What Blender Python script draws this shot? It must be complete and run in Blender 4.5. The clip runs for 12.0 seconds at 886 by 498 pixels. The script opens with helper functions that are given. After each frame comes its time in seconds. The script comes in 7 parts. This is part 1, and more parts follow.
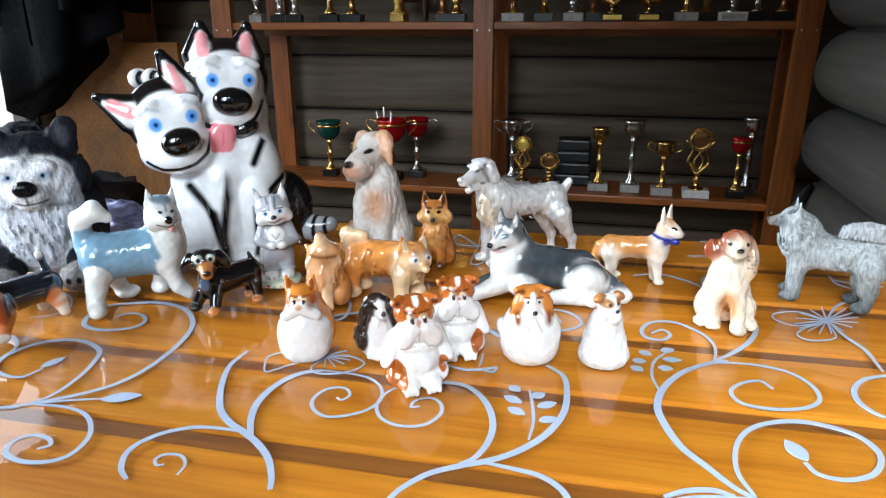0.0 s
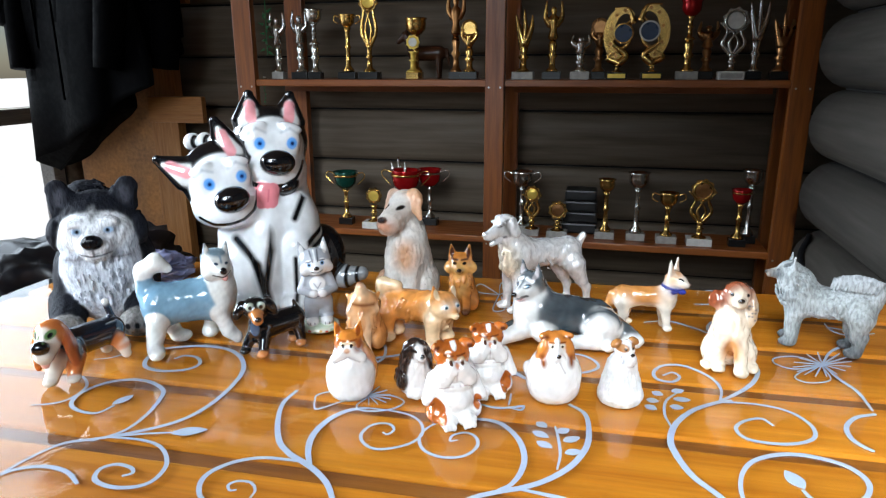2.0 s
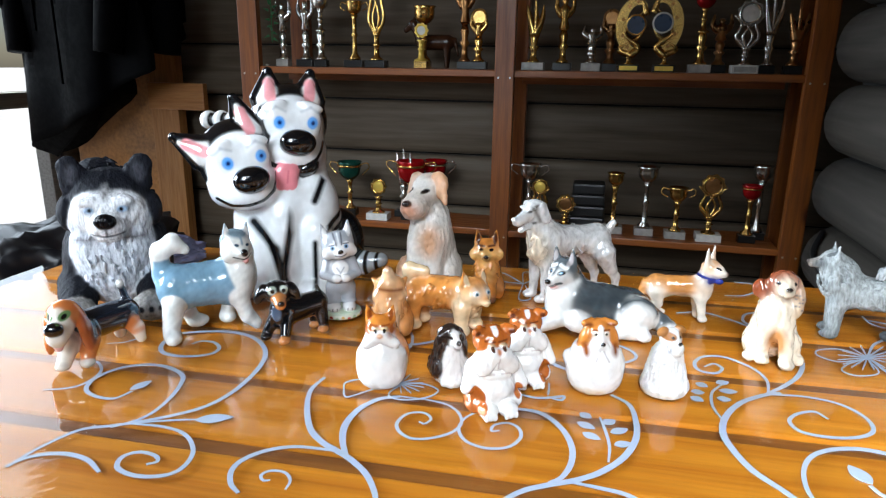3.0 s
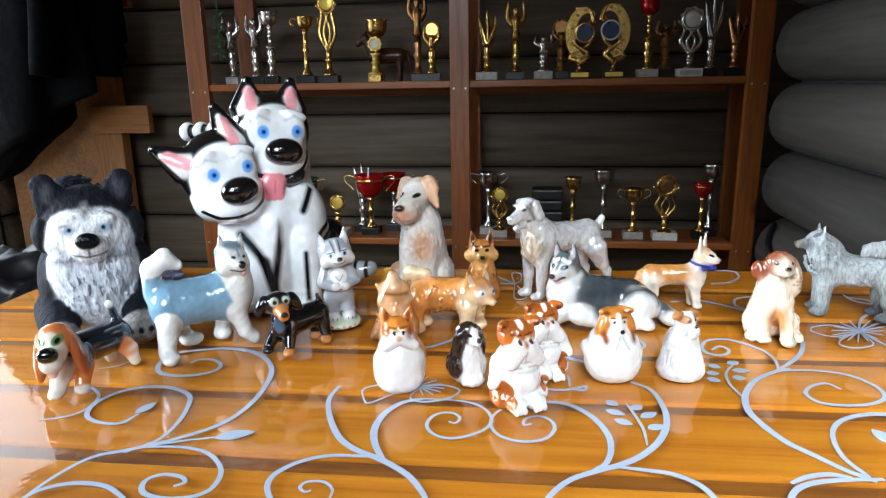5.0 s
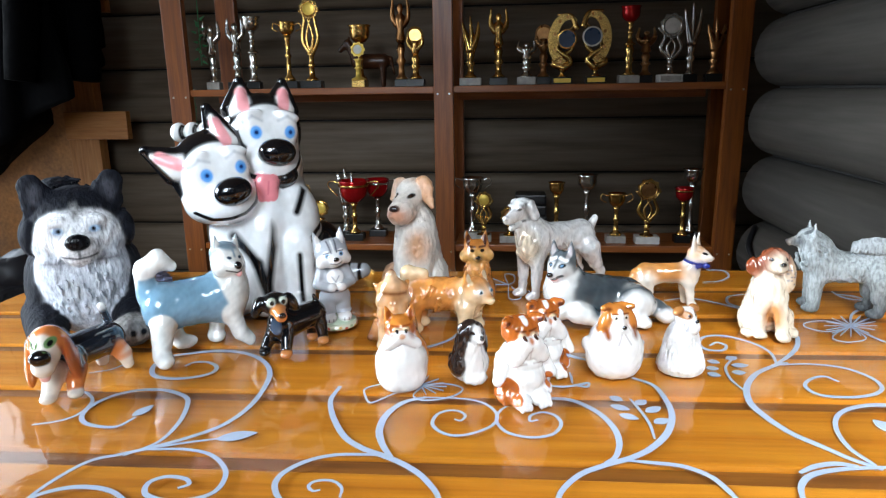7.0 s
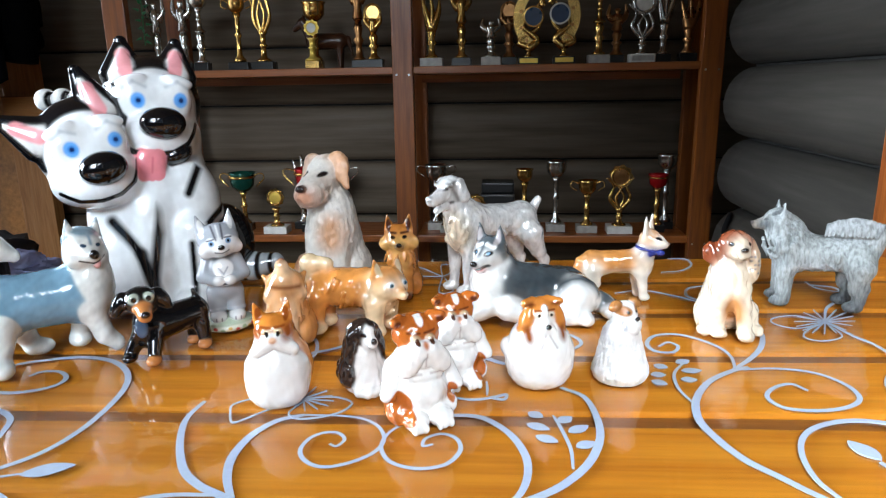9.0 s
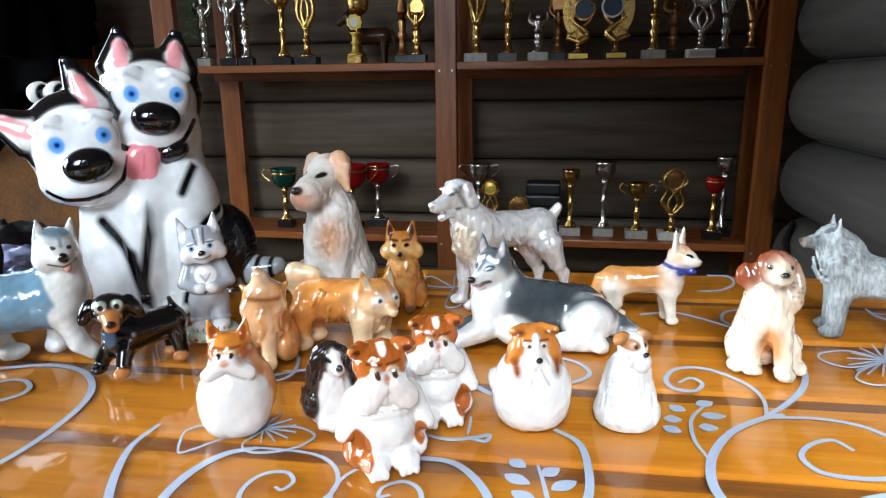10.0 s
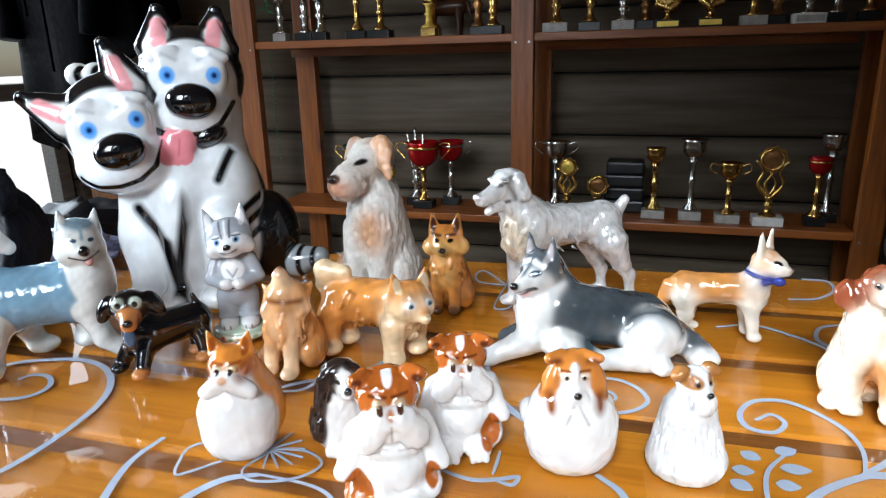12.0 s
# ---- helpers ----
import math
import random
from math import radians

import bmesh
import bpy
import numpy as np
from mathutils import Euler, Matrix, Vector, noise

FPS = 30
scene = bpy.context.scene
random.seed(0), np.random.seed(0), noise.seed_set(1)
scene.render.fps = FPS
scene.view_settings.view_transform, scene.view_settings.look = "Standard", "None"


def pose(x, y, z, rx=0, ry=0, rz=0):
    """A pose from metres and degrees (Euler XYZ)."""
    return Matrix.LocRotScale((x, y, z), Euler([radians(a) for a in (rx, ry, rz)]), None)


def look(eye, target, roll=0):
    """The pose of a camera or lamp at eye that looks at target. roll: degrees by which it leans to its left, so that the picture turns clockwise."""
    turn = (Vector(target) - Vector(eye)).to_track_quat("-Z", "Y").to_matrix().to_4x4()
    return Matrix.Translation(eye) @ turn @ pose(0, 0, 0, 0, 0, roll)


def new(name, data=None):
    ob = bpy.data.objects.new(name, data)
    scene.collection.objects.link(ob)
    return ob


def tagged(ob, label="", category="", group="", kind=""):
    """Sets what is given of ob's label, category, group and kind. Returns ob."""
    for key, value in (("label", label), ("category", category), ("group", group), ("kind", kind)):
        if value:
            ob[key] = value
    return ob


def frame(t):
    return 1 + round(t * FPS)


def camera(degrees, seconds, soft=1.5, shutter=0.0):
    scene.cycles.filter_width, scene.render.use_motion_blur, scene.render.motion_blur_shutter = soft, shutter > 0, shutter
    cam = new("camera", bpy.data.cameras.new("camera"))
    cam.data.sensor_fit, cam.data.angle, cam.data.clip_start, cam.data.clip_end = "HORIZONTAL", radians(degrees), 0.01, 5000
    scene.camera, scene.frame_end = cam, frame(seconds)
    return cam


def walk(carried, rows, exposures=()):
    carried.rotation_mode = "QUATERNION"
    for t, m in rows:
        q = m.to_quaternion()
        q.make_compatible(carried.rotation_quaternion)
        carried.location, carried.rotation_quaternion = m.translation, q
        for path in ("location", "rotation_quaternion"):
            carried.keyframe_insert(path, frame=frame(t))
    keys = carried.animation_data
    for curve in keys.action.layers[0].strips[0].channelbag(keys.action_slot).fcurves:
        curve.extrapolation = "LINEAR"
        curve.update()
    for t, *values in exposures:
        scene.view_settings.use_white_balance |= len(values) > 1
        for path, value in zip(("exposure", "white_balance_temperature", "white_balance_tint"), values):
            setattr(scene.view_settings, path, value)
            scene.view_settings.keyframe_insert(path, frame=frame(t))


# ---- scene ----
cam = camera(67.8, 12.0, 1.2)
PATH = [
    (0, (0.069, 0.014, 1.109), (-0.389, 1.848, 0.455), -1.2),
    (0.5, (0.071, -0.014, 1.122), (-0.373, 1.835, 0.503), -1.8),
    (1, (0.068, -0.048, 1.13), (-0.369, 1.811, 0.534), -1.5),
    (1.5, (0.06, -0.071, 1.141), (-0.413, 1.777, 0.542), -1.3),
    (2, (0.054, -0.075, 1.146), (-0.42, 1.795, 0.619), -1.1),
    (2.5, (0.031, -0.061, 1.133), (-0.367, 1.828, 0.611), -0.2),
    (3, (-0.007, -0.057, 1.119), (-0.456, 1.817, 0.583), -0.1),
    (5, (-0.089, -0.071, 1.097), (-0.369, 1.849, 0.608), -1.9),
    (5.5, (-0.099, -0.073, 1.097), (-0.365, 1.846, 0.598), -2.0),
    (6, (-0.109, -0.07, 1.09), (-0.318, 1.858, 0.599), -1.6),
    (6.5, (-0.118, -0.076, 1.086), (-0.339, 1.854, 0.611), -1.8),
    (8.5, (-0.086, 0.004, 1.065), (-0.247, 1.944, 0.607), -2.0),
    (9, (-0.035, 0.068, 1.039), (-0.211, 2.0, 0.554), -1.9),
    (9.5, (0.003, 0.122, 1.028), (-0.212, 2.054, 0.556), -1.1),
    (10, (0.024, 0.156, 1.034), (-0.329, 2.063, 0.546), -1.6),
    (10.5, (0.036, 0.183, 1.037), (-0.467, 2.051, 0.526), -2.2),
    (11, (0.038, 0.226, 1.045), (-0.517, 2.07, 0.505), -2.4),
    (11.5, (0.039, 0.244, 1.05), (-0.572, 2.074, 0.522), -2.2),
    (12, (0.05, 0.247, 1.039), (-0.549, 2.072, 0.48), -2.4),
]
walk(cam, [(t, look(eye, target, roll)) for t, eye, target, roll in PATH])


# ---- light ----
world = bpy.data.worlds.new("sky_world")
scene.world = world
world.use_nodes = True
wn = world.node_tree.nodes
sky = wn.new("ShaderNodeTexSky")
sky.sky_type, sky.sun_disc = "NISHITA", False
sky.sun_elevation, sky.sun_rotation = radians(62), radians(262)
world.node_tree.links.new(sky.outputs[0], wn["Background"].inputs[0])
wn["Background"].inputs[1].default_value = 0.055


def lamp(name, kind, m, energy, color, size=(1, 1)):
    data = bpy.data.lights.new(name, kind)
    data.energy, data.color = energy, color
    if kind == "AREA":
        data.shape, data.size, data.size_y = "RECTANGLE", size[0], size[1]
    ob = new(name, data)
    ob.matrix_world = m
    return ob


sun = lamp("sun", "SUN", look((-3.6, 1.5, 6.8), (0, 1, 0)), 4.5, (1.0, 0.96, 0.9))
sun.data.angle = radians(10)
# sky light entering by the veranda opening and by the window behind the camera
veranda_lamp = lamp("veranda_skylight", "AREA", look((-2.58, 0.35, 1.50), (-0.50, 0.70, 0.85)), 20, (0.76, 0.88, 1.0), (1.3, 1.2))
veranda_far_lamp = lamp("veranda_far_skylight", "AREA", look((-2.58, 2.00, 1.55), (-1.00, 1.85, 1.00)), 14, (0.76, 0.88, 1.0), (1.4, 1.2))
window_lamp = lamp("window_skylight", "AREA", look((0.24, -0.80, 1.78), (0.44, 0.48, 0.50)), 12.5, (0.82, 0.91, 1.0), (0.8, 0.85))
window_side_lamp = lamp("window_side_skylight", "AREA", look((-0.85, -0.80, 1.75), (-0.95, 0.95, 0.98)), 7, (0.78, 0.89, 1.0), (1.0, 0.85))
veranda_lamp.data.spread, veranda_far_lamp.data.spread = radians(46), radians(125)
window_lamp.data.spread, window_side_lamp.data.spread = radians(58), radians(46)


# ---- materials ----
def nodes_of(name):
    m = bpy.data.materials.new(name)
    m.use_nodes = True
    t = m.node_tree
    return m, t, t.nodes["Principled BSDF"], t.links


def tex(t, coord, scale, detail=4.0, stretch=(1, 1, 1), kind="ShaderNodeTexNoise"):
    mp = t.nodes.new("ShaderNodeMapping")
    mp.inputs["Scale"].default_value = stretch
    t.links.new(coord, mp.inputs["Vector"])
    n = t.nodes.new(kind)
    n.inputs["Scale"].default_value = scale
    if "Detail" in n.inputs:
        n.inputs["Detail"].default_value = detail
    t.links.new(mp.outputs[0], n.inputs["Vector"])
    return n


def ramp(t, fac, stops):
    r = t.nodes.new("ShaderNodeValToRGB")
    el = r.color_ramp.elements
    while len(el) < len(stops):
        el.new(0.5)
    for e, (p, c) in zip(el, stops):
        e.position, e.color = p, (*c, 1) if len(c) == 3 else c
    t.links.new(fac, r.inputs[0])
    return r.outputs[0]


def grey(v):
    return (v, v, v)


def bump(t, links, b, height, strength, dist):
    n = t.nodes.new("ShaderNodeBump")
    n.inputs["Strength"].default_value, n.inputs["Distance"].default_value = strength, dist
    links.new(height, n.inputs["Height"])
    links.new(n.outputs[0], b.inputs["Normal"])


def plain(name, color, rough=0.5, metal=0.0, vary=0.15, scale=40.0, relief=0.15, dist=0.001, coat=0.0):
    """A surface with two scales of variation in colour and gloss."""
    m, t, b, L = nodes_of(name)
    co = t.nodes.new("ShaderNodeTexCoord").outputs["Object"]
    big, fine = tex(t, co, scale * 0.15, 3), tex(t, co, scale, 6)
    mix = t.nodes.new("ShaderNodeMath")
    mix.operation = "ADD"
    half = t.nodes.new("ShaderNodeMath")
    half.operation, half.inputs[1].default_value = "MULTIPLY", 0.5
    L.new(big.outputs[0], mix.inputs[0])
    L.new(fine.outputs[0], mix.inputs[1])
    L.new(mix.outputs[0], half.inputs[0])
    lo, hi = [c * (1 - vary) for c in color], [min(1, c * (1 + vary)) for c in color]
    L.new(ramp(t, half.outputs[0], [(0.3, lo), (0.7, hi)]), b.inputs["Base Color"])
    L.new(ramp(t, big.outputs[0], [(0.3, grey(max(0.02, rough * 0.8))), (0.7, grey(min(1, rough * 1.25)))]), b.inputs["Roughness"])
    b.inputs["Metallic"].default_value = metal
    b.inputs["Coat Weight"].default_value = coat
    if relief:
        bump(t, L, b, fine.outputs[0], relief, dist)
    return m


def wood(name, dark, mid, light, axis=0, rough=0.35, coat=0.0, scale=1.0, relief=0.3, knots=True, random_tone=0.25, fibres=0.55):
    """Grain runs along the object's axis; every piece has its own tone and its own stretch of grain."""
    m, t, b, L = nodes_of(name)
    co = t.nodes.new("ShaderNodeTexCoord").outputs["Object"]
    info = t.nodes.new("ShaderNodeObjectInfo")
    off = t.nodes.new("ShaderNodeVectorMath")
    off.operation = "MULTIPLY_ADD"
    sc = t.nodes.new("ShaderNodeCombineXYZ")
    for i in range(3):
        L.new(info.outputs["Random"], sc.inputs[i])
    off.inputs[1].default_value = (17.0, 9.0, 23.0)
    L.new(sc.outputs[0], off.inputs[0])
    L.new(co, off.inputs[2])
    st = [9.0, 9.0, 9.0]
    st[axis] = 0.7
    grain = tex(t, off.outputs[0], 9 * scale, 6, st)
    st2 = [30.0, 30.0, 30.0]
    st2[axis] = 1.0
    fibre = tex(t, off.outputs[0], 12 * scale, 3, st2)
    col = ramp(t, grain.outputs[0], [(0.25, dark), (0.5, mid), (0.75, light)])
    mul = t.nodes.new("ShaderNodeMix")
    mul.data_type, mul.blend_type = "RGBA", "MULTIPLY"
    mul.inputs["Factor"].default_value = fibres
    L.new(col, mul.inputs["A"])
    L.new(ramp(t, fibre.outputs[0], [(0.3, grey(0.55)), (0.65, grey(1.0))]), mul.inputs["B"])
    out = mul.outputs["Result"]
    if knots:
        st3 = [3.2, 3.2, 3.2]
        st3[axis] = 1.6
        vor = tex(t, off.outputs[0], 1.9 * scale, 0, st3, "ShaderNodeTexVoronoi")
        k = t.nodes.new("ShaderNodeMix")
        k.data_type, k.blend_type = "RGBA", "MULTIPLY"
        k.inputs["Factor"].default_value = 1.0
        L.new(out, k.inputs["A"])
        L.new(ramp(t, vor.outputs["Distance"], [(0.04, (0.3, 0.22, 0.16)), (0.11, grey(1.0))]), k.inputs["B"])
        out = k.outputs["Result"]
    tone = t.nodes.new("ShaderNodeMix")
    tone.data_type, tone.blend_type = "RGBA", "MULTIPLY"
    tone.inputs["Factor"].default_value = 1.0
    L.new(out, tone.inputs["A"])
    L.new(ramp(t, info.outputs["Random"], [(0.0, grey(1 - random_tone)), (1.0, grey(1.0))]), tone.inputs["B"])
    L.new(tone.outputs["Result"], b.inputs["Base Color"])
    L.new(ramp(t, grain.outputs[0], [(0.3, grey(rough * 1.3)), (0.7, grey(rough * 0.8))]), b.inputs["Roughness"])
    b.inputs["Coat Weight"].default_value, b.inputs["Coat Roughness"].default_value = coat, 0.12
    bump(t, L, b, fibre.outputs[0], relief, 0.0012)
    return m


def painted(name, rough_matte, rough_gloss, metal=0.0, relief=0.08, scale=260.0, coat=0.0, spec=0.5, hair=(1, 1, 1), depth=0.0006, dark=1.0):
    """A figurine's surface: its colours are the brush work kept on the mesh, alpha says how glossy each place is."""
    m, t, b, L = nodes_of(name)
    a = t.nodes.new("ShaderNodeAttribute")
    a.attribute_name = "paint"
    co = t.nodes.new("ShaderNodeTexCoord").outputs["Object"]
    fine, big = tex(t, co, scale, 5, hair), tex(t, co, 28, 3)
    mul = t.nodes.new("ShaderNodeMix")
    mul.data_type, mul.blend_type = "RGBA", "MULTIPLY"
    mul.inputs["Factor"].default_value = 1.0
    L.new(a.outputs["Color"], mul.inputs["A"])
    L.new(ramp(t, big.outputs[0], [(0.3, (0.86, 0.85, 0.83)), (0.6, grey(1.0))]), mul.inputs["B"])
    strand = t.nodes.new("ShaderNodeMix")
    strand.data_type, strand.blend_type = "RGBA", "MULTIPLY"
    strand.inputs["Factor"].default_value = 1.0
    L.new(mul.outputs["Result"], strand.inputs["A"])
    L.new(ramp(t, fine.outputs[0], [(0.35, grey(dark)), (0.58, grey(1.0))]), strand.inputs["B"])
    L.new(strand.outputs["Result"], b.inputs["Base Color"])
    r = t.nodes.new("ShaderNodeMapRange")
    r.inputs["To Min"].default_value, r.inputs["To Max"].default_value = rough_matte, rough_gloss
    L.new(a.outputs["Alpha"], r.inputs["Value"])
    L.new(r.outputs[0], b.inputs["Roughness"])
    b.inputs["Metallic"].default_value, b.inputs["Coat Weight"].default_value = metal, coat
    b.inputs["Coat Roughness"].default_value = 0.04
    b.inputs["Specular IOR Level"].default_value = spec
    if relief:
        bump(t, L, b, fine.outputs[0], relief, depth)
    return m


def film():
    m = bpy.data.materials.new("clear_film")
    m.use_nodes = True
    t = m.node_tree
    t.nodes.clear()
    L = t.links
    out = t.nodes.new("ShaderNodeOutputMaterial")
    mix, tr, gl, fr = (t.nodes.new("ShaderNode" + k) for k in ("MixShader", "BsdfTransparent", "BsdfGlossy", "LayerWeight"))
    fr.inputs["Blend"].default_value = 0.5
    po, ma = t.nodes.new("ShaderNodeMath"), t.nodes.new("ShaderNodeMath")
    po.operation, po.inputs[1].default_value = "POWER", 4.0
    ma.operation, ma.inputs[1].default_value, ma.inputs[2].default_value = "MULTIPLY_ADD", 0.90, 0.028
    L.new(fr.outputs["Facing"], po.inputs[0])
    L.new(po.outputs[0], ma.inputs[0])
    tr.inputs[0].default_value = (0.985, 0.985, 0.98, 1)
    gl.inputs["Roughness"].default_value = 0.035
    co = t.nodes.new("ShaderNodeTexCoord").outputs["Object"]
    a, c = tex(t, co, 5.0, 2), tex(t, co, 90.0, 2)
    add = t.nodes.new("ShaderNodeMath")
    add.operation, add.inputs[1].default_value = "MULTIPLY_ADD", 0.03
    L.new(c.outputs[0], add.inputs[0])
    L.new(a.outputs[0], add.inputs[2])
    bm = t.nodes.new("ShaderNodeBump")
    bm.inputs["Strength"].default_value, bm.inputs["Distance"].default_value = 0.5, 0.006
    L.new(add.outputs[0], bm.inputs["Height"])
    for n in (gl, fr):
        L.new(bm.outputs[0], n.inputs["Normal"])
    for a_, b_ in ((ma.outputs[0], mix.inputs[0]), (tr.outputs[0], mix.inputs[1]), (gl.outputs[0], mix.inputs[2]), (mix.outputs[0], out.inputs[0])):
        L.new(a_, b_)
    return m


M_LOG = wood("weathered_log", (0.078, 0.054, 0.033), (0.118, 0.085, 0.054), (0.150, 0.112, 0.074), 0, 0.7, 0, 0.35, 0.35, True, 0.25, 0.3)
# the logs of M_LOG, darkened: the partition's shade is put into the colour
M_LOG_SHADED = wood("weathered_log_shaded", (0.030, 0.025, 0.019), (0.046, 0.039, 0.031), (0.060, 0.051, 0.041), 0, 0.7, 0, 0.35, 0.35, True, 0.25, 0.3)
M_MOSS = plain("dark_caulking", (0.010, 0.009, 0.008), 0.95)
M_RACK = wood("red_brown_rack_wood", (0.20, 0.047, 0.006), (0.32, 0.086, 0.010), (0.42, 0.125, 0.018), 0, 0.4, 0.15, 0.8)
M_RACK_Z = wood("red_brown_post_wood", (0.20, 0.047, 0.006), (0.32, 0.086, 0.010), (0.42, 0.125, 0.018), 2, 0.4, 0.15, 0.8)
M_PLANK = wood("orange_varnished_pine", (0.44, 0.135, 0.008), (0.58, 0.208, 0.014), (0.67, 0.265, 0.024), 0, 0.5, 0.0, 0.5, 0.05, False, 0.2, 0.45)
M_PLANK.node_tree.nodes["Principled BSDF"].inputs["Specular IOR Level"].default_value = 0.15
# dark brown that stands for the shade inside the plank gaps
M_GAP_SHADE = wood("gap_shade_brown", (0.15, 0.045, 0.005), (0.24, 0.078, 0.008), (0.30, 0.105, 0.013), 0, 0.5, 0.0, 0.8, 0.1, False)
M_BEAM = wood("table_beam_pine", (0.20, 0.065, 0.008), (0.31, 0.11, 0.014), (0.40, 0.16, 0.025), 1, 0.4, 0.1, 0.8)
M_FLOOR = wood("floor_board", (0.10, 0.065, 0.04), (0.17, 0.11, 0.07), (0.22, 0.15, 0.10), 0, 0.6)
M_CEIL = wood("ceiling_board", (0.20, 0.14, 0.08), (0.32, 0.22, 0.13), (0.40, 0.29, 0.18), 0, 0.6)
M_CHIP = plain("chipboard", (0.36, 0.16, 0.045), 0.6, 0, 0.45, 60, 0.3)
M_FRAME = wood("honey_pine_frame", (0.36, 0.14, 0.03), (0.50, 0.21, 0.05), (0.58, 0.27, 0.08), 2, 0.45)
M_FRAME_X = wood("honey_pine_bracket", (0.34, 0.12, 0.02), (0.46, 0.18, 0.035), (0.54, 0.23, 0.06), 0, 0.45)
M_RAIL = wood("grey_rail", (0.3, 0.3, 0.28), (0.42, 0.42, 0.4), (0.5, 0.5, 0.48), 1, 0.7)
M_SNOW = plain("pale_ground", (0.75, 0.77, 0.8), 0.9, 0, 0.08, 2)
M_WHITE = plain("white_window_paint", (0.75, 0.75, 0.74), 0.4)
M_CLOTH = plain("black_cloth", (0.0011, 0.0011, 0.0014), 0.95, 0, 0.5, 300, 0.5)
M_CLOTH.node_tree.nodes["Principled BSDF"].inputs["Specular IOR Level"].default_value = 0.05
M_BAG = plain("black_plastic_bag", (0.005, 0.005, 0.007), 0.38, 0, 0.3, 30, 0.3)
M_LILAC = plain("lilac_plastic_bag", (0.35, 0.38, 0.62), 0.25, 0, 0.3, 30, 0.3)
M_FILM = film()
M_PRINT = plain("pale_blue_print", (0.34, 0.40, 0.50), 0.35, 0, 0.08, 200, 0)
M_GOLD = plain("trophy_gold", (0.70, 0.44, 0.14), 0.22, 1.0, 0.25, 60, 0.15)
M_SILV = plain("trophy_silver", (0.62, 0.60, 0.56), 0.22, 1.0, 0.25, 60, 0.15)
M_BRONZE = plain("trophy_bronze", (0.40, 0.20, 0.08), 0.3, 1.0, 0.25, 60, 0.15)
M_MARBLE = plain("grey_marble", (0.33, 0.31, 0.28), 0.35, 0, 0.35, 60, 0.05)
M_MARBLE_W = plain("white_marble", (0.62, 0.60, 0.56), 0.35, 0, 0.2, 60, 0.05)
M_BLACKB = plain("black_trophy_base", (0.003, 0.003, 0.003), 0.3, 0, 0.3, 60, 0.05)
M_YELLOW = plain("yellow_plate", (0.75, 0.52, 0.10), 0.35, 0.6, 0.1, 60, 0.05)
M_NAVY = plain("navy_disc", (0.02, 0.045, 0.10), 0.3, 0, 0.2, 60, 0.05)
M_REDCUP = plain("red_enamel", (0.38, 0.008, 0.01), 0.12, 0.5, 0.1, 60, 0.0)
M_GREENCUP = plain("green_enamel", (0.01, 0.07, 0.05), 0.12, 0.5, 0.1, 60, 0.0)
M_DARKPLASTIC = plain("dark_plastic", (0.005, 0.005, 0.006), 0.4)
M_GREEN = plain("green_ribbon", (0.02, 0.16, 0.05), 0.4, 0, 0.3)
M_RED = plain("red_ribbon", (0.45, 0.02, 0.03), 0.45, 0, 0.2)
M_SCREW = plain("zinc_screw", (0.6, 0.58, 0.52), 0.35, 1.0)

M_GLAZE = painted("glazed_porcelain", 0.28, 0.07, coat=0.6)
M_RESIN = painted("matte_resin", 0.75, 0.12, relief=0.9, scale=260, spec=0.14, hair=(1, 1, 0.3), depth=0.0016, dark=0.6)
M_SEMI = painted("satin_ceramic", 0.45, 0.10, relief=1.0, scale=200, coat=0.1, hair=(1, 1, 0.35), depth=0.0016, dark=0.90)
M_SILVERED = painted("silver_leaf", 0.28, 0.2, metal=0.32, relief=1.0, scale=110, hair=(1, 1, 0.5), depth=0.0025, coat=0.8, dark=0.74)


# ---- mesh helpers ----
def mesh_ob(name, bm, material, parent=None, smooth=False):
    me = bpy.data.meshes.new(name)
    bm.to_mesh(me)
    bm.free()
    me.materials.append(material)
    if smooth:
        me.polygons.foreach_set("use_smooth", [True] * len(me.polygons))
    ob = new(name, me)
    if parent is not None:
        ob.parent = parent
    return ob


def part(name, bm, material, parent, label="", smooth=False):
    ob = mesh_ob(name, bm, material, parent, smooth)
    return tagged(ob, label)


def add_box(bm, lo, hi, bevel=0.0):
    made = bmesh.ops.create_cube(bm, size=1.0)["verts"]
    lo, hi = Vector(lo), Vector(hi)
    for v in made:
        v.co = Vector(lo[i] + (v.co[i] + 0.5) * (hi[i] - lo[i]) for i in range(3))
    if bevel:
        edges = {e for v in made for e in v.link_edges}
        bmesh.ops.bevel(bm, geom=list(edges), offset=bevel, segments=2, profile=0.6, affect="EDGES")
    return bm


def box(lo, hi, bevel=0.0):
    return add_box(bmesh.new(), lo, hi, bevel)


def add_lathe(bm, rings, n=24, at=(0, 0, 0)):
    """A turned form: rings of (radius, height) from bottom to top."""
    rows = []
    for r, z in rings:
        rows.append([bm.verts.new((at[0] + r * math.cos(2 * math.pi * i / n), at[1] + r * math.sin(2 * math.pi * i / n), at[2] + z)) for i in range(n)])
    for a, b in zip(rows, rows[1:]):
        for i in range(n):
            bm.faces.new((a[i], a[(i + 1) % n], b[(i + 1) % n], b[i]))
    bm.faces.new(rows[0][::-1])
    bm.faces.new(rows[-1])
    return bm


def lathe(rings, n=24, at=(0, 0, 0)):
    return add_lathe(bmesh.new(), rings, n, at)


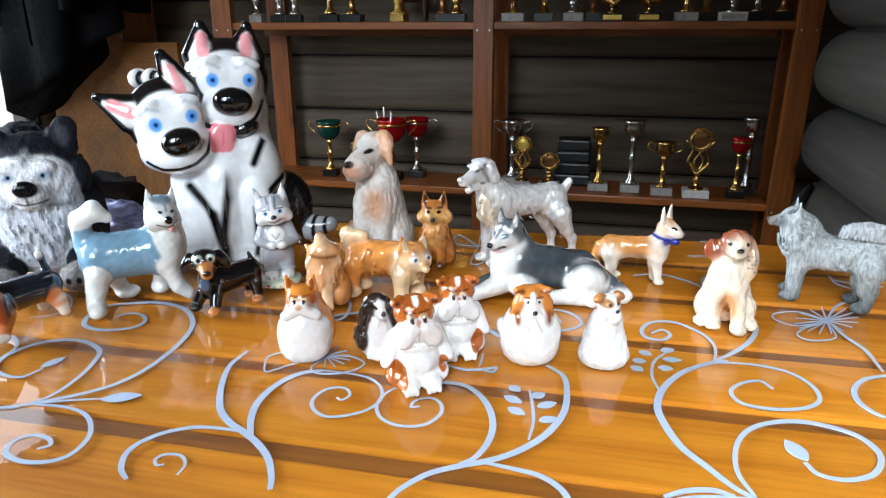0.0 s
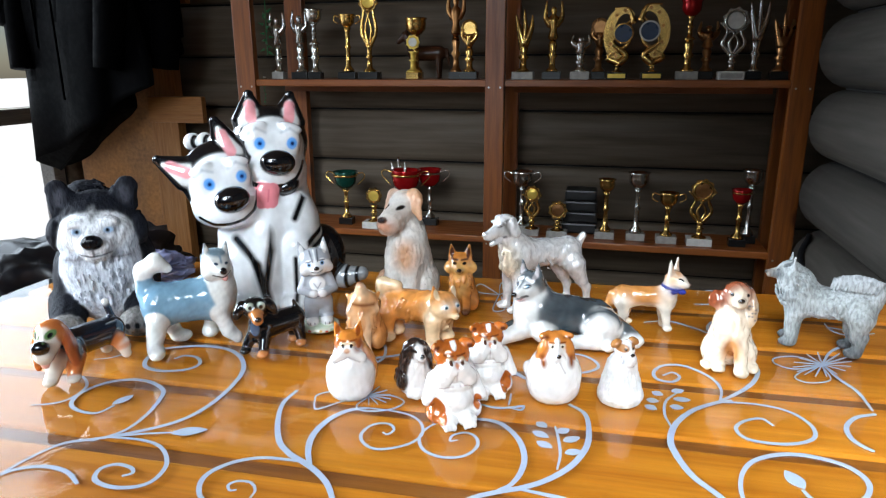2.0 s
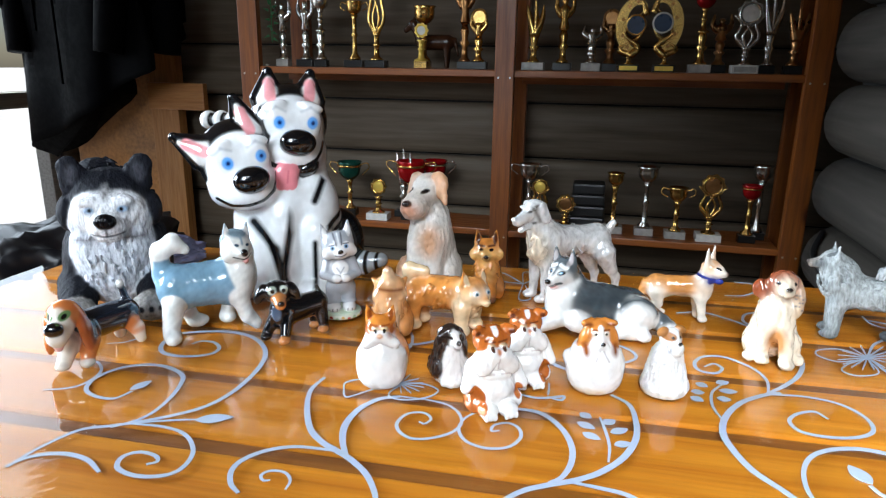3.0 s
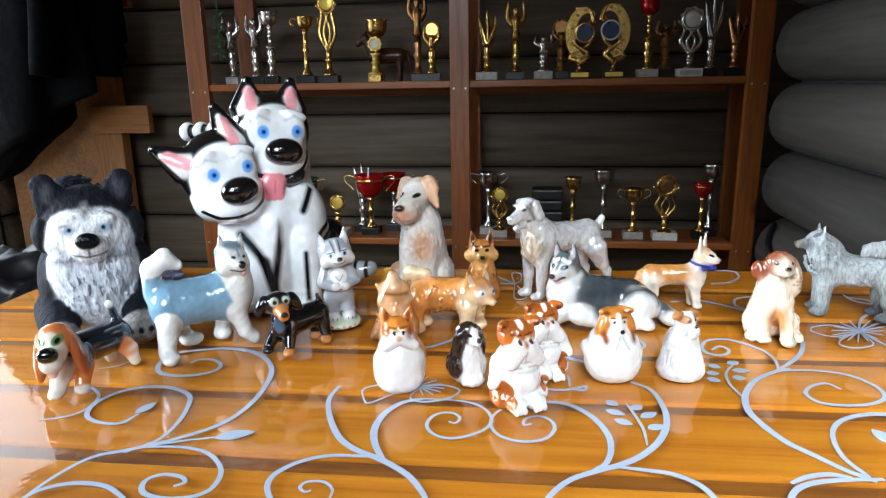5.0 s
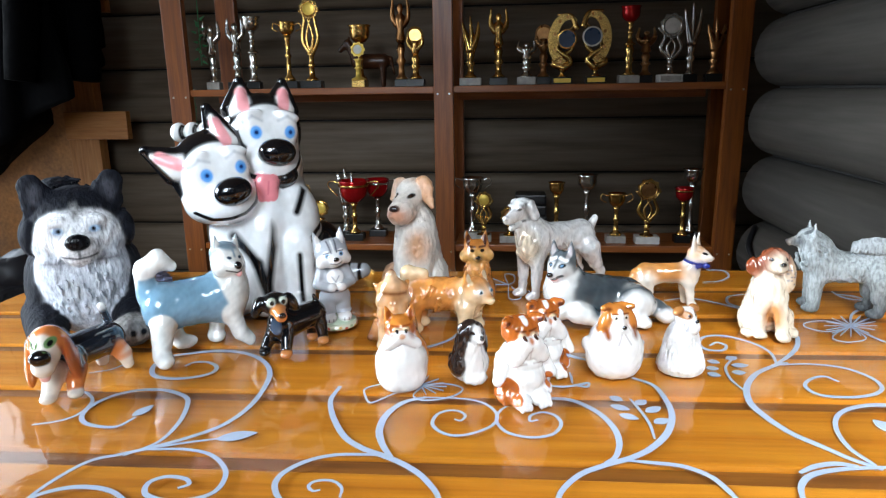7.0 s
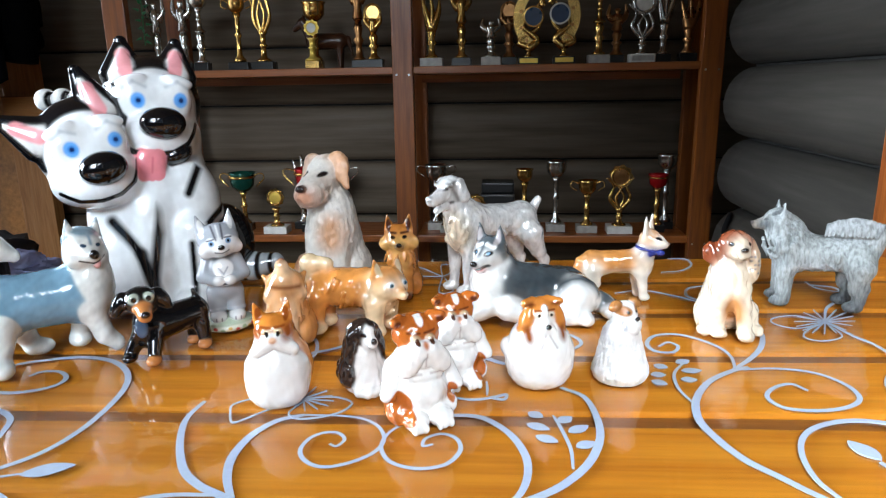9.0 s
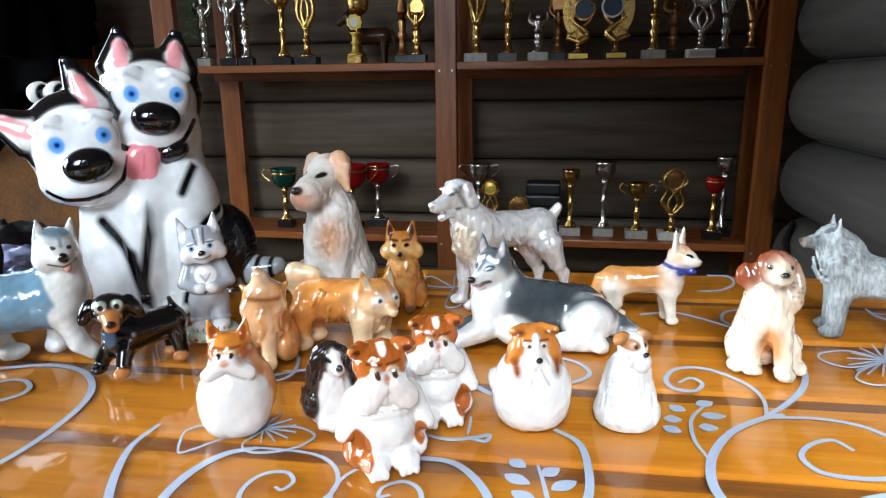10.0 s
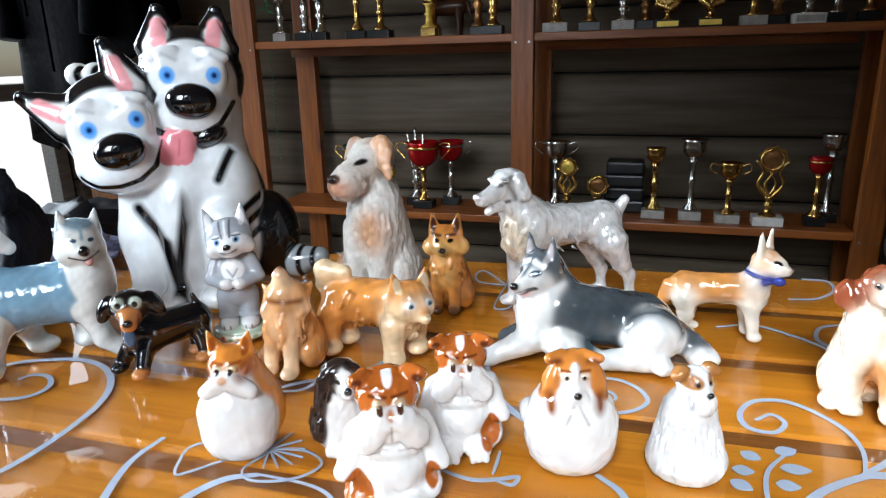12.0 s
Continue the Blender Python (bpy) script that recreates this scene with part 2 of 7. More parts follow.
def smooth_line(pts, steps=10):
    """Catmull-Rom through the points."""
    pts = [Vector(p) for p in pts]
    ext = [2 * pts[0] - pts[1], *pts, 2 * pts[-1] - pts[-2]]
    out = []
    for i in range(1, len(ext) - 2):
        a, b, c, d = ext[i - 1:i + 3]
        for k in range(steps):
            u = k / steps
            out.append(0.5 * (2 * b + (c - a) * u + (2 * a - 5 * b + 4 * c - d) * u * u + (3 * b - a - 3 * c + d) * u ** 3))
    out.append(pts[-1])
    return out


def add_tube(bm, pts, radius, n=8, steps=6):
    """A round bar through the points; radius may change along it."""
    line = smooth_line(pts, steps)
    rows = []
    for i, p in enumerate(line):
        way = (line[min(i + 1, len(line) - 1)] - line[max(i - 1, 0)]).normalized()
        side = way.cross(Vector((0.31, 0.17, 0.93))).normalized()
        up = side.cross(way)
        u = i / (len(line) - 1)
        r = radius if not isinstance(radius, tuple) else radius[0] + (radius[1] - radius[0]) * u
        rows.append([bm.verts.new(p + r * (math.cos(2 * math.pi * k / n) * side + math.sin(2 * math.pi * k / n) * up)) for k in range(n)])
    for a, b in zip(rows, rows[1:]):
        for k in range(n):
            bm.faces.new((a[k], a[(k + 1) % n], b[(k + 1) % n], b[k]))
    bm.faces.new(rows[0][::-1])
    bm.faces.new(rows[-1])
    return bm


def tube(pts, radius, n=8, steps=6):
    return add_tube(bmesh.new(), pts, radius, n, steps)


def add_plate(bm, outline, y0, y1):
    """A flat form cut along an outline in x and z, from y0 to y1."""
    a = [bm.verts.new((x, y0, z)) for x, z in outline]
    b = [bm.verts.new((x, y1, z)) for x, z in outline]
    bm.faces.new(a)
    bm.faces.new(b[::-1])
    for i in range(len(a)):
        j = (i + 1) % len(a)
        bm.faces.new((a[j], a[i], b[i], b[j]))
    return bm


def plate(outline, y0, y1):
    return add_plate(bmesh.new(), outline, y0, y1)


def empty(name, m=None):
    ob = new(name)
    if m is not None:
        ob.matrix_world = m
    return ob


# ---- modelling in clay: soft unions of rounded forms, skinned with a fine net ----
class Clay:
    """Lengths in centimetres; x right, y away, z up, the base at z = 0."""

    def __init__(self, cell=0.14):
        self.cell, self.forms, self.brush, self.soft = cell, [], [], 0.5
        self.at()

    def at(self, x=0, y=0, z=0, rx=0, ry=0, rz=0, s=1.0):
        m = pose(x, y, z, rx, ry, rz)
        self.r, self.o, self.s = np.array(m.to_3x3()), np.array((x, y, z), float), s
        return self

    def p(self, v):
        return self.r @ (np.array(v, float) * self.s) + self.o

    def e(self, c, r, col, k=0.5, rot=None, gloss=None):
        q = self.r if rot is None else self.r @ np.array(Euler([radians(a) for a in rot]).to_matrix())
        r = (r, r, r) if isinstance(r, (int, float)) else r
        self.forms.append(("e", self.p(c), np.array(r, float) * self.s, q, col, k * self.s))
        return self

    def c(self, a, b, ra, rb, col, k=0.5, flat=1.0):
        """A tapered bar; flat squeezes it along the frame's y."""
        self.forms.append(("c", self.p(a), self.p(b), (ra * self.s, rb * self.s), col, k * self.s, self.r[:, 1].copy(), flat))
        return self

    def spot(self, c, r, col, soft=0.1):
        r = (r, r, r) if isinstance(r, (int, float)) else r
        self.brush.append(("e", self.p(c), np.array(r, float) * self.s, self.r, col, soft, 0.8 * self.s))
        return self

    def line(self, a, b, r, col, soft=0.08):
        self.brush.append(("c", self.p(a), self.p(b), (r * self.s, r * self.s), col, soft, 1.6 * self.s, self.r))
        return self

    @staticmethod
    def dist(f, p):
        if f[0] == "e":
            q = (p - f[1]) @ f[3]
            k0 = np.sqrt(((q / f[2]) ** 2).sum(-1))
            k1 = np.sqrt(((q / f[2] ** 2) ** 2).sum(-1))
            return k0 * (k0 - 1.0) / np.maximum(k1, 1e-6)
        ab, q = f[2] - f[1], p - f[1]
        if f[7] != 1.0:
            ab = ab + f[6] * float(ab @ f[6]) * (f[7] - 1)
            q = q + (q @ f[6])[..., None] * f[6] * (f[7] - 1)
        u = np.clip((q @ ab) / max(1e-9, float(ab @ ab)), 0, 1)
        return (np.sqrt(((q - u[..., None] * ab) ** 2).sum(-1)) - (f[3][0] + (f[3][1] - f[3][0]) * u)) / (1 + 0.35 * (f[7] - 1))

    @staticmethod
    def stroke(f, P, N):
        """How far a point of the skin lies outside a brush mark laid on along the frame's y."""
        R = f[3] if f[0] == "e" else f[7]
        q = (P - f[1]) @ R
        front = (N @ R)[:, 1] < -0.05
        if f[0] == "e":
            r = f[2]
            k0 = np.sqrt((q[:, 0] / r[0]) ** 2 + (q[:, 2] / r[2]) ** 2)
            k1 = np.sqrt((q[:, 0] / r[0] ** 2) ** 2 + (q[:, 2] / r[2] ** 2) ** 2)
            flat = k0 * (k0 - 1) / np.maximum(k1, 1e-6)
            deep = np.abs(q[:, 1]) - r[1] - f[6]
            q3 = np.sqrt(((q / r) ** 2).sum(1))
            solid = q3 * (q3 - 1) / np.maximum(np.sqrt(((q / r ** 2) ** 2).sum(1)), 1e-6)
        else:
            ab = (f[2] - f[1]) @ R
            a2 = np.array((ab[0], ab[2]))
            u = np.clip((q[:, 0] * a2[0] + q[:, 2] * a2[1]) / max(1e-9, float(a2 @ a2)), 0, 1)
            flat = np.hypot(q[:, 0] - u * a2[0], q[:, 2] - u * a2[1]) - f[3][0]
            deep = np.abs(q[:, 1] - u * ab[1]) - f[6]
            u = np.clip((q @ ab) / max(1e-9, float(ab @ ab)), 0, 1)
            solid = np.sqrt(((q - u[:, None] * ab) ** 2).sum(1)) - f[3][0]
        return np.minimum(solid, np.where(front, np.maximum(flat, deep), 9.0))

    def reach(self, f):
        if f[0] == "e":
            ext = np.sqrt(((f[3] * f[2]) ** 2).sum(1))
            return f[1] - ext, f[1] + ext
        r = max(f[3])
        return np.minimum(f[1], f[2]) - r, np.maximum(f[1], f[2]) + r

    def mesh(self, name, fur=0.0, freq=(3, 3, 1.5), shade=0.0, mottle=0.06, floor=True):
        h = self.cell
        lo = np.min([self.reach(f)[0] for f in self.forms], 0) - 3 * h
        hi = np.max([self.reach(f)[1] for f in self.forms], 0) + 3 * h
        n = np.ceil((hi - lo) / h).astype(int) + 1
        D = np.full(tuple(n), 9.0, np.float32)
        for f in self.forms:
            a, b = self.reach(f)
            pad = f[5] + 3 * h
            i0 = np.maximum(np.floor((a - pad - lo) / h).astype(int), 0)
            i1 = np.minimum(np.ceil((b + pad - lo) / h).astype(int) + 1, n)
            ax = [lo[i] + h * np.arange(i0[i], i1[i]) for i in range(3)]
            p = np.stack(np.meshgrid(*ax, indexing="ij"), -1)
            d = self.dist(f, p).astype(np.float32)
            s = D[i0[0]:i1[0], i0[1]:i1[1], i0[2]:i1[2]]
            k = max(f[5], 1e-4)
            w = np.maximum(k - np.abs(s - d), 0) / k
            s[...] = np.minimum(s, d) - w * w * k * 0.25
        if floor:
            z = lo[2] + h * np.arange(n[2])
            D = np.maximum(D, (0.02 - z)[None, None, :].astype(np.float32))
        S = D < 0
        c = [slice(None, -1), slice(1, None)]
        total = sum(S[c[i], c[j], c[k]].astype(np.int8) for i in (0, 1) for j in (0, 1) for k in (0, 1))
        cells = (total > 0) & (total < 8)
        ijk = np.argwhere(cells)
        pos, cnt = np.zeros((len(ijk), 3)), np.zeros(len(ijk))
        for axis in range(3):
            for u in (0, 1):
                for v in (0, 1):
                    o = [0, 0, 0]
                    o[(axis + 1) % 3], o[(axis + 2) % 3] = u, v
                    a = ijk + o
                    b = a.copy()
                    b[:, axis] += 1
                    da, db = D[tuple(a.T)], D[tuple(b.T)]
                    cross = (da < 0) != (db < 0)
                    t = np.where(cross, da / np.where(cross, da - db, 1), 0)
                    q = a.astype(float)
                    q[:, axis] += t
                    pos[cross] += q[cross]
                    cnt[cross] += 1
        P = lo + h * pos / cnt[:, None]
        index = np.full(cells.shape, -1, np.int64)
        index[tuple(ijk.T)] = np.arange(len(ijk))
        quads = []
        for axis in range(3):
            A = np.moveaxis(S, axis, 0)
            I = np.moveaxis(index, axis, 0)
            ch = np.argwhere(A[:-1, 1:-1, 1:-1] != A[1:, 1:-1, 1:-1])
            i, j, k = ch[:, 0], ch[:, 1] + 1, ch[:, 2] + 1
            q = np.stack([I[i, j - 1, k - 1], I[i, j, k - 1], I[i, j, k], I[i, j - 1, k]], 1)
            out = A[i, j, k] ^ (axis == 1)
            quads.append(np.where(out[:, None], q, q[:, ::-1]))
        F = np.concatenate(quads)
        N = np.zeros_like(P)
        fn = np.cross(P[F[:, 2]] - P[F[:, 0]], P[F[:, 3]] - P[F[:, 1]])
        for k in range(4):
            np.add.at(N, F[:, k], fn)
        N /= np.maximum(np.linalg.norm(N, axis=1), 1e-9)[:, None]
        # colours: nearest form, then the brush
        col, wsum = np.zeros((len(P), 4)), np.zeros(len(P))
        dists = np.stack([self.dist(f, P) for f in self.forms])
        near, own = dists.min(0), dists.argmin(0)
        crisp = np.array([0.4 if f[5] < 0.13 else self.soft for f in self.forms])[own] * h
        for f, d in zip(self.forms, dists):
            w = np.exp(-np.clip((d - near) / crisp, 0, 40))
            col += w[:, None] * np.array(f[4])
            wsum += w
        col /= wsum[:, None]
        for f in self.brush:
            w = np.clip(0.5 - self.stroke(f, P, N) / max(2 * f[5], 0.6 * h), 0, 1)[:, None]
            col = col * (1 - w) + w * np.array(f[4])
        rng = np.random.RandomState(len(P) % 1000)

        def waves(fr, count):
            v = np.zeros(len(P))
            for o in range(count):
                w = rng.normal(size=3) * np.array(fr) * (1.0 + 0.12 * o)
                b = rng.normal(size=3) * 1.1
                v += np.sin(P @ w + 2.0 * np.sin(P @ b + o)) / (1 + 0.2 * o)
            return v / 2.2

        amount = 1 - np.clip(col[:, 3], 0, 1)
        if mottle:
            mo = np.clip(waves((0.9, 0.9, 0.9), 5) * 0.8 + 0.2 * waves((3, 3, 3), 4), -1, 1)
            col[:, :3] *= (1 + mottle * mo)[:, None]
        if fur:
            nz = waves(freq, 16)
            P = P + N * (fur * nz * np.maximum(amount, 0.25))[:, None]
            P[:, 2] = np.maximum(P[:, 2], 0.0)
            # relief shade kept in the paint: sunken fur darker, raised fur lighter
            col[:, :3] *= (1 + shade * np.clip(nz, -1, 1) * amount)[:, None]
        me = bpy.data.meshes.new(name)
        me.vertices.add(len(P))
        me.vertices.foreach_set("co", (P * 0.01).astype(np.float32).ravel())
        me.loops.add(F.size)
        me.loops.foreach_set("vertex_index", F.astype(np.int32).ravel())
        me.polygons.add(len(F))
        me.polygons.foreach_set("loop_start", np.arange(0, F.size, 4, dtype=np.int32))
        me.polygons.foreach_set("use_smooth", np.ones(len(F), bool))
        me.update(calc_edges=True)
        at = me.color_attributes.new("paint", "FLOAT_COLOR", "POINT")
        at.data.foreach_set("color", np.clip(col, 0, 1).astype(np.float32).ravel())
        me.validate()
        return me


def locks(c, centre, radii, count, length, thick, col, seed, fall=(0, -0.2, -1), lift=0.15, face=(-1, 1), k=0.25):
    """Carved tufts laid over an ellipsoid; face bounds how far round towards the back (y) they go."""
    rng = random.Random(seed)
    for _ in range(count):
        while True:
            n = Vector((rng.gauss(0, 1), rng.gauss(0, 1), rng.gauss(0, 1))).normalized()
            if face[0] <= n.y <= face[1] and n.z > -0.75:
                break
        p = Vector(centre[i] + radii[i] * n[i] for i in range(3))
        f = Vector(fall)
        f = (f - n * f.dot(n)).normalized() + Vector((rng.uniform(-0.3, 0.3), 0, 0))
        tone = rng.uniform(0.8, 1.15)
        a, b = p - f * length * 0.4, p + f * length * 0.6 + n * lift * 0.3
        c.c(tuple(a), tuple(b), thick, thick * 0.35, (*(min(1, v * tone) for v in col[:3]), col[3]), k)


def rgb(r, g, b, gloss=0.0):
    return (r, g, b, gloss)


WHITE, CREAM, BLACK = rgb(0.78, 0.77, 0.75, 1), rgb(0.72, 0.58, 0.40, 1), rgb(0.004, 0.004, 0.005, 1)
ORANGE, BROWN, TAN = rgb(0.60, 0.21, 0.035, 1), rgb(0.25, 0.065, 0.02, 1), rgb(0.62, 0.33, 0.13, 1)
PINK, BLUE = rgb(0.80, 0.26, 0.28, 1), rgb(0.05, 0.25, 0.75, 1)


def place(name, clay, material, x, y, turn, label, category, size=1.0, z=0.7512, stretch=(1, 1, 1), **kw):
    ob = new(name, clay.mesh(name, **kw))
    ob.data.materials.append(material)
    ob.matrix_world = pose(x, y, z, 0, 0, turn) @ Matrix.Diagonal((size * stretch[0], size * stretch[1], size * stretch[2], 1))
    return tagged(ob, label, category)


# ---- the room ----
# the whole cabin stands a little out of level with the table
LEAN_ROOM = Matrix.Translation((0, 2.44, 1.09)) @ pose(0, 0, 0, 0, 0.9, 0) @ Matrix.Translation((0, -2.44, -1.09))
BACK_Y, RIGHT_X, LEFT_X, FRONT_Y = 2.86, 1.30, -2.66, -0.85


def settle(ob):
    """Moves a top-level thing of the cabin into the cabin's own level."""
    ob.matrix_world = LEAN_ROOM @ ob.matrix_world
    return ob


def log_mesh(length, r, depth, power=1.0, n=12):
    """One log along x: its room side is round, with an uneven surface."""
    bm = bmesh.new()
    rows = []
    cuts = max(2, int(length / 0.12))
    for i in range(cuts + 1):
        x = length * i / cuts
        row = []
        for k in range(n + 1):
            a = math.pi * (k / n)
            wob = 1 + 0.03 * noise.noise((x * 2.3, k * 0.5, length))
            row.append(bm.verts.new((x, -depth * max(0.0, math.sin(a)) ** power * wob, r * -math.cos(a))))
        rows.append(row)
    for a, b in zip(rows, rows[1:]):
        for k in range(n):
            bm.faces.new((a[k], b[k], b[k + 1], a[k + 1]))
    bm.faces.new(rows[0])
    bm.faces.new(rows[-1][::-1])
    for row_a, row_b in zip(rows, rows[1:]):
        bm.faces.new((row_a[-1], row_b[-1], row_b[0], row_a[0]))
    return bm


def log_wall(name, m, length, low, high, label, material, pitch=0.235, depth=0.075, skip=None, seam=0.722, power=1.0):
    """A wall of logs on a solid core; the wall's own x runs along it, and -y points into the room."""
    core = mesh_ob(name, box((0, 0.02, low), (length, 0.18, high)), M_MOSS)
    tagged(core, label, "wall", kind="structure")
    shared = {}
    z = seam + pitch / 2
    while z - pitch > low:
        z -= pitch
    while z < high + pitch / 2:
        if z > low:
            for a, b in (skip(z) if skip else [(0, length)]):
                key = round(b - a, 3)
                if key not in shared:
                    o = mesh_ob("log", log_mesh(b - a, pitch / 2 - 0.002, depth, power), material, core, True)
                    shared[key] = o.data
                else:
                    o = new("log", shared[key])
                    o.parent = core
                o.location = (a, 0.03, z)
        z += pitch
    core.matrix_world = LEAN_ROOM @ m
    return core


def opening(lo, hi, low, high, length):
    """Logs stop at an opening."""
    return lambda z: [(0, lo), (hi, length)] if low < z < high else [(0, length)]


floor = settle(mesh_ob("floor", box((-2.9, -1.1, -0.12), (1.5, 3.1, 0.0)), M_FLOOR))
tagged(floor, "dark worn wooden floor of the cabin", "floor", kind="structure")
ceiling = settle(mesh_ob("ceiling", box((-2.9, -1.1, 2.4), (1.5, 3.1, 2.5)), M_CEIL))
tagged(ceiling, "dim boarded wooden ceiling", "ceiling", kind="structure")
ground = mesh_ob("ground", box((-800, -800, -0.9), (800, 800, -0.55)), M_SNOW)
tagged(ground, "pale bright ground outside the cabin", "ground", kind="structure")

log_wall("wall_back", pose(LEFT_X, BACK_Y, 0), RIGHT_X + 0.1 - LEFT_X, 0.0, 2.4, "back wall of weathered grey logs behind the shelves", M_LOG, 0.235, 0.05, power=0.45)
log_wall("wall_right", pose(RIGHT_X, BACK_Y + 0.05, 0, 0, 0, -90), BACK_Y + 0.05 - FRONT_Y, 0.0, 2.4, "far side wall of weathered logs in the dark", M_LOG)
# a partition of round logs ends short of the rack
log_wall("wall_partition", pose(0.735, 2.25, 0, 0, 0, -90), 2.25 - FRONT_Y, 0.0, 2.4, "side wall of round weathered grey logs", M_LOG_SHADED, 0.222, 0.10, None, 1.076)
# left wall: a wide veranda opening with a hand rail
L_LEN = BACK_Y + 0.05 - FRONT_Y
left = log_wall("wall_left", pose(LEFT_X, FRONT_Y, 0, 0, 0, 90), L_LEN, 0.0, 2.4, "side wall of logs with a wide bright opening", M_LOG, skip=opening(0.35, 3.63, 0.05, 2.15, L_LEN))
cut = bmesh.new()
for a, b, lo, hi in ((0, 0.35, 0, 2.4), (3.63, L_LEN, 0, 2.4), (0.35, 3.63, 2.15, 2.4), (0.35, 3.63, 0, 0.05)):
    add_box(cut, (a, 0.02, lo), (b, 0.18, hi))
cut.to_mesh(left.data)
cut.free()
rail = empty("hand_rail")
part("rail", box((LEFT_X - 0.12, FRONT_Y + 0.35, 0.885), (LEFT_X - 0.02, FRONT_Y + 3.63, 0.96), 0.008), M_RAIL, rail)
for i in range(3):
    y = FRONT_Y + 0.36 + 1.6 * i
    part("post", box((LEFT_X - 0.115, y, 0.0), (LEFT_X - 0.035, y + 0.08, 0.885 if i != 1 else 2.15), 0.005), M_RAIL, rail)
tagged(settle(rail), "pale grey wooden hand rail across the veranda opening", "rail")

# wall behind the camera, with a window of six panes
F_LEN = RIGHT_X + 0.1 - LEFT_X
front = log_wall("wall_front", pose(RIGHT_X + 0.1, FRONT_Y, 0, 0, 0, 180), F_LEN, 0.0, 2.4, "log wall with a window", M_LOG, skip=opening(0.75, 2.85, 1.1, 2.3, F_LEN))
cut = bmesh.new()
for a, b, lo, hi in ((0, 0.75, 0, 2.4), (2.85, F_LEN, 0, 2.4), (0.75, 2.85, 0, 1.15), (0.75, 2.85, 2.25, 2.4)):
    add_box(cut, (a, 0.02, lo), (b, 0.18, hi))
cut.to_mesh(front.data)
cut.free()
win = empty("window_1")
wx = RIGHT_X + 0.1 - 2.85
fr = part("window_frame", box((wx, FRONT_Y - 0.06, 1.15), (wx + 2.1, FRONT_Y + 0.02, 1.22), 0.004), M_WHITE, win)
part("window_frame", box((wx, FRONT_Y - 0.06, 2.18), (wx + 2.1, FRONT_Y + 0.02, 2.25), 0.004), M_WHITE, win)
for i in range(4):
    part("mullion", box((wx + 0.68 * i, FRONT_Y - 0.055, 1.22), (wx + 0.68 * i + 0.06, FRONT_Y + 0.015, 2.18), 0.004), M_WHITE, win)
part("transom", box((wx, FRONT_Y - 0.05, 1.68), (wx + 2.1, FRONT_Y + 0.01, 1.72), 0.004), M_WHITE, win)
tagged(settle(win), "white painted window with six panes", "window", kind="structure")

post = settle(mesh_ob("door_frame", box((0.585, 1.09, 0.0), (0.645, 1.20, 2.3), 0.004), M_RACK_Z))
tagged(post, "red-brown wooden door frame upright against the logs", "door frame", kind="structure")

# ---- the trophy rack ----
RY = 2.44
rack = empty("trophy_rack")
DEEP = 0.30
for x in (-1.445, -0.409, 0.645):
    w = 0.082 if x < -1 else 0.073
    p = part("post", box((x, RY, 0.0), (x + w, RY + 0.035, 2.38), 0.003), M_RACK_Z, rack)
    part("rear_post", box((x + (0.10 if x < -1 else 0.02), RY + DEEP - 0.04, 0.0), (x + w + (0.10 if x < -1 else 0.02), RY + DEEP, 2.38), 0.003), M_RACK_Z, rack)
    for z in (1.069, 0.462):
        for d in (0.2, 0.8):
            part("screw", lathe([(0.004, 0), (0.0035, 0.0015)], 8), M_SCREW, p).matrix_world = pose(x + w * d, RY - 0.0001, z, 90)
for z in (0.463, 1.071, 1.687):
    for a, b in ((-1.363, -0.409), (-0.336, 0.645)):
        part("shelf_board", box((a, RY + 0.008, z), (b, RY + DEEP - 0.042, z + 0.026), 0.003), M_RACK, rack)
        part("cross_rail", box((a, RY + DEEP - 0.042, z - 0.03), (b, RY + DEEP - 0.012, z + 0.0), 0.003), M_RACK, rack)
tagged(settle(rack), "red-brown wooden shelf rack full of trophies", "shelf")
SHELF_TOP = {1: 1.0972, 0: 0.4892, 2: 1.7132}

# ---- coat corner ----
frame_ob = empty("coat_rack")
part("upright", box((-2.075, 2.70, 0.0), (-1.93, 2.76, 1.62), 0.004), M_FRAME, frame_ob)
part("bracket", box((-2.06, 2.665, 0.895), (-1.77, 2.70, 1.015), 0.004), M_FRAME_X, frame_ob)
part("bracket", box((-2.06, 2.665, 1.42), (-1.80, 2.70, 1.54), 0.004), M_FRAME_X, frame_ob)
part("panel", box((-2.52, 2.715, 0.02), (-2.08, 2.735, 1.55), 0.002), M_CHIP, frame_ob, "rough chipboard panel")
tagged(settle(frame_ob), "honey pine frame with a chipboard panel for coats", "coat rack")


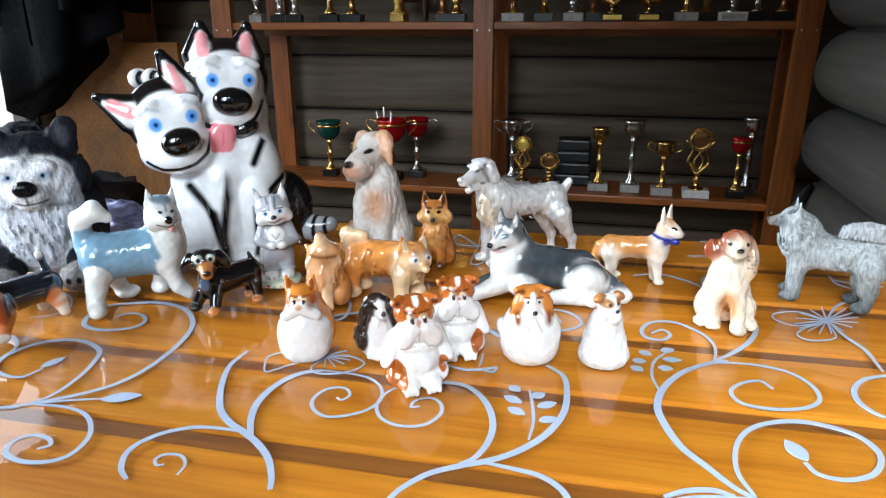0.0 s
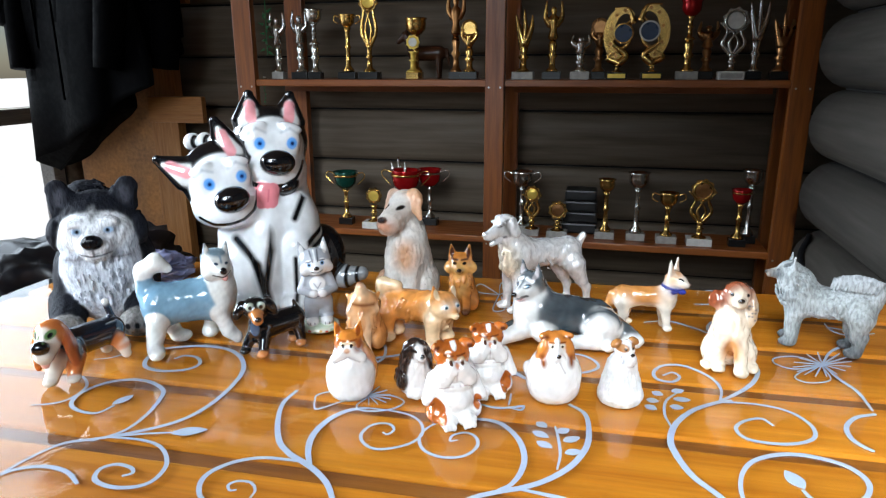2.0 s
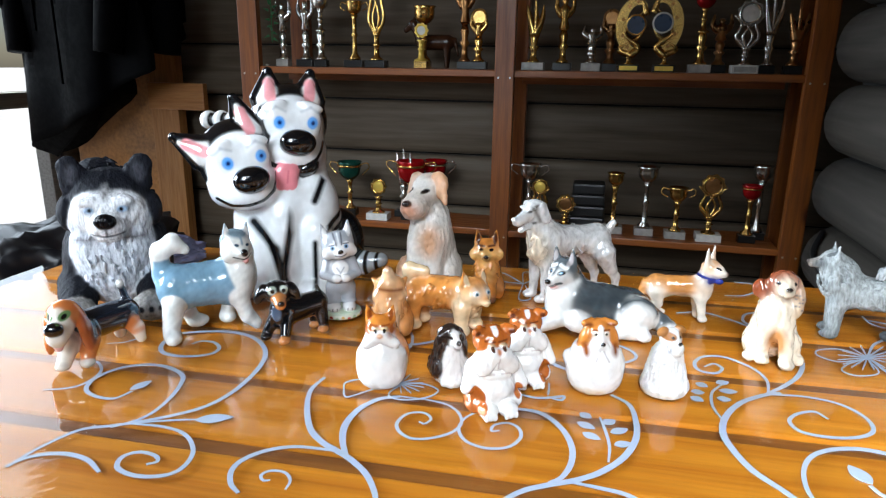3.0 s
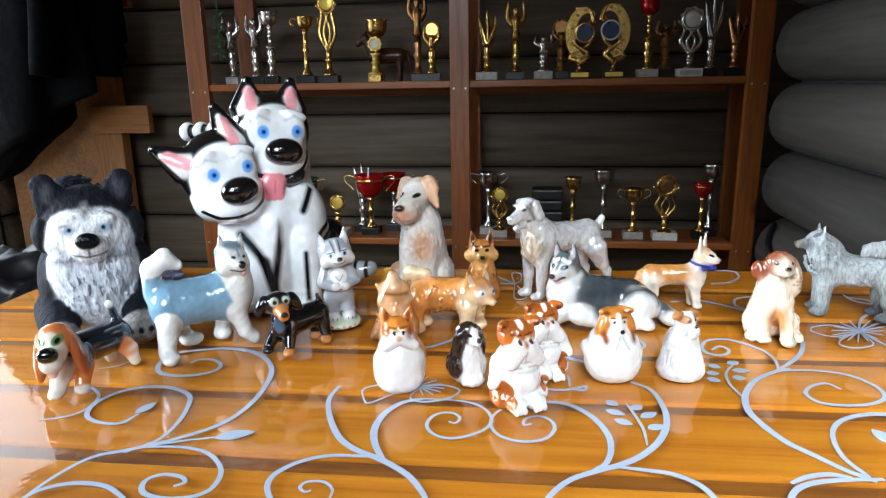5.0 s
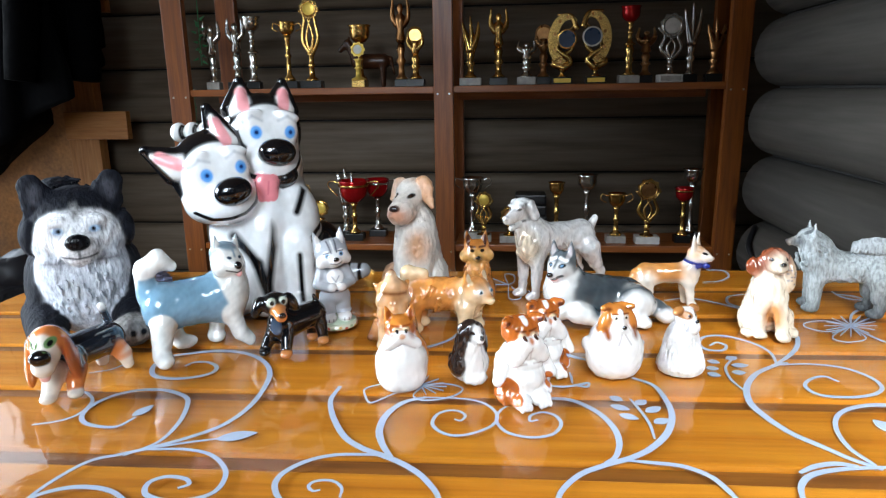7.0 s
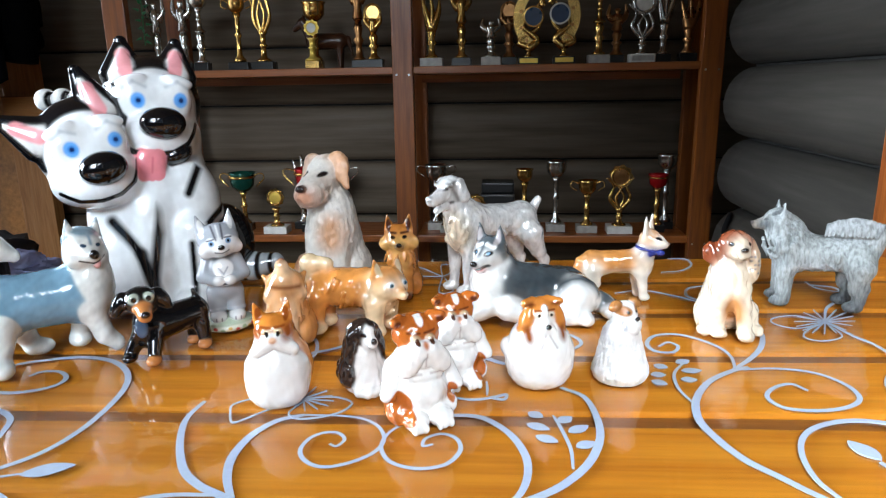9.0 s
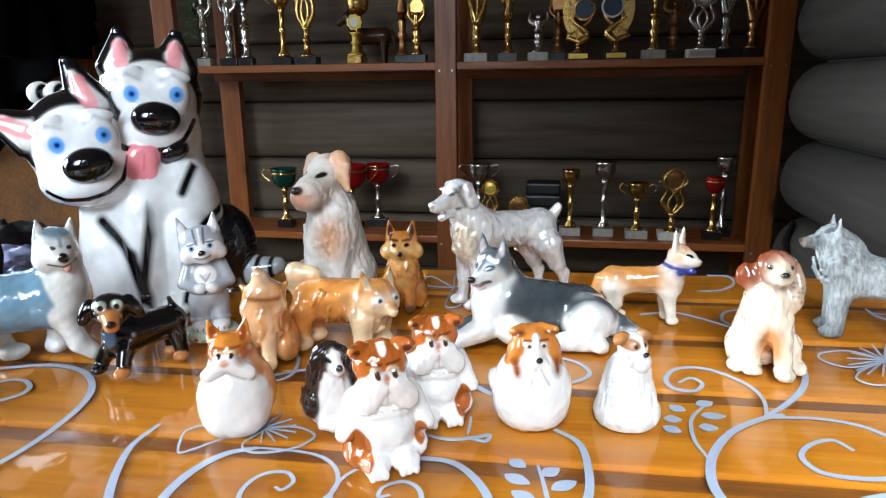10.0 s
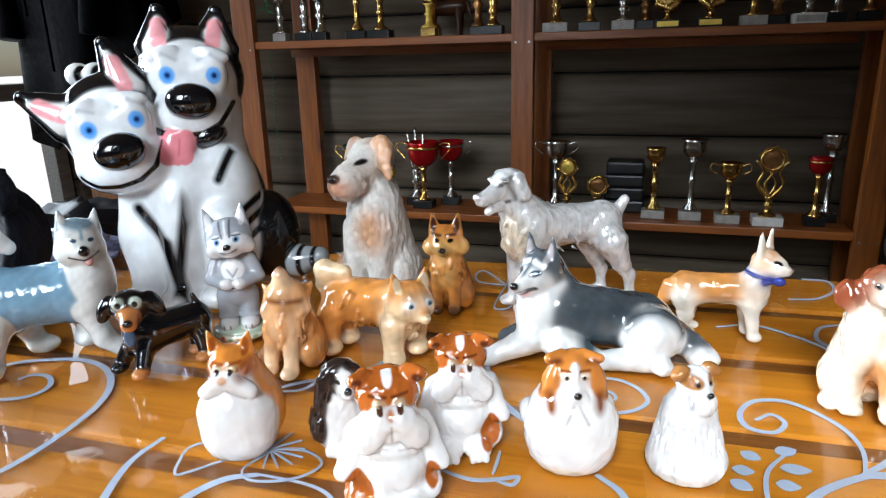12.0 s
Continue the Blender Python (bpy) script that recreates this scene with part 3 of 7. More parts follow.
def coat(name, x, y, w, top, low, turn, label, seed, slope=0.0):
    """A hanging garment: shoulders, folds that deepen towards the hem, an uneven hem."""
    bm = bmesh.new()
    nu, nv = 40, 26
    rows = []
    for j in range(nv + 1):
        v = j / nv
        row = []
        for i in range(nu):
            a = 2 * math.pi * i / nu
            half = w * (0.30 + 0.20 * min(1, v * 3)) * (1 + 0.12 * v)
            fold = 1 + (0.05 + 0.16 * v) * math.sin(5 * a + seed + 1.5 * v) + 0.06 * noise.noise((math.cos(a) * 2, math.sin(a) * 2 + seed, v * 3))
            z = top - (top - low) * v + 0.035 * math.sin(2 * a + seed) * v ** 3 + slope * half * math.cos(a) * v ** 2
            row.append(bm.verts.new((half * fold * math.cos(a), 0.09 * (0.5 + 0.5 * min(1, 2 * v)) * fold * math.sin(a), z)))
        rows.append(row)
    for a, b in zip(rows, rows[1:]):
        for i in range(nu):
            bm.faces.new((a[(i + 1) % nu], a[i], b[i], b[(i + 1) % nu]))
    bm.faces.new(rows[0])
    bm.faces.new(rows[-1][::-1])
    ob = empty(name, pose(x, y, 0, 0, 0, turn))
    part("body", bm, M_CLOTH, ob, smooth=True)
    for s in (-1, 1):
        part("sleeve", tube([(s * w * 0.30, -0.02, top - 0.04), (s * w * 0.47, -0.05, top - 0.28), (s * w * 0.44, -0.09, top - 0.62)], (0.075, 0.055), 12), M_CLOTH, ob, smooth=True)
    part("zip", box((-0.004, -0.115, low + 0.15), (0.004, -0.105, top - 0.1)), M_CLOTH, ob)
    return tagged(settle(ob), label, "coat")


coat("coat", -2.24, 2.50, 0.66, 1.76, 0.86, -14, "long black coat hanging from the frame", 0.4, 0.55)
coat("coat", -1.99, 2.56, 0.36, 1.76, 1.18, 10, "short black jacket hanging beside the coat", 2.1, 0.3)

coat("coat", -2.43, 2.58, 0.36, 1.95, 1.08, -4, "black coat hanging in the dark corner", 3.3, -0.4)

# ---- the table ----
TX0, TX1, PITCH, TABLE_FAR = -1.02, 0.98, 0.138, 1.145
table = empty("plank_table")
for i in range(8):
    y1 = TABLE_FAR - PITCH * i
    y0 = y1 - 0.112
    dz = 0.0012 * math.sin(i * 2.3)
    part("plank", box((TX0 + 0.004 * math.sin(i * 1.7), y0, 0.712), (TX1, y1, 0.7478 + min(0, dz)), 0.004), M_PLANK, table)
    if i < 7:
        # strip added in each gap to imitate the shade between planks
        part("lath", box((TX0 + 0.01, y0 - PITCH + 0.1125, 0.712), (TX1 - 0.01, y0 - 0.0005, 0.7425), 0.001), M_GAP_SHADE, table, "dark strip standing in for shade between planks")
for x in (-0.80, -0.05, 0.70):
    part("batten", box((x, 0.07, 0.672), (x + 0.09, 1.135, 0.7105), 0.004), M_BEAM, table)
for x in (-0.86, 0.78):
    for y in (0.16, 1.0):
        part("leg", box((x, y, 0.0), (x + 0.09, y + 0.09, 0.671), 0.005), M_BEAM, table)
part("apron", box((TX0 + 0.1, 1.085, 0.60), (TX1 - 0.1, 1.115, 0.671), 0.003), M_BEAM, table)
tagged(table, "varnished orange pine table of spaced planks", "table")

cloth = empty("tablecloth")
bm = bmesh.new()
nx, ny = 60, 34
grid = [[bm.verts.new((TX0 - 0.02 + (TX1 - TX0 + 0.04) * i / nx, 0.03 + (TABLE_FAR + 0.003 - 0.03) * j / ny,
                       0.7496 + 0.0006 * noise.noise((i * 0.35, j * 0.4, 1.0)))) for j in range(ny + 1)] for i in range(nx + 1)]
for i in range(nx):
    for j in range(ny):
        bm.faces.new((grid[i][j], grid[i + 1][j], grid[i + 1][j + 1], grid[i][j + 1]))
part("film", bm, M_FILM, cloth, "clear glossy plastic film", True).visible_shadow = False


PRINTS = []


def scroll(pts, width, taper=0.4):
    """A printed scroll line: a thin ribbon that swells in the middle and thins to its ends."""
    PRINTS.append(1)
    width *= 0.66
    lift = 0.000011 * len(PRINTS)
    line = smooth_line([(x, y, 0) for x, y in pts], 9)
    bm = bmesh.new()
    rows, n = [], len(line)
    for i, p in enumerate(line):
        way = (line[min(i + 1, n - 1)] - line[max(i - 1, 0)]).normalized()
        side = Vector((-way.y, way.x, 0))
        u = i / (n - 1)
        w = 0.5 * width * (taper + (1 - taper) * math.sin(math.pi * (0.08 + 0.84 * u)) ** 0.8)
        rows.append([bm.verts.new((q.x, q.y, z)) for q, z in ((p - w * side, 0.7502), (p - w * side, 0.7504 + lift), (p + w * side, 0.7504 + lift), (p + w * side, 0.7502))])
    for a, b in zip(rows, rows[1:]):
        for k in range(3):
            bm.faces.new((a[k], b[k], b[k + 1], a[k + 1]))
    bm.faces.new(rows[0])
    bm.faces.new(rows[-1][::-1])
    bmesh.ops.recalc_face_normals(bm, faces=bm.faces)
    return part("scroll", bm, M_PRINT, cloth)


def leaf(x, y, length, width, turn):
    PRINTS.append(1)
    lift = 0.000011 * len(PRINTS)
    bm = bmesh.new()
    n = 14
    out = []
    for i in range(2 * n):
        u = i / n if i < n else 2 - i / n
        s = 1 if i < n else -1
        out.append((length * (u - 0.5), s * 0.5 * width * math.sin(math.pi * u) ** 0.8 * (1.15 - 0.3 * u)))
    a, ca, sa = radians(turn), math.cos(radians(turn)), math.sin(radians(turn))
    tops = [bm.verts.new((x + p * ca - q * sa, y + p * sa + q * ca, 0.7504 + lift)) for p, q in out]
    lows = [bm.verts.new((v.co.x, v.co.y, 0.7502)) for v in tops]
    bm.faces.new(tops)
    for i in range(len(tops)):
        j = (i + 1) % len(tops)
        bm.faces.new((tops[i], lows[i], lows[j], tops[j]))
    bmesh.ops.remove_doubles(bm, verts=bm.verts, dist=1e-5)
    bmesh.ops.recalc_face_normals(bm, faces=bm.faces)
    return part("leaf", bm, M_PRINT, cloth)


scroll([(-0.321, 0.627), (-0.323, 0.592), (-0.310, 0.553), (-0.288, 0.513), (-0.266, 0.492), (-0.244, 0.480), (-0.224, 0.468), (-0.203, 0.450), (-0.187, 0.427), (-0.180, 0.411)], 0.0110)
scroll([(-0.230, 0.470), (-0.247, 0.501), (-0.255, 0.531), (-0.252, 0.564), (-0.238, 0.590), (-0.216, 0.602)], 0.0120)
scroll([(-0.216, 0.602), (-0.181, 0.601), (-0.158, 0.595), (-0.142, 0.580), (-0.135, 0.559), (-0.141, 0.540), (-0.158, 0.525), (-0.177, 0.519), (-0.193, 0.527), (-0.202, 0.543), (-0.199, 0.562), (-0.189, 0.571), (-0.177, 0.571), (-0.169, 0.561), (-0.173, 0.550), (-0.180, 0.553)], 0.0060)
scroll([(-0.116, 0.592), (-0.130, 0.578), (-0.136, 0.559), (-0.133, 0.541), (-0.122, 0.526), (-0.101, 0.519), (-0.080, 0.526), (-0.070, 0.546), (-0.074, 0.564), (-0.087, 0.572), (-0.100, 0.564), (-0.101, 0.552), (-0.093, 0.555)], 0.0060)
scroll([(-0.116, 0.595), (-0.080, 0.604), (-0.053, 0.600), (-0.030, 0.574), (-0.018, 0.542), (-0.017, 0.513), (-0.024, 0.488), (-0.035, 0.476)], 0.0100)
scroll([(0.021, 0.662), (0.041, 0.642), (0.047, 0.604), (0.045, 0.569), (0.032, 0.533), (0.011, 0.504), (-0.011, 0.486), (-0.037, 0.472), (-0.059, 0.457), (-0.076, 0.434), (-0.083, 0.414)], 0.0110)
scroll([(-0.015, 0.482), (0.008, 0.479), (0.034, 0.474), (0.053, 0.459), (0.062, 0.437), (0.065, 0.424)], 0.0090)
scroll([(0.018, 0.522), (0.019, 0.552), (0.014, 0.585), (0.009, 0.607)], 0.0050)
leaf(-0.006, 0.607, 0.016, 0.012, -35)
leaf(-0.005, 0.586, 0.022, 0.012, -27)
leaf(0.001, 0.566, 0.021, 0.012, -28)
leaf(0.019, 0.599, 0.017, 0.012, 40)
leaf(0.029, 0.583, 0.022, 0.012, 34)
leaf(0.032, 0.558, 0.019, 0.012, 28)
scroll([(-0.244, 0.480), (-0.285, 0.478), (-0.311, 0.466), (-0.327, 0.446), (-0.329, 0.427), (-0.319, 0.408), (-0.305, 0.397)], 0.0090)
scroll([(-0.266, 0.411), (-0.268, 0.425), (-0.279, 0.435), (-0.293, 0.434), (-0.298, 0.426), (-0.292, 0.419), (-0.286, 0.421)], 0.0050)
scroll([(-0.541, 0.381), (-0.537, 0.418), (-0.523, 0.454), (-0.497, 0.469), (-0.473, 0.483), (-0.444, 0.505), (-0.422, 0.530), (-0.411, 0.565), (-0.410, 0.608), (-0.418, 0.656), (-0.438, 0.693), (-0.471, 0.720), (-0.510, 0.730), (-0.545, 0.723), (-0.579, 0.705), (-0.580, 0.674), (-0.564, 0.648), (-0.535, 0.640), (-0.508, 0.647), (-0.494, 0.660), (-0.496, 0.677), (-0.513, 0.691), (-0.532, 0.691), (-0.539, 0.679)], 0.0100)
scroll([(-0.495, 0.466), (-0.474, 0.492), (-0.472, 0.528), (-0.481, 0.567), (-0.495, 0.592), (-0.528, 0.608), (-0.560, 0.607), (-0.584, 0.591), (-0.594, 0.562), (-0.585, 0.535), (-0.563, 0.522), (-0.536, 0.521), (-0.527, 0.542)], 0.0090)
leaf(-0.527, 0.557, 0.029, 0.014, 70)
scroll([(-0.472, 0.481), (-0.446, 0.492), (-0.414, 0.502)], 0.0050)
leaf(-0.398, 0.508, 0.041, 0.018, 22)
scroll([(-0.478, 0.478), (-0.439, 0.480), (-0.408, 0.471), (-0.383, 0.446), (-0.377, 0.419), (-0.387, 0.404), (-0.412, 0.398), (-0.437, 0.405), (-0.445, 0.422), (-0.434, 0.433), (-0.415, 0.431), (-0.407, 0.423), (-0.414, 0.416)], 0.0080)
scroll([(-0.543, 0.383), (-0.532, 0.402), (-0.507, 0.413), (-0.476, 0.410), (-0.449, 0.395)], 0.0090)
scroll([(-0.632, 0.520), (-0.608, 0.530), (-0.597, 0.543), (-0.596, 0.564), (-0.604, 0.583), (-0.623, 0.599), (-0.639, 0.604)], 0.0060)
scroll([(-0.714, 0.749), (-0.656, 0.725), (-0.626, 0.691), (-0.631, 0.666), (-0.654, 0.653)], 0.0040)
scroll([(0.214, 0.711), (0.199, 0.705), (0.166, 0.678), (0.143, 0.641), (0.134, 0.604), (0.138, 0.574), (0.150, 0.540), (0.168, 0.516), (0.185, 0.494), (0.204, 0.478)], 0.0110)
scroll([(0.197, 0.705), (0.222, 0.731), (0.245, 0.763), (0.259, 0.797), (0.262, 0.822)], 0.0090)
scroll([(0.198, 0.701), (0.205, 0.737), (0.200, 0.765), (0.184, 0.788), (0.163, 0.802), (0.139, 0.796), (0.126, 0.773), (0.130, 0.752), (0.148, 0.749), (0.158, 0.765), (0.150, 0.777), (0.137, 0.765)], 0.0070)
scroll([(0.196, 0.704), (0.238, 0.708), (0.272, 0.698), (0.289, 0.672), (0.288, 0.645), (0.271, 0.628), (0.244, 0.620), (0.215, 0.624), (0.207, 0.644), (0.219, 0.663), (0.239, 0.673), (0.249, 0.659)], 0.0070)
scroll([(0.211, 0.482), (0.171, 0.477), (0.141, 0.467), (0.124, 0.449), (0.116, 0.424)], 0.0090)
scroll([(0.137, 0.634), (0.132, 0.661), (0.136, 0.694), (0.152, 0.721)], 0.0050)
leaf(0.152, 0.724, 0.017, 0.012, 24)
leaf(0.155, 0.702, 0.021, 0.012, 3)
leaf(0.147, 0.681, 0.016, 0.012, -4)
leaf(0.127, 0.712, 0.015, 0.012, -28)
leaf(0.120, 0.692, 0.015, 0.012, -4)
leaf(0.117, 0.674, 0.016, 0.012, -30)
scroll([(0.348, 0.843), (0.383, 0.844)], 0.0030)
scroll([(0.348, 0.843), (0.372, 0.828)], 0.0030)
scroll([(0.348, 0.843), (0.358, 0.814)], 0.0030)
scroll([(0.348, 0.843), (0.343, 0.805)], 0.0030)
scroll([(0.348, 0.843), (0.329, 0.802)], 0.0030)
scroll([(0.348, 0.843), (0.317, 0.805)], 0.0030)
scroll([(0.348, 0.843), (0.310, 0.813)], 0.0030)
scroll([(0.348, 0.843), (0.308, 0.826)], 0.0030)
scroll([(0.348, 0.843), (0.313, 0.843)], 0.0030)
scroll([(0.348, 0.843), (0.323, 0.859)], 0.0030)
scroll([(0.348, 0.843), (0.337, 0.874)], 0.0030)
scroll([(0.348, 0.843), (0.353, 0.884)], 0.0030)
scroll([(0.348, 0.843), (0.369, 0.888)], 0.0030)
scroll([(0.348, 0.843), (0.381, 0.885)], 0.0030)
scroll([(0.348, 0.843), (0.388, 0.875)], 0.0030)
scroll([(0.348, 0.843), (0.389, 0.861)], 0.0030)
scroll([(0.346, 0.839), (0.308, 0.820), (0.287, 0.834), (0.292, 0.853), (0.322, 0.863), (0.348, 0.843)], 0.0030)
scroll([(0.346, 0.839), (0.315, 0.813), (0.303, 0.792), (0.317, 0.781), (0.345, 0.796), (0.346, 0.839)], 0.0030)
scroll([(0.348, 0.843), (0.356, 0.800), (0.367, 0.767), (0.368, 0.719)], 0.0060)
scroll([(0.350, 0.848), (0.373, 0.892), (0.413, 0.936), (0.420, 0.974), (0.393, 0.989)], 0.0060)
scroll([(0.121, 0.955), (0.159, 0.967), (0.194, 0.946), (0.224, 0.915), (0.235, 0.898)], 0.0050)
scroll([(0.235, 1.136), (0.263, 1.131), (0.262, 1.095), (0.237, 1.064), (0.207, 1.057)], 0.0050)
scroll([(0.253, 0.988), (0.226, 0.976), (0.215, 0.948), (0.220, 0.930), (0.238, 0.915)], 0.0060)
scroll([(0.454, 0.974), (0.418, 0.958), (0.397, 0.973), (0.394, 1.003)], 0.0040)
scroll([(-0.095, 0.811), (-0.083, 0.776), (-0.065, 0.746), (-0.043, 0.723), (-0.025, 0.712)], 0.0090)
scroll([(0.001, 0.805), (0.026, 0.810), (0.046, 0.796), (0.054, 0.775), (0.043, 0.757), (0.023, 0.749), (0.008, 0.754)], 0.0060)
scroll([(0.006, 0.776), (0.020, 0.786), (0.028, 0.775), (0.019, 0.763), (0.010, 0.764)], 0.0040)
scroll([(-0.193, 0.818), (-0.203, 0.783), (-0.226, 0.756), (-0.254, 0.740), (-0.272, 0.720), (-0.270, 0.697)], 0.0070)
scroll([(-0.277, 0.800), (-0.256, 0.784), (-0.245, 0.752), (-0.247, 0.728), (-0.269, 0.715)], 0.0060)
scroll([(-0.226, 0.633), (-0.199, 0.640)], 0.0025)
scroll([(-0.226, 0.633), (-0.195, 0.629)], 0.0025)
scroll([(-0.226, 0.633), (-0.198, 0.619)], 0.0025)
scroll([(-0.226, 0.633), (-0.206, 0.612)], 0.0025)
scroll([(-0.226, 0.633), (-0.217, 0.609)], 0.0025)
scroll([(-0.226, 0.633), (-0.230, 0.610)], 0.0025)
scroll([(-0.226, 0.633), (-0.243, 0.617)], 0.0025)
scroll([(-0.226, 0.633), (-0.253, 0.626)], 0.0025)
scroll([(-0.226, 0.633), (-0.258, 0.638)], 0.0025)
scroll([(-0.226, 0.633), (-0.256, 0.649)], 0.0025)
scroll([(-0.226, 0.633), (-0.248, 0.657)], 0.0025)
scroll([(-0.226, 0.633), (-0.235, 0.660)], 0.0025)
scroll([(-0.226, 0.633), (-0.220, 0.658)], 0.0025)
scroll([(-0.226, 0.633), (-0.207, 0.650)], 0.0025)
scroll([(-0.224, 0.630), (-0.251, 0.611), (-0.267, 0.593), (-0.277, 0.586), (-0.286, 0.603), (-0.289, 0.621), (-0.267, 0.635), (-0.231, 0.636)], 0.0030)
scroll([(-0.223, 0.630), (-0.231, 0.605), (-0.219, 0.594), (-0.198, 0.598), (-0.182, 0.609), (-0.177, 0.626), (-0.197, 0.637), (-0.225, 0.633)], 0.0030)
scroll([(-0.097, 0.643), (-0.065, 0.634), (-0.045, 0.639), (-0.032, 0.645), (-0.034, 0.635), (-0.045, 0.637)], 0.0050)
scroll([(-0.051, 0.673), (-0.050, 0.658), (-0.050, 0.644)], 0.0040)
scroll([(0.200, 0.484), (0.192, 0.514), (0.197, 0.550), (0.212, 0.578), (0.237, 0.596), (0.267, 0.602), (0.298, 0.593), (0.312, 0.575), (0.312, 0.555), (0.299, 0.533), (0.276, 0.521), (0.256, 0.524), (0.249, 0.538)], 0.0080)
scroll([(0.368, 0.710), (0.344, 0.697), (0.327, 0.673), (0.324, 0.649), (0.331, 0.633), (0.339, 0.625)], 0.0080)
scroll([(0.131, 0.469), (0.149, 0.480), (0.169, 0.485), (0.185, 0.481)], 0.0080)
scroll([(-0.126, 1.042), (-0.167, 1.094), (-0.176, 1.075), (-0.162, 1.047), (-0.126, 1.042)], 0.0035)
scroll([(-0.126, 1.042), (-0.133, 1.106), (-0.117, 1.104), (-0.116, 1.062), (-0.126, 1.042)], 0.0035)
scroll([(-0.126, 1.042), (-0.125, 0.970), (-0.115, 0.957), (-0.105, 0.974), (-0.121, 1.032)], 0.0035)
leaf(0.246, 0.555, 0.030, 0.016, 113)
tagged(cloth, "clear plastic tablecloth printed with pale scrolls", "tablecloth")


# ---- the figurines ----
def prick_ear(c, s, base, tip, w, outer, inner, k=0.3):
    """An upright pointed ear with a painted hollow."""
    w *= 1.15
    c.c((s * base[0], base[1], base[2]), (s * tip[0], tip[1], tip[2]), w, w * 0.16, outer, k, 1.7)
    mid = [(a * 0.66 + b * 0.34) for a, b in zip(base, tip)]
    c.spot((s * mid[0], mid[1] - w * 0.4, mid[2]), (w * 0.42, w * 0.5, (tip[2] - base[2]) * 0.42), inner, 0.06)


def twin():
    """Two seated cartoon huskies leaning together, one with its paw on the other's head."""
    c = Clay(0.16)
    W, K, P = rgb(0.83, 0.85, 0.86, 1), BLACK, rgb(0.85, 0.36, 0.38, 1)
    # bodies
    c.c((-0.8, 3.2, 20), (1.0, 2.6, 7), 4.2, 5.6, W, 1.6)
    c.c((-5.6, -2.0, 16), (-3.6, -1.5, 6), 4.6, 5.6, W, 1.6)
    c.e((-2.5, 6.8, 10), (6.5, 4.0, 9.5), K, 0.6)
    c.e((5.0, 5.2, 6.6), (4.2, 4.4, 6.0), K, 0.4)
    c.e((-1.6, -2.5, 14.5), (4.6, 4.4, 6.2), W, 1.6)
    c.e((2.2, 0.6, 13.6), (4.4, 4.6, 6.4), W, 1.4)
    c.e((-5.8, -2.6, 11.5), (4.6, 4.6, 6.0), W, 1.2)
    # rounded shoulders, front legs and feet
    c.e((-6.6, -4.6, 9.0), (3.2, 3.0, 5.2), W, 0.4)
    c.c((-6.0, -5.2, 8), (-5.2, -6.2, 1.6), 2.8, 2.5, W, 1.6)
    c.c((-0.6, -5.0, 13.0), (-0.2, -5.8, 1.6), 2.5, 2.4, W, 1.2)
    c.c((4.0, -2.6, 10.4), (4.2, -3.9, 1.6), 2.6, 2.3, W, 1.2)
    for x, y in ((-5.2, -7.6), (-0.1, -7.4), (4.3, -5.4)):
        c.e((x, y, 1.3), (2.5, 2.8, 1.6), W, 0.6)
    # striped tail
    G = rgb(0.36, 0.39, 0.41, 1)
    c.c((6.0, 6.0, 2.6), (9.0, 5.6, 2.8), 2.3, 2.1, G, 0.4)
    c.c((9.0, 5.6, 2.8), (12.4, 5.4, 3.6), 2.1, 1.3, G, 0.6)
    for x in (7.8, 10.0, 11.9):
        c.spot((x, 5.6, 3.0), (0.36, 4.5, 4.0), K, 0.12)
    # arm round the other's head, paw on top
    c.c((-4.0, 5.0, 21), (-10.5, 2.0, 26.5), 1.9, 1.7, K, 0.6)
    for i in range(3):
        c.e((-13.0 + 1.75 * i, -4.2 + 0.9 * i, 28.4), (1.1, 2.0, 1.5), WHITE, 0.12)
    for i in range(4):
        c.line((-13.9 + 1.75 * i, -5.4 + 0.9 * i, 29.9), (-13.9 + 1.75 * i, -5.4 + 0.9 * i, 27.0), 0.2, K, 0.06)
    for hx, hy, hz, ry, rz, side in ((-2.5, 3.2, 26.2, 3, 33, 1), (-7.4, -5.4, 21.2, -10, 38, 0)):
        c.at(hx, hy, hz, 4, ry, rz, 1.16 if side else 1.12)
        c.e((0, 0.9, 1.1), (5.6, 3.6, 5.6), K, 0.12)
        c.e((0, -0.6, 0.7), (4.7, 4.3, 4.6), W, 0.3)
        c.e((0, -1.0, -2.6), (5.2, 4.6, 3.5), W, 1.2)
        c.e((0, -4.2, -2.4), (3.9, 3.2, 2.8), W, 1.5)
        for s in (-1, 1):
            c.e((s * 2.3, -3.7, 1.9), (1.6, 1.0, 1.9), W, 1.0)
            c.e((s * 2.6, -3.3, 3.9), (1.7, 0.8, 0.7), W, 0.7, (0, s * 16, 0))
            c.spot((s * 2.3 + 0.3, -5.0, 1.8), (0.78, 0.9, 0.88), rgb(0.16, 0.46, 0.95, 1), 0.14)
            c.spot((s * 2.3 + 0.35, -5.1, 1.8), (0.42, 0.8, 0.46), rgb(0.06, 0.28, 0.80, 1), 0.12)
            c.spot((s * 2.3 + 0.35, -5.2, 1.8), (0.24, 0.8, 0.26), rgb(0.01, 0.03, 0.12, 1), 0.05)
            c.line((s * 1.1, -5.0, 3.3), (s * 2.4, -4.6, 3.9), 0.10, rgb(0.50, 0.54, 0.58, 1), 0.25)
            c.line((s * 2.4, -4.6, 3.9), (s * 3.7, -4.0, 3.0), 0.10, rgb(0.50, 0.54, 0.58, 1), 0.25)
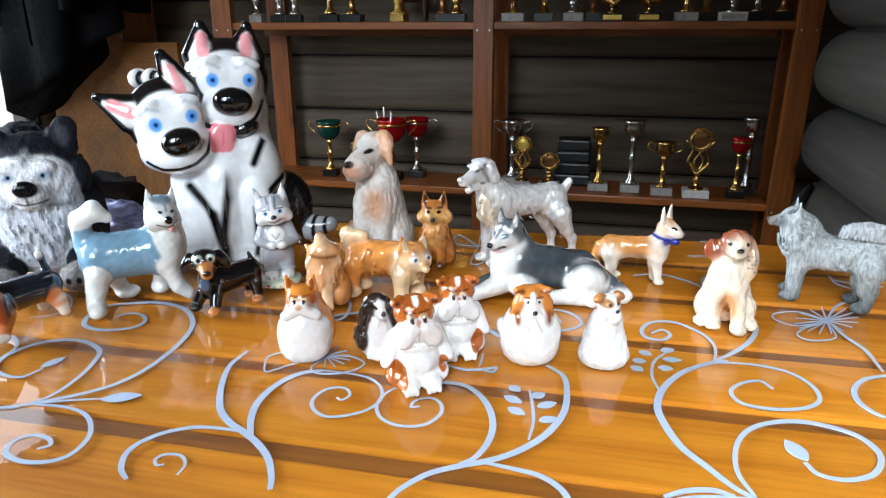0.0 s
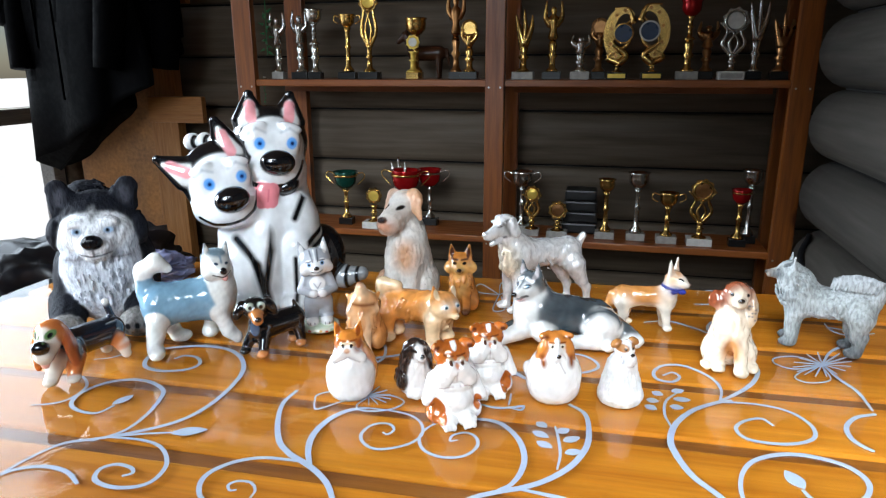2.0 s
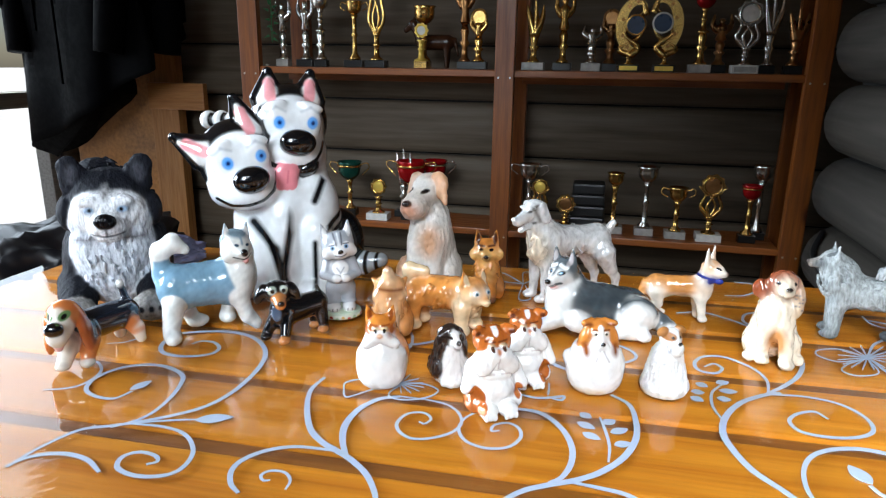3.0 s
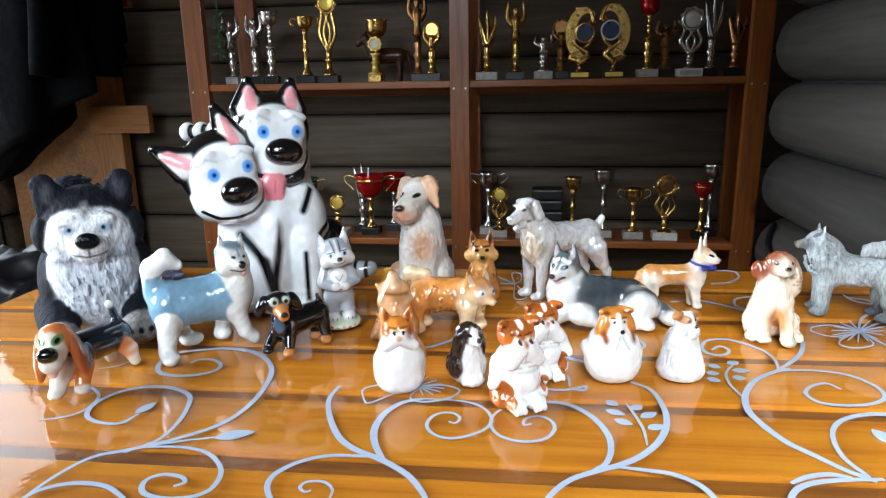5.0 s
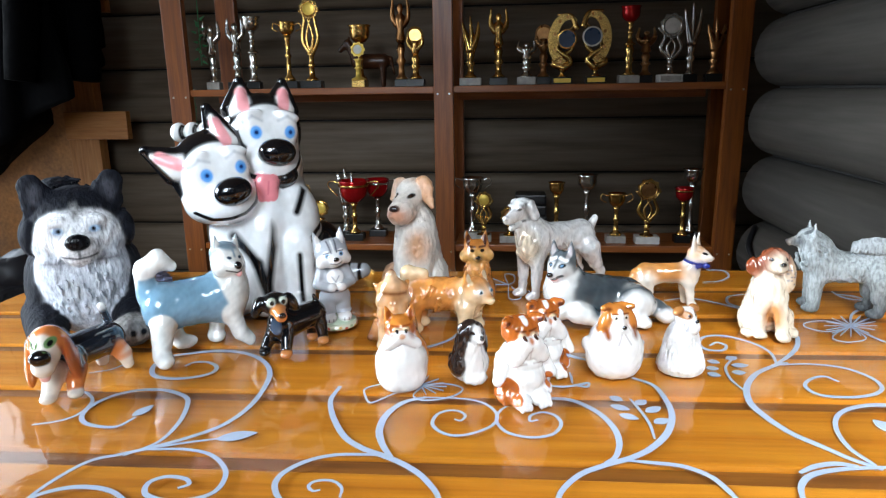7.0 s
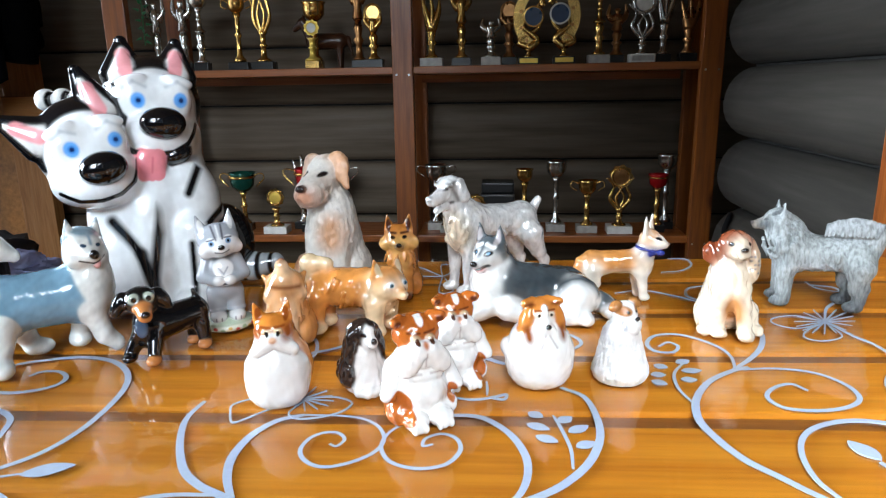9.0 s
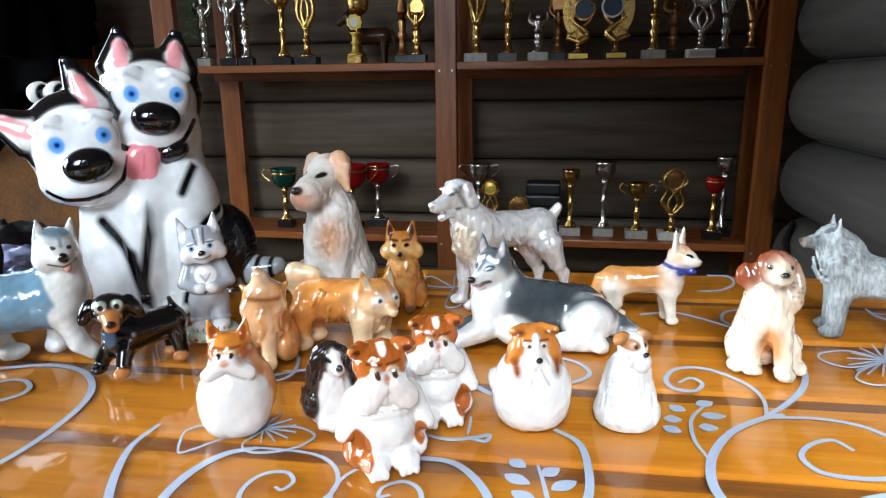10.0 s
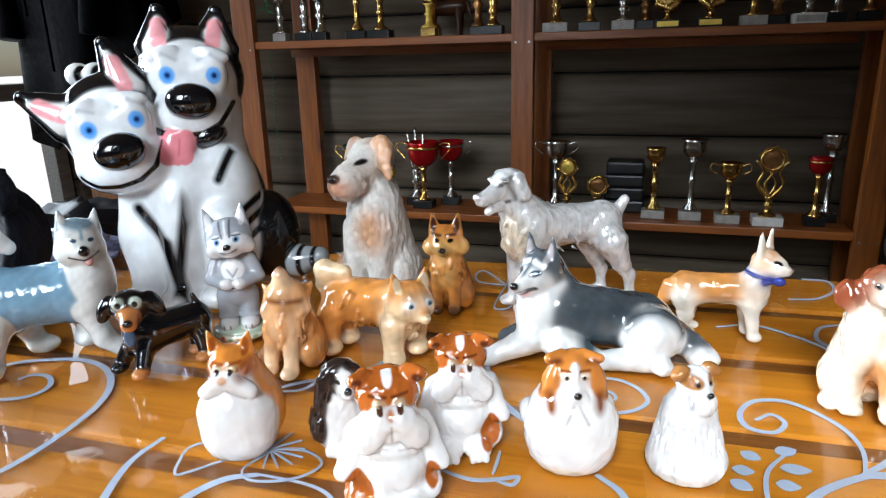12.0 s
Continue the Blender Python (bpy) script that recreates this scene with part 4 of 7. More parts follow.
        c.e((0.3, -6.8, -0.6), (2.5, 1.8, 1.85), K, 0.08)
        # smile
        smile = ((-4.4, -3.8, -2.9), (-3.0, -5.6, -3.8), (-0.8, -6.8, -4.1), (1.2, -6.8, -3.9), (3.0, -5.6, -3.0), (4.3, -3.8, -1.2))
        for p, q in zip(smile, smile[1:]):
            c.line(p, q, 0.27, K, 0.06)
        ears = ((-2.9, -3.0, 1), (2.6, 3.0, 1)) if side else ((-4.4, -7.6, 0), (2.4, 1.5, 2))
        for bx, tx, up in ears:
            tip = (tx, 1.0, 9.4 if up > 1 else 8.1) if up else (tx, 0.6, 5.8)
            b = (bx, 0.8, 4.6) if up else (bx, 0.6, 3.0)
            c.c(b, tip, 2.75, 0.75, K, 0.3, 2.0)
            n = [p * 0.16 + q * 0.84 for p, q in zip(b, tip)]
            c.c((b[0], b[1] - 1.25, b[2]), (n[0], n[1] - 0.65, n[2] - 0.3), 1.75, 0.3, WHITE, 0.05, 2.0)
            m = [p * 0.42 + q * 0.58 for p, q in zip(b, tip)]
            c.line((b[0], b[1] - 1.6, b[2] + 0.4), (m[0], m[1] - 1.2, m[2]), 0.8, P, 0.15)
    # tongue and open mouth of the taller one
    c.at(-2.5, 3.2, 26.2, 4, 3, 33, 1.16)
    c.e((1.6, -5.7, -4.3), (1.8, 1.5, 1.15), K, 0.25, (0, -24, 0))
    TG = rgb(0.85, 0.27, 0.31, 1)
    for x in (-1.9, -1.2, -0.5):
        c.c((x, -6.6, -4.3), (x - 0.2, -7.0, -6.0), 0.85, 0.8, TG, 0.6, 1.1)
        c.line((x, -7.5, -4.3), (x - 0.2, -7.9, -6.1), 0.85, TG, 0.05)
    c.line((-1.1, -7.8, -4.4), (-1.3, -8.1, -6.0), 0.10, rgb(0.70, 0.17, 0.22, 1), 0.1)
    # dark brush lines of the coats
    c.at(0, 0, 0, 0, 0, 22)
    c.line((-7.0, -4, 12.5), (-3.9, -6, 8.2), 0.75, K, 0.4)
    c.line((-3.9, -6, 8.2), (-1.9, -8, 0.5), 0.85, K, 0.35)
    c.line((-0.6, -8, 14.5), (-2.6, -8, 4.5), 0.62, K, 0.35)
    c.line((2.6, -7.2, 9.0), (2.4, -7.6, 0.5), 0.42, K, 0.25)
    c.line((4.8, -3.0, 20.0), (2.8, -4.4, 15.5), 0.55, K, 0.3)
    for z in (7.0, 9.0, 11.0):
        c.line((4.6, -4.0, z), (7.2, -1.0, z + 2.0), 0.42, K, 0.15)
    c.at()
    return c


def wolf():
    """A large black and white husky pup lying upright, with shaggy carved fur."""
    c = Clay(0.2)
    K, G, W = rgb(0.005, 0.0058, 0.010, 0), rgb(0.52, 0.55, 0.60, 0), rgb(0.72, 0.73, 0.75, 0.1)
    PAW = rgb(0.22, 0.21, 0.20, 0)
    c.e((0, 8.0, 8.0), (7.4, 10.5, 8.5), K, 2.0)
    c.e((-2.5, 6.0, 16), (5.2, 5.5, 8.0), K, 2.0)
    c.e((0, -2.2, 8.4), (5.6, 5.2, 8.0), G, 0.8)
    c.e((-3.4, -2.6, 10.5), (2.8, 3.8, 5.0), G, 0.8)
    c.e((3.4, -2.6, 10.5), (2.8, 3.8, 5.0), G, 0.8)
    for s in (-1, 1):
        c.e((s * 5.6, 1.5, 7.5), (2.8, 6.0, 6.5), K, 1.0)
        c.c((s * 6.0, -2.0, 4.4), (s * 5.4, -9.0, 2.6), 3.2, 2.5, K, 0.8)
        c.e((s * 5.3, -10.6, 2.5), (3.0, 2.4, 2.4), PAW, 0.4)
        for i in (-1, 0, 1):
            c.spot((s * 5.3 + i * 1.4, -12.4, 2.6), (0.42, 0.8, 0.5), K, 0.1)
    locks(c, (0, -2.6, 9.0), (5.8, 5.2, 7.6), 170, 1.0, 0.22, G, 1, face=(-1, 0.1))
    locks(c, (-2.5, 6.0, 16), (5.4, 5.7, 8.2), 50, 1.9, 0.4, K, 2)
    locks(c, (0, -0.6, 18.6), (6.4, 5.0, 5.4), 50, 1.4, 0.3, K, 3, face=(-0.3, 1))
    c.at(0, -2.0, 16.8, 0, 0, 0, 0.76)
    c.e((0, 1.8, 1.8), (8.0, 6.2, 6.6), K, 1.0)
    c.e((0, -1.6, -0.5), (7.3, 5.2, 5.6), W, 0.8)
    for s in (-1, 1):
        c.e((s * 5.0, -1.0, -2.6), (3.0, 3.4, 3.0), G, 1.0)
        c.e((s * 8.2, 0.8, -0.8), (2.0, 3.0, 3.6), K, 0.6)
        c.e((s * 3.1, -5.0, 2.3), (2.2, 1.5, 1.2), W, 0.6)
        c.c((s * 5.6, 1.0, 5.6), (s * 6.9, 1.0, 8.8), 3.4, 2.3, K, 0.5, 1.8)
        c.spot((s * 6.4, -0.6, 7.4), (1.2, 1.5, 2.0), rgb(0.035, 0.036, 0.045, 0), 0.4)
        c.spot((s * 3.3, -6.0, 0.7), (1.5, 1.4, 0.9), rgb(0.34, 0.33, 0.33, 0.3), 0.4)
        c.line((s * 1.7, -7.0, 0.2), (s * 1.3, -7.4, -1.4), 0.22, rgb(0.42, 0.42, 0.43, 0.2), 0.3)
        c.spot((s * 4.6, -4.0, -5.4), (2.4, 2.0, 0.55), rgb(0.22, 0.22, 0.24, 0), 0.5)
        c.e((s * 3.1, -5.6, 0.8), (1.2, 0.8, 0.85), rgb(0.40, 0.54, 0.74, 1), 0.05)
        c.spot((s * 3.1, -6.4, 0.8), (1.0, 1.0, 0.62), rgb(0.30, 0.42, 0.58, 1), 0.15)
        c.spot((s * 2.95, -6.4, 0.8), (0.42, 0.8, 0.44), BLACK, 0.1)
    c.e((0, -6.0, -2.3), (3.5, 3.4, 2.7), W, 1.2)
    c.e((0, -5.6, -4.4), (2.8, 2.6, 1.5), W, 0.8)
    c.e((0, -9.0, -1.1), (2.15, 1.3, 1.6), BLACK, 0.15)
    c.spot((0, -2.4, 6.4), (5.6, 3.5, 2.2), K, 0.7)
    c.spot((0, -4.0, 4.0), (0.6, 2.0, 1.4), rgb(0.2, 0.2, 0.2, 0), 0.5)
    c.line((0, -8.6, -2.6), (0, -8.2, -4.3), 0.17, K)
    c.line((0, -8.0, -4.3), (3.0, -6.0, -4.0), 0.2, rgb(0.1, 0.1, 0.11, 0.2), 0.12)
    c.line((0, -8.0, -4.3), (-3.0, -6.0, -4.0), 0.2, rgb(0.1, 0.1, 0.11, 0.2), 0.12)
    c.at()
    return c


def blue_husky():
    """A glazed grey-blue malamute that strides along, tail curled over."""
    c = Clay(0.12)
    B, W = rgb(0.16, 0.29, 0.39, 1), rgb(0.74, 0.75, 0.72, 1)
    c.c((-4.2, 0.5, 7.0), (4.0, 0.6, 7.2), 3.2, 3.4, B, 1.0)
    c.e((4.6, 0.4, 7.4), (3.2, 3.3, 3.9), B, 1.0)
    c.e((-4.8, 0.6, 6.6), (2.9, 3.2, 3.7), B, 1.0)
    c.e((6.0, -0.4, 8.6), (2.7, 2.9, 4.2), W, 0.8)
    # legs
    c.c((-5.0, -1.8, 5.0), (-5.9, -3.2, 1.3), 1.9, 1.25, W, 0.7)
    c.e((-5.4, -4.0, 1.0), (1.4, 1.9, 1.1), W, 0.5)
    c.c((-4.2, 2.4, 4.6), (-2.6, 2.6, 1.2), 1.7, 1.2, W, 0.7)
    c.e((-1.8, 2.0, 1.0), (1.9, 1.4, 1.0), W, 0.5)
    c.c((4.6, 2.2, 5.5), (3.0, 2.8, 1.2), 1.6, 1.1, W, 0.7)
    c.e((3.2, 2.4, 0.95), (1.5, 1.4, 0.95), W, 0.5)
    c.c((5.2, -1.5, 6.0), (6.4, -1.6, 2.4), 1.7, 1.2, W, 0.7)
    c.c((6.4, -1.6, 2.4), (7.8, -1.4, 1.0), 1.2, 1.0, W, 0.5)
    # tail
    c.c((-6.6, 0.8, 9.0), (-6.4, 0.8, 12.4), 1.5, 1.3, B, 0.8)
    c.c((-6.6, 0.6, 12.4), (-4.4, 0.4, 13.6), 1.5, 1.4, W, 0.6)
    c.c((-4.4, 0.4, 13.6), (-2.6, 0.3, 12.6), 1.4, 0.8, W, 0.6)
    c.c((-7.0, 0.8, 8.5), (-7.2, 0.8, 12.0), 0.9, 0.9, W, 0.5)
    # head
    c.at(5.6, -1.0, 12.7, 0, 6, 24, 0.88)
    c.e((0, 0, 0), (3.0, 2.7, 2.5), W, 0.6)
    c.e((0, 0.7, 0.9), (2.8, 2.4, 2.0), rgb(0.26, 0.38, 0.45, 1), 0.3)
    c.e((0, -1.9, -0.7), (1.7, 1.7, 1.25), W, 0.7)
    for s in (-1, 1):
        c.e((s * 1.5, -0.5, -1.0), (1.7, 1.7, 1.5), W, 0.7)
        prick_ear(c, s, (1.8, 0.3, 1.6), (2.2, 0.3, 3.9), 0.95, rgb(0.40, 0.47, 0.50, 1), W)
        c.spot((s * 1.05, -2.4, 0.75), (0.40, 0.5, 0.24), rgb(0.03, 0.06, 0.10, 1), 0.05)
    c.spot((0, -1.0, 2.3), (1.9, 2.0, 0.5), rgb(0.20, 0.29, 0.35, 1), 0.25)
    c.line((0, -1.6, 2.0), (0, -2.4, 1.0), 0.22, rgb(0.24, 0.33, 0.39, 1), 0.15)
    c.e((0.0, -3.5, -0.3), (0.72, 0.5, 0.6), BLACK, 0.05)
    c.line((-1.7, -2.6, -1.2), (0, -3.4, -1.5), 0.12, BLACK)
    c.line((0, -3.4, -1.5), (1.9, -2.2, -0.7), 0.12, BLACK)
    c.e((0.6, -2.9, -1.7), (0.55, 0.5, 0.6), rgb(0.75, 0.38, 0.36, 1), 0.1)
    c.at()
    return c


def doll_husky():
    """A slim standing grey pup in overalls, paws on its chest, on a painted round base."""
    c = Clay(0.1)
    G, W, D = rgb(0.37, 0.39, 0.42, 1), rgb(0.78, 0.78, 0.78, 1), rgb(0.10, 0.10, 0.12, 1)
    GR = rgb(0.30, 0.40, 0.24, 1)
    c.e((0, 0, 0.7), (3.2, 2.9, 0.85), rgb(0.62, 0.64, 0.52, 1), 0.2)
    c.e((0, 0, 1.25), (3.0, 2.7, 0.45), rgb(0.50, 0.60, 0.46, 1), 0.3)
    for i in range(11):
        a = -1.5 + 0.3 * i
        c.spot((3.1 * math.sin(a), -2.85 * math.cos(a), 0.62 + 0.16 * (i % 2)), (0.26, 0.5, 0.2), (rgb(0.50, 0.06, 0.04, 1), GR, rgb(0.6, 0.38, 0.1, 1))[i % 3], 0.05)
    for s in (-1, 1):
        c.e((s * 1.15, -0.8, 2.0), (1.05, 1.6, 0.75), W, 0.15)
        for i in (-1, 1):
            c.line((s * 1.15 + i * 0.33, -2.6, 2.1), (s * 1.15 + i * 0.33, -2.2, 1.7), 0.06, D, 0.05)
        c.c((s * 1.15, 0, 2.6), (s * 1.1, 0.1, 4.8), 1.12, 1.25, G, 0.18)
        c.e((s * 1.15, -0.1, 2.75), (1.25, 1.25, 0.45), G, 0.15)
        c.c((s * 1.7, 0.2, 9.2), (s * 2.5, -0.4, 7.2), 0.8, 0.75, G, 0.3)
        c.c((s * 2.5, -0.4, 7.2), (s * 0.9, -1.9, 6.8), 0.72, 0.62, G, 0.2)
        c.e((s * 0.65, -2.1, 6.9), (0.72, 0.6, 0.62), W, 0.12)
    c.e((0, 0.1, 5.4), (2.1, 1.8, 1.7), G, 0.4)
    c.e((0, 0.0, 7.6), (1.9, 1.6, 2.2), G, 0.5)
    c.spot((0, -1.8, 8.3), (1.25, 0.9, 1.1), W, 0.1)
    c.line((-0.55, -2.0, 8.4), (0, -2.1, 7.6), 0.1, G, 0.05)
    c.line((0.55, -2.0, 8.4), (0, -2.1, 7.6), 0.1, G, 0.05)
    c.e((0, -0.2, 6.2), (2.15, 1.85, 0.28), rgb(0.42, 0.43, 0.46, 1), 0.1)
    c.at(-0.1, -0.3, 11.6, -4, -7, 2, 0.92)
    c.e((0, 0.3, 0.3), (2.75, 2.3, 2.2), G, 0.4)
    c.e((0, -0.6, -0.5), (2.5, 1.9, 1.65), W, 0.35)
    c.e((0, -2.1, -0.85), (1.0, 1.0, 0.72), W, 0.4)
    c.e((0, -3.05, -0.5), (0.46, 0.3, 0.34), BLACK, 0.05)
    for x in (-0.45, 0.0, 0.45):
        c.line((x * 1.4, -1.9, 2.2), (x, -2.5, 0.5), 0.13, D if x else W, 0.08)
    for s in (-1, 1):
        prick_ear(c, s, (1.75, 0.3, 1.6), (2.2, 0.3, 3.9), 0.8, G, W)
        c.spot((s * 1.15, -2.4, 0.25), (0.62, 0.6, 0.62), W, 0.08)
        c.spot((s * 1.1, -2.5, 0.1), (0.38, 0.5, 0.36), rgb(0.22, 0.36, 0.55, 1), 0.05)
        c.spot((s * 1.1, -2.6, 0.1), (0.18, 0.5, 0.2), BLACK, 0.04)
        c.line((s * 0.7, -2.4, 0.6), (s * 1.6, -2.1, 0.5), 0.09, D, 0.05)
        c.e((s * 2.0, -0.4, -1.1), (0.9, 1.1, 0.9), W, 0.4)
        c.line((0, -2.9, -1.3), (s * 0.9, -2.6, -1.1), 0.08, D, 0.05)
    c.at()
    return c


def dachshund():
    """A black and tan dachshund with a long tan muzzle and flopped ears."""
    c = Clay(0.12)
    T = rgb(0.52, 0.20, 0.06, 1)
    c.c((0.6, 0.5, 4.1), (3.2, 3.6, 4.4), 2.0, 1.9, BLACK, 0.8)
    c.e((-0.4, -0.4, 4.0), (2.0, 2.0, 2.9), BLACK, 0.8)
    c.spot((-0.5, -2.3, 4.4), (0.8, 0.8, 1.2), rgb(0.05, 0.08, 0.13, 1), 0.2)
    for x, y, tx, ty in ((-1.6, -0.6, -2.6, -1.6), (0.6, -1.2, 0.8, -2.4), (2.6, 4.2, 2.4, 4.6), (4.2, 3.2, 4.6, 3.0)):
        c.c((x, y, 3.0), (tx, ty, 0.9), 1.05, 0.75, BLACK, 0.5)
        c.e((tx + 0.1, ty - 0.5, 0.55), (0.85, 1.0, 0.6), T if x > 0 else BLACK, 0.3)
    c.c((3.8, 4.0, 5.4), (3.4, 3.6, 7.2), 0.55, 0.25, BLACK, 0.4)
    c.at(-0.8, -1.0, 7.2, 0, 0, 34)
    c.e((0, 0, 0.2), (2.0, 1.8, 1.7), BLACK, 0.5)
    c.c((0, -1.0, -0.3), (0.1, -2.6, -1.0), 1.1, 0.85, T, 0.5)
    c.e((0.1, -3.3, -0.7), (0.5, 0.35, 0.38), BLACK, 0.05)
    for s in (-1, 1):
        c.e((s * 2.4, 0.2, 0.0), (0.8, 0.9, 1.6), BLACK, 0.4, (0, -s * 25, 0))
        c.e((s * 0.85, -1.35, 0.85), (0.62, 0.45, 0.62), rgb(0.45, 0.5, 0.42, 1), 0.05)
        c.spot((s * 0.8, -1.85, 0.8), (0.3, 0.35, 0.34), BLACK, 0.05)
    c.at()
    return c


def basset():
    """A tricolour basset hound with long red ears, bent forward."""
    c = Clay(0.12)
    R, W = rgb(0.55, 0.16, 0.04, 1), rgb(0.70, 0.64, 0.55, 1)
    N = rgb(0.012, 0.018, 0.03, 1)
    c.c((0.0, 0.8, 4.3), (4.2, 4.4, 4.2), 2.1, 2.0, N, 0.8)
    c.c((-1.8, -1.6, 3.2), (-2.6, -2.6, 0.9), 1.3, 0.9, W, 0.5)
    c.c((0.4, -1.2, 3.0), (0.0, -2.4, 0.9), 1.2, 0.85, R, 0.5)
    c.e((0.0, -2.9, 0.6), (0.9, 1.0, 0.6), W, 0.3)
    c.e((-2.8, -3.0, 0.6), (0.9, 1.0, 0.6), W, 0.3)
    c.c((4.4, 3.6, 3.8), (5.6, 3.2, 2.2), 1.3, 1.0, R, 0.5)
    c.c((5.6, 3.2, 2.4), (6.0, 3.0, 0.8), 0.95, 0.7, W, 0.4)
    c.c((3.2, 5.4, 3.6), (3.2, 5.8, 0.9), 1.2, 0.8, W, 0.4)
    c.c((4.6, 5.2, 5.6), (4.0, 5.4, 8.0), 0.5, 0.45, N, 0.3)
    c.e((4.0, 5.4, 8.1), (0.5, 0.5, 0.6), WHITE, 0.2)
    c.at(-2.0, -2.2, 6.4, 4, 0, -14)
    c.e((0, 0.4, 0.6), (2.0, 2.0, 1.9), R, 0.5)
    c.e((0, -0.8, 0.1), (1.35, 1.6, 1.9), W, 0.4)
    c.c((0, -1.2, -0.6), (0, -2.4, -1.2), 1.4, 1.25, W, 0.6)
    c.e((0, -3.0, 0.1), (1.15, 0.85, 0.9), BLACK, 0.08)
    c.e((0, -2.6, -2.3), (0.6, 0.5, 0.7), rgb(0.78, 0.42, 0.38, 1), 0.1)
    for s in (-1, 1):
        c.e((s * 2.1, 0.6, -1.8), (0.7, 1.3, 3.2), R if s < 0 else rgb(0.40, 0.09, 0.02, 1), 0.3, (0, -s * 8, 0))
        c.spot((s * 0.85, -1.9, 1.25), (0.55, 0.7, 0.5), rgb(0.12, 0.22, 0.08, 1), 0.06)
        c.spot((s * 0.85, -2.1, 1.2), (0.25, 0.5, 0.28), BLACK, 0.05)
    c.e((2.4, 1.4, -3.0), (0.8, 1.5, 2.2), N, 0.3)
    c.at()
    return c


def egg_corgi():
    """A flat-footed egg: white front, orange back and head, drooping white jowls."""
    c = Clay(0.1)
    O, DO = rgb(0.60, 0.20, 0.03, 1), rgb(0.30, 0.07, 0.01, 1)
    c.e((0, 0, 3.0), (3.15, 3.0, 3.2), WHITE, 0.5)
    c.e((0, 0, 1.3), (2.75, 2.65, 1.8), WHITE, 1.2)
    c.c((0, 0, 4.2), (0, 0, 6.9), 2.65, 1.75, WHITE, 1.0)
    c.e((0.75, 1.15, 3.2), (2.75, 2.3, 3.5), O, 0.2)
    c.c((0.5, 0.9, 4.6), (0.3, 0.5, 7.2), 2.5, 1.75, O, 0.3)
    c.e((0, 0.1, 7.6), (1.85, 1.65, 1.5), O, 0.4)
    for s in (-1, 1):
        prick_ear(c, s, (1.15, 0.2, 8.6), (1.6, 0.1, 10.2), 0.66, O, DO)
        c.c((s * 0.35, -1.75, 6.9), (s * 1.7, -1.5, 5.9), 0.72, 0.62, WHITE, 0.25)
        c.e((s * 0.55, -1.5, 7.75), (0.42, 0.3, 0.34), rgb(0.70, 0.52, 0.30, 1), 0.05)
        c.spot((s * 0.53, -1.8, 7.7), (0.2, 0.5, 0.22), BLACK, 0.03)
        c.line((s * 0.15, -1.7, 8.15), (s * 1.1, -1.4, 8.2), 0.12, DO, 0.06)
        c.line((s * 0.1, -2.6, 6.2), (s * 1.5, -2.3, 5.5), 0.08, rgb(0.42, 0.38, 0.36, 1), 0.08)
        c.spot((s * 1.4, -1.2, 7.6), (0.5, 0.6, 0.7), DO, 0.3)
    c.e((0, -2.2, 7.15), (0.45, 0.4, 0.3), rgb(0.62, 0.34, 0.20, 1), 0.12)
    return c


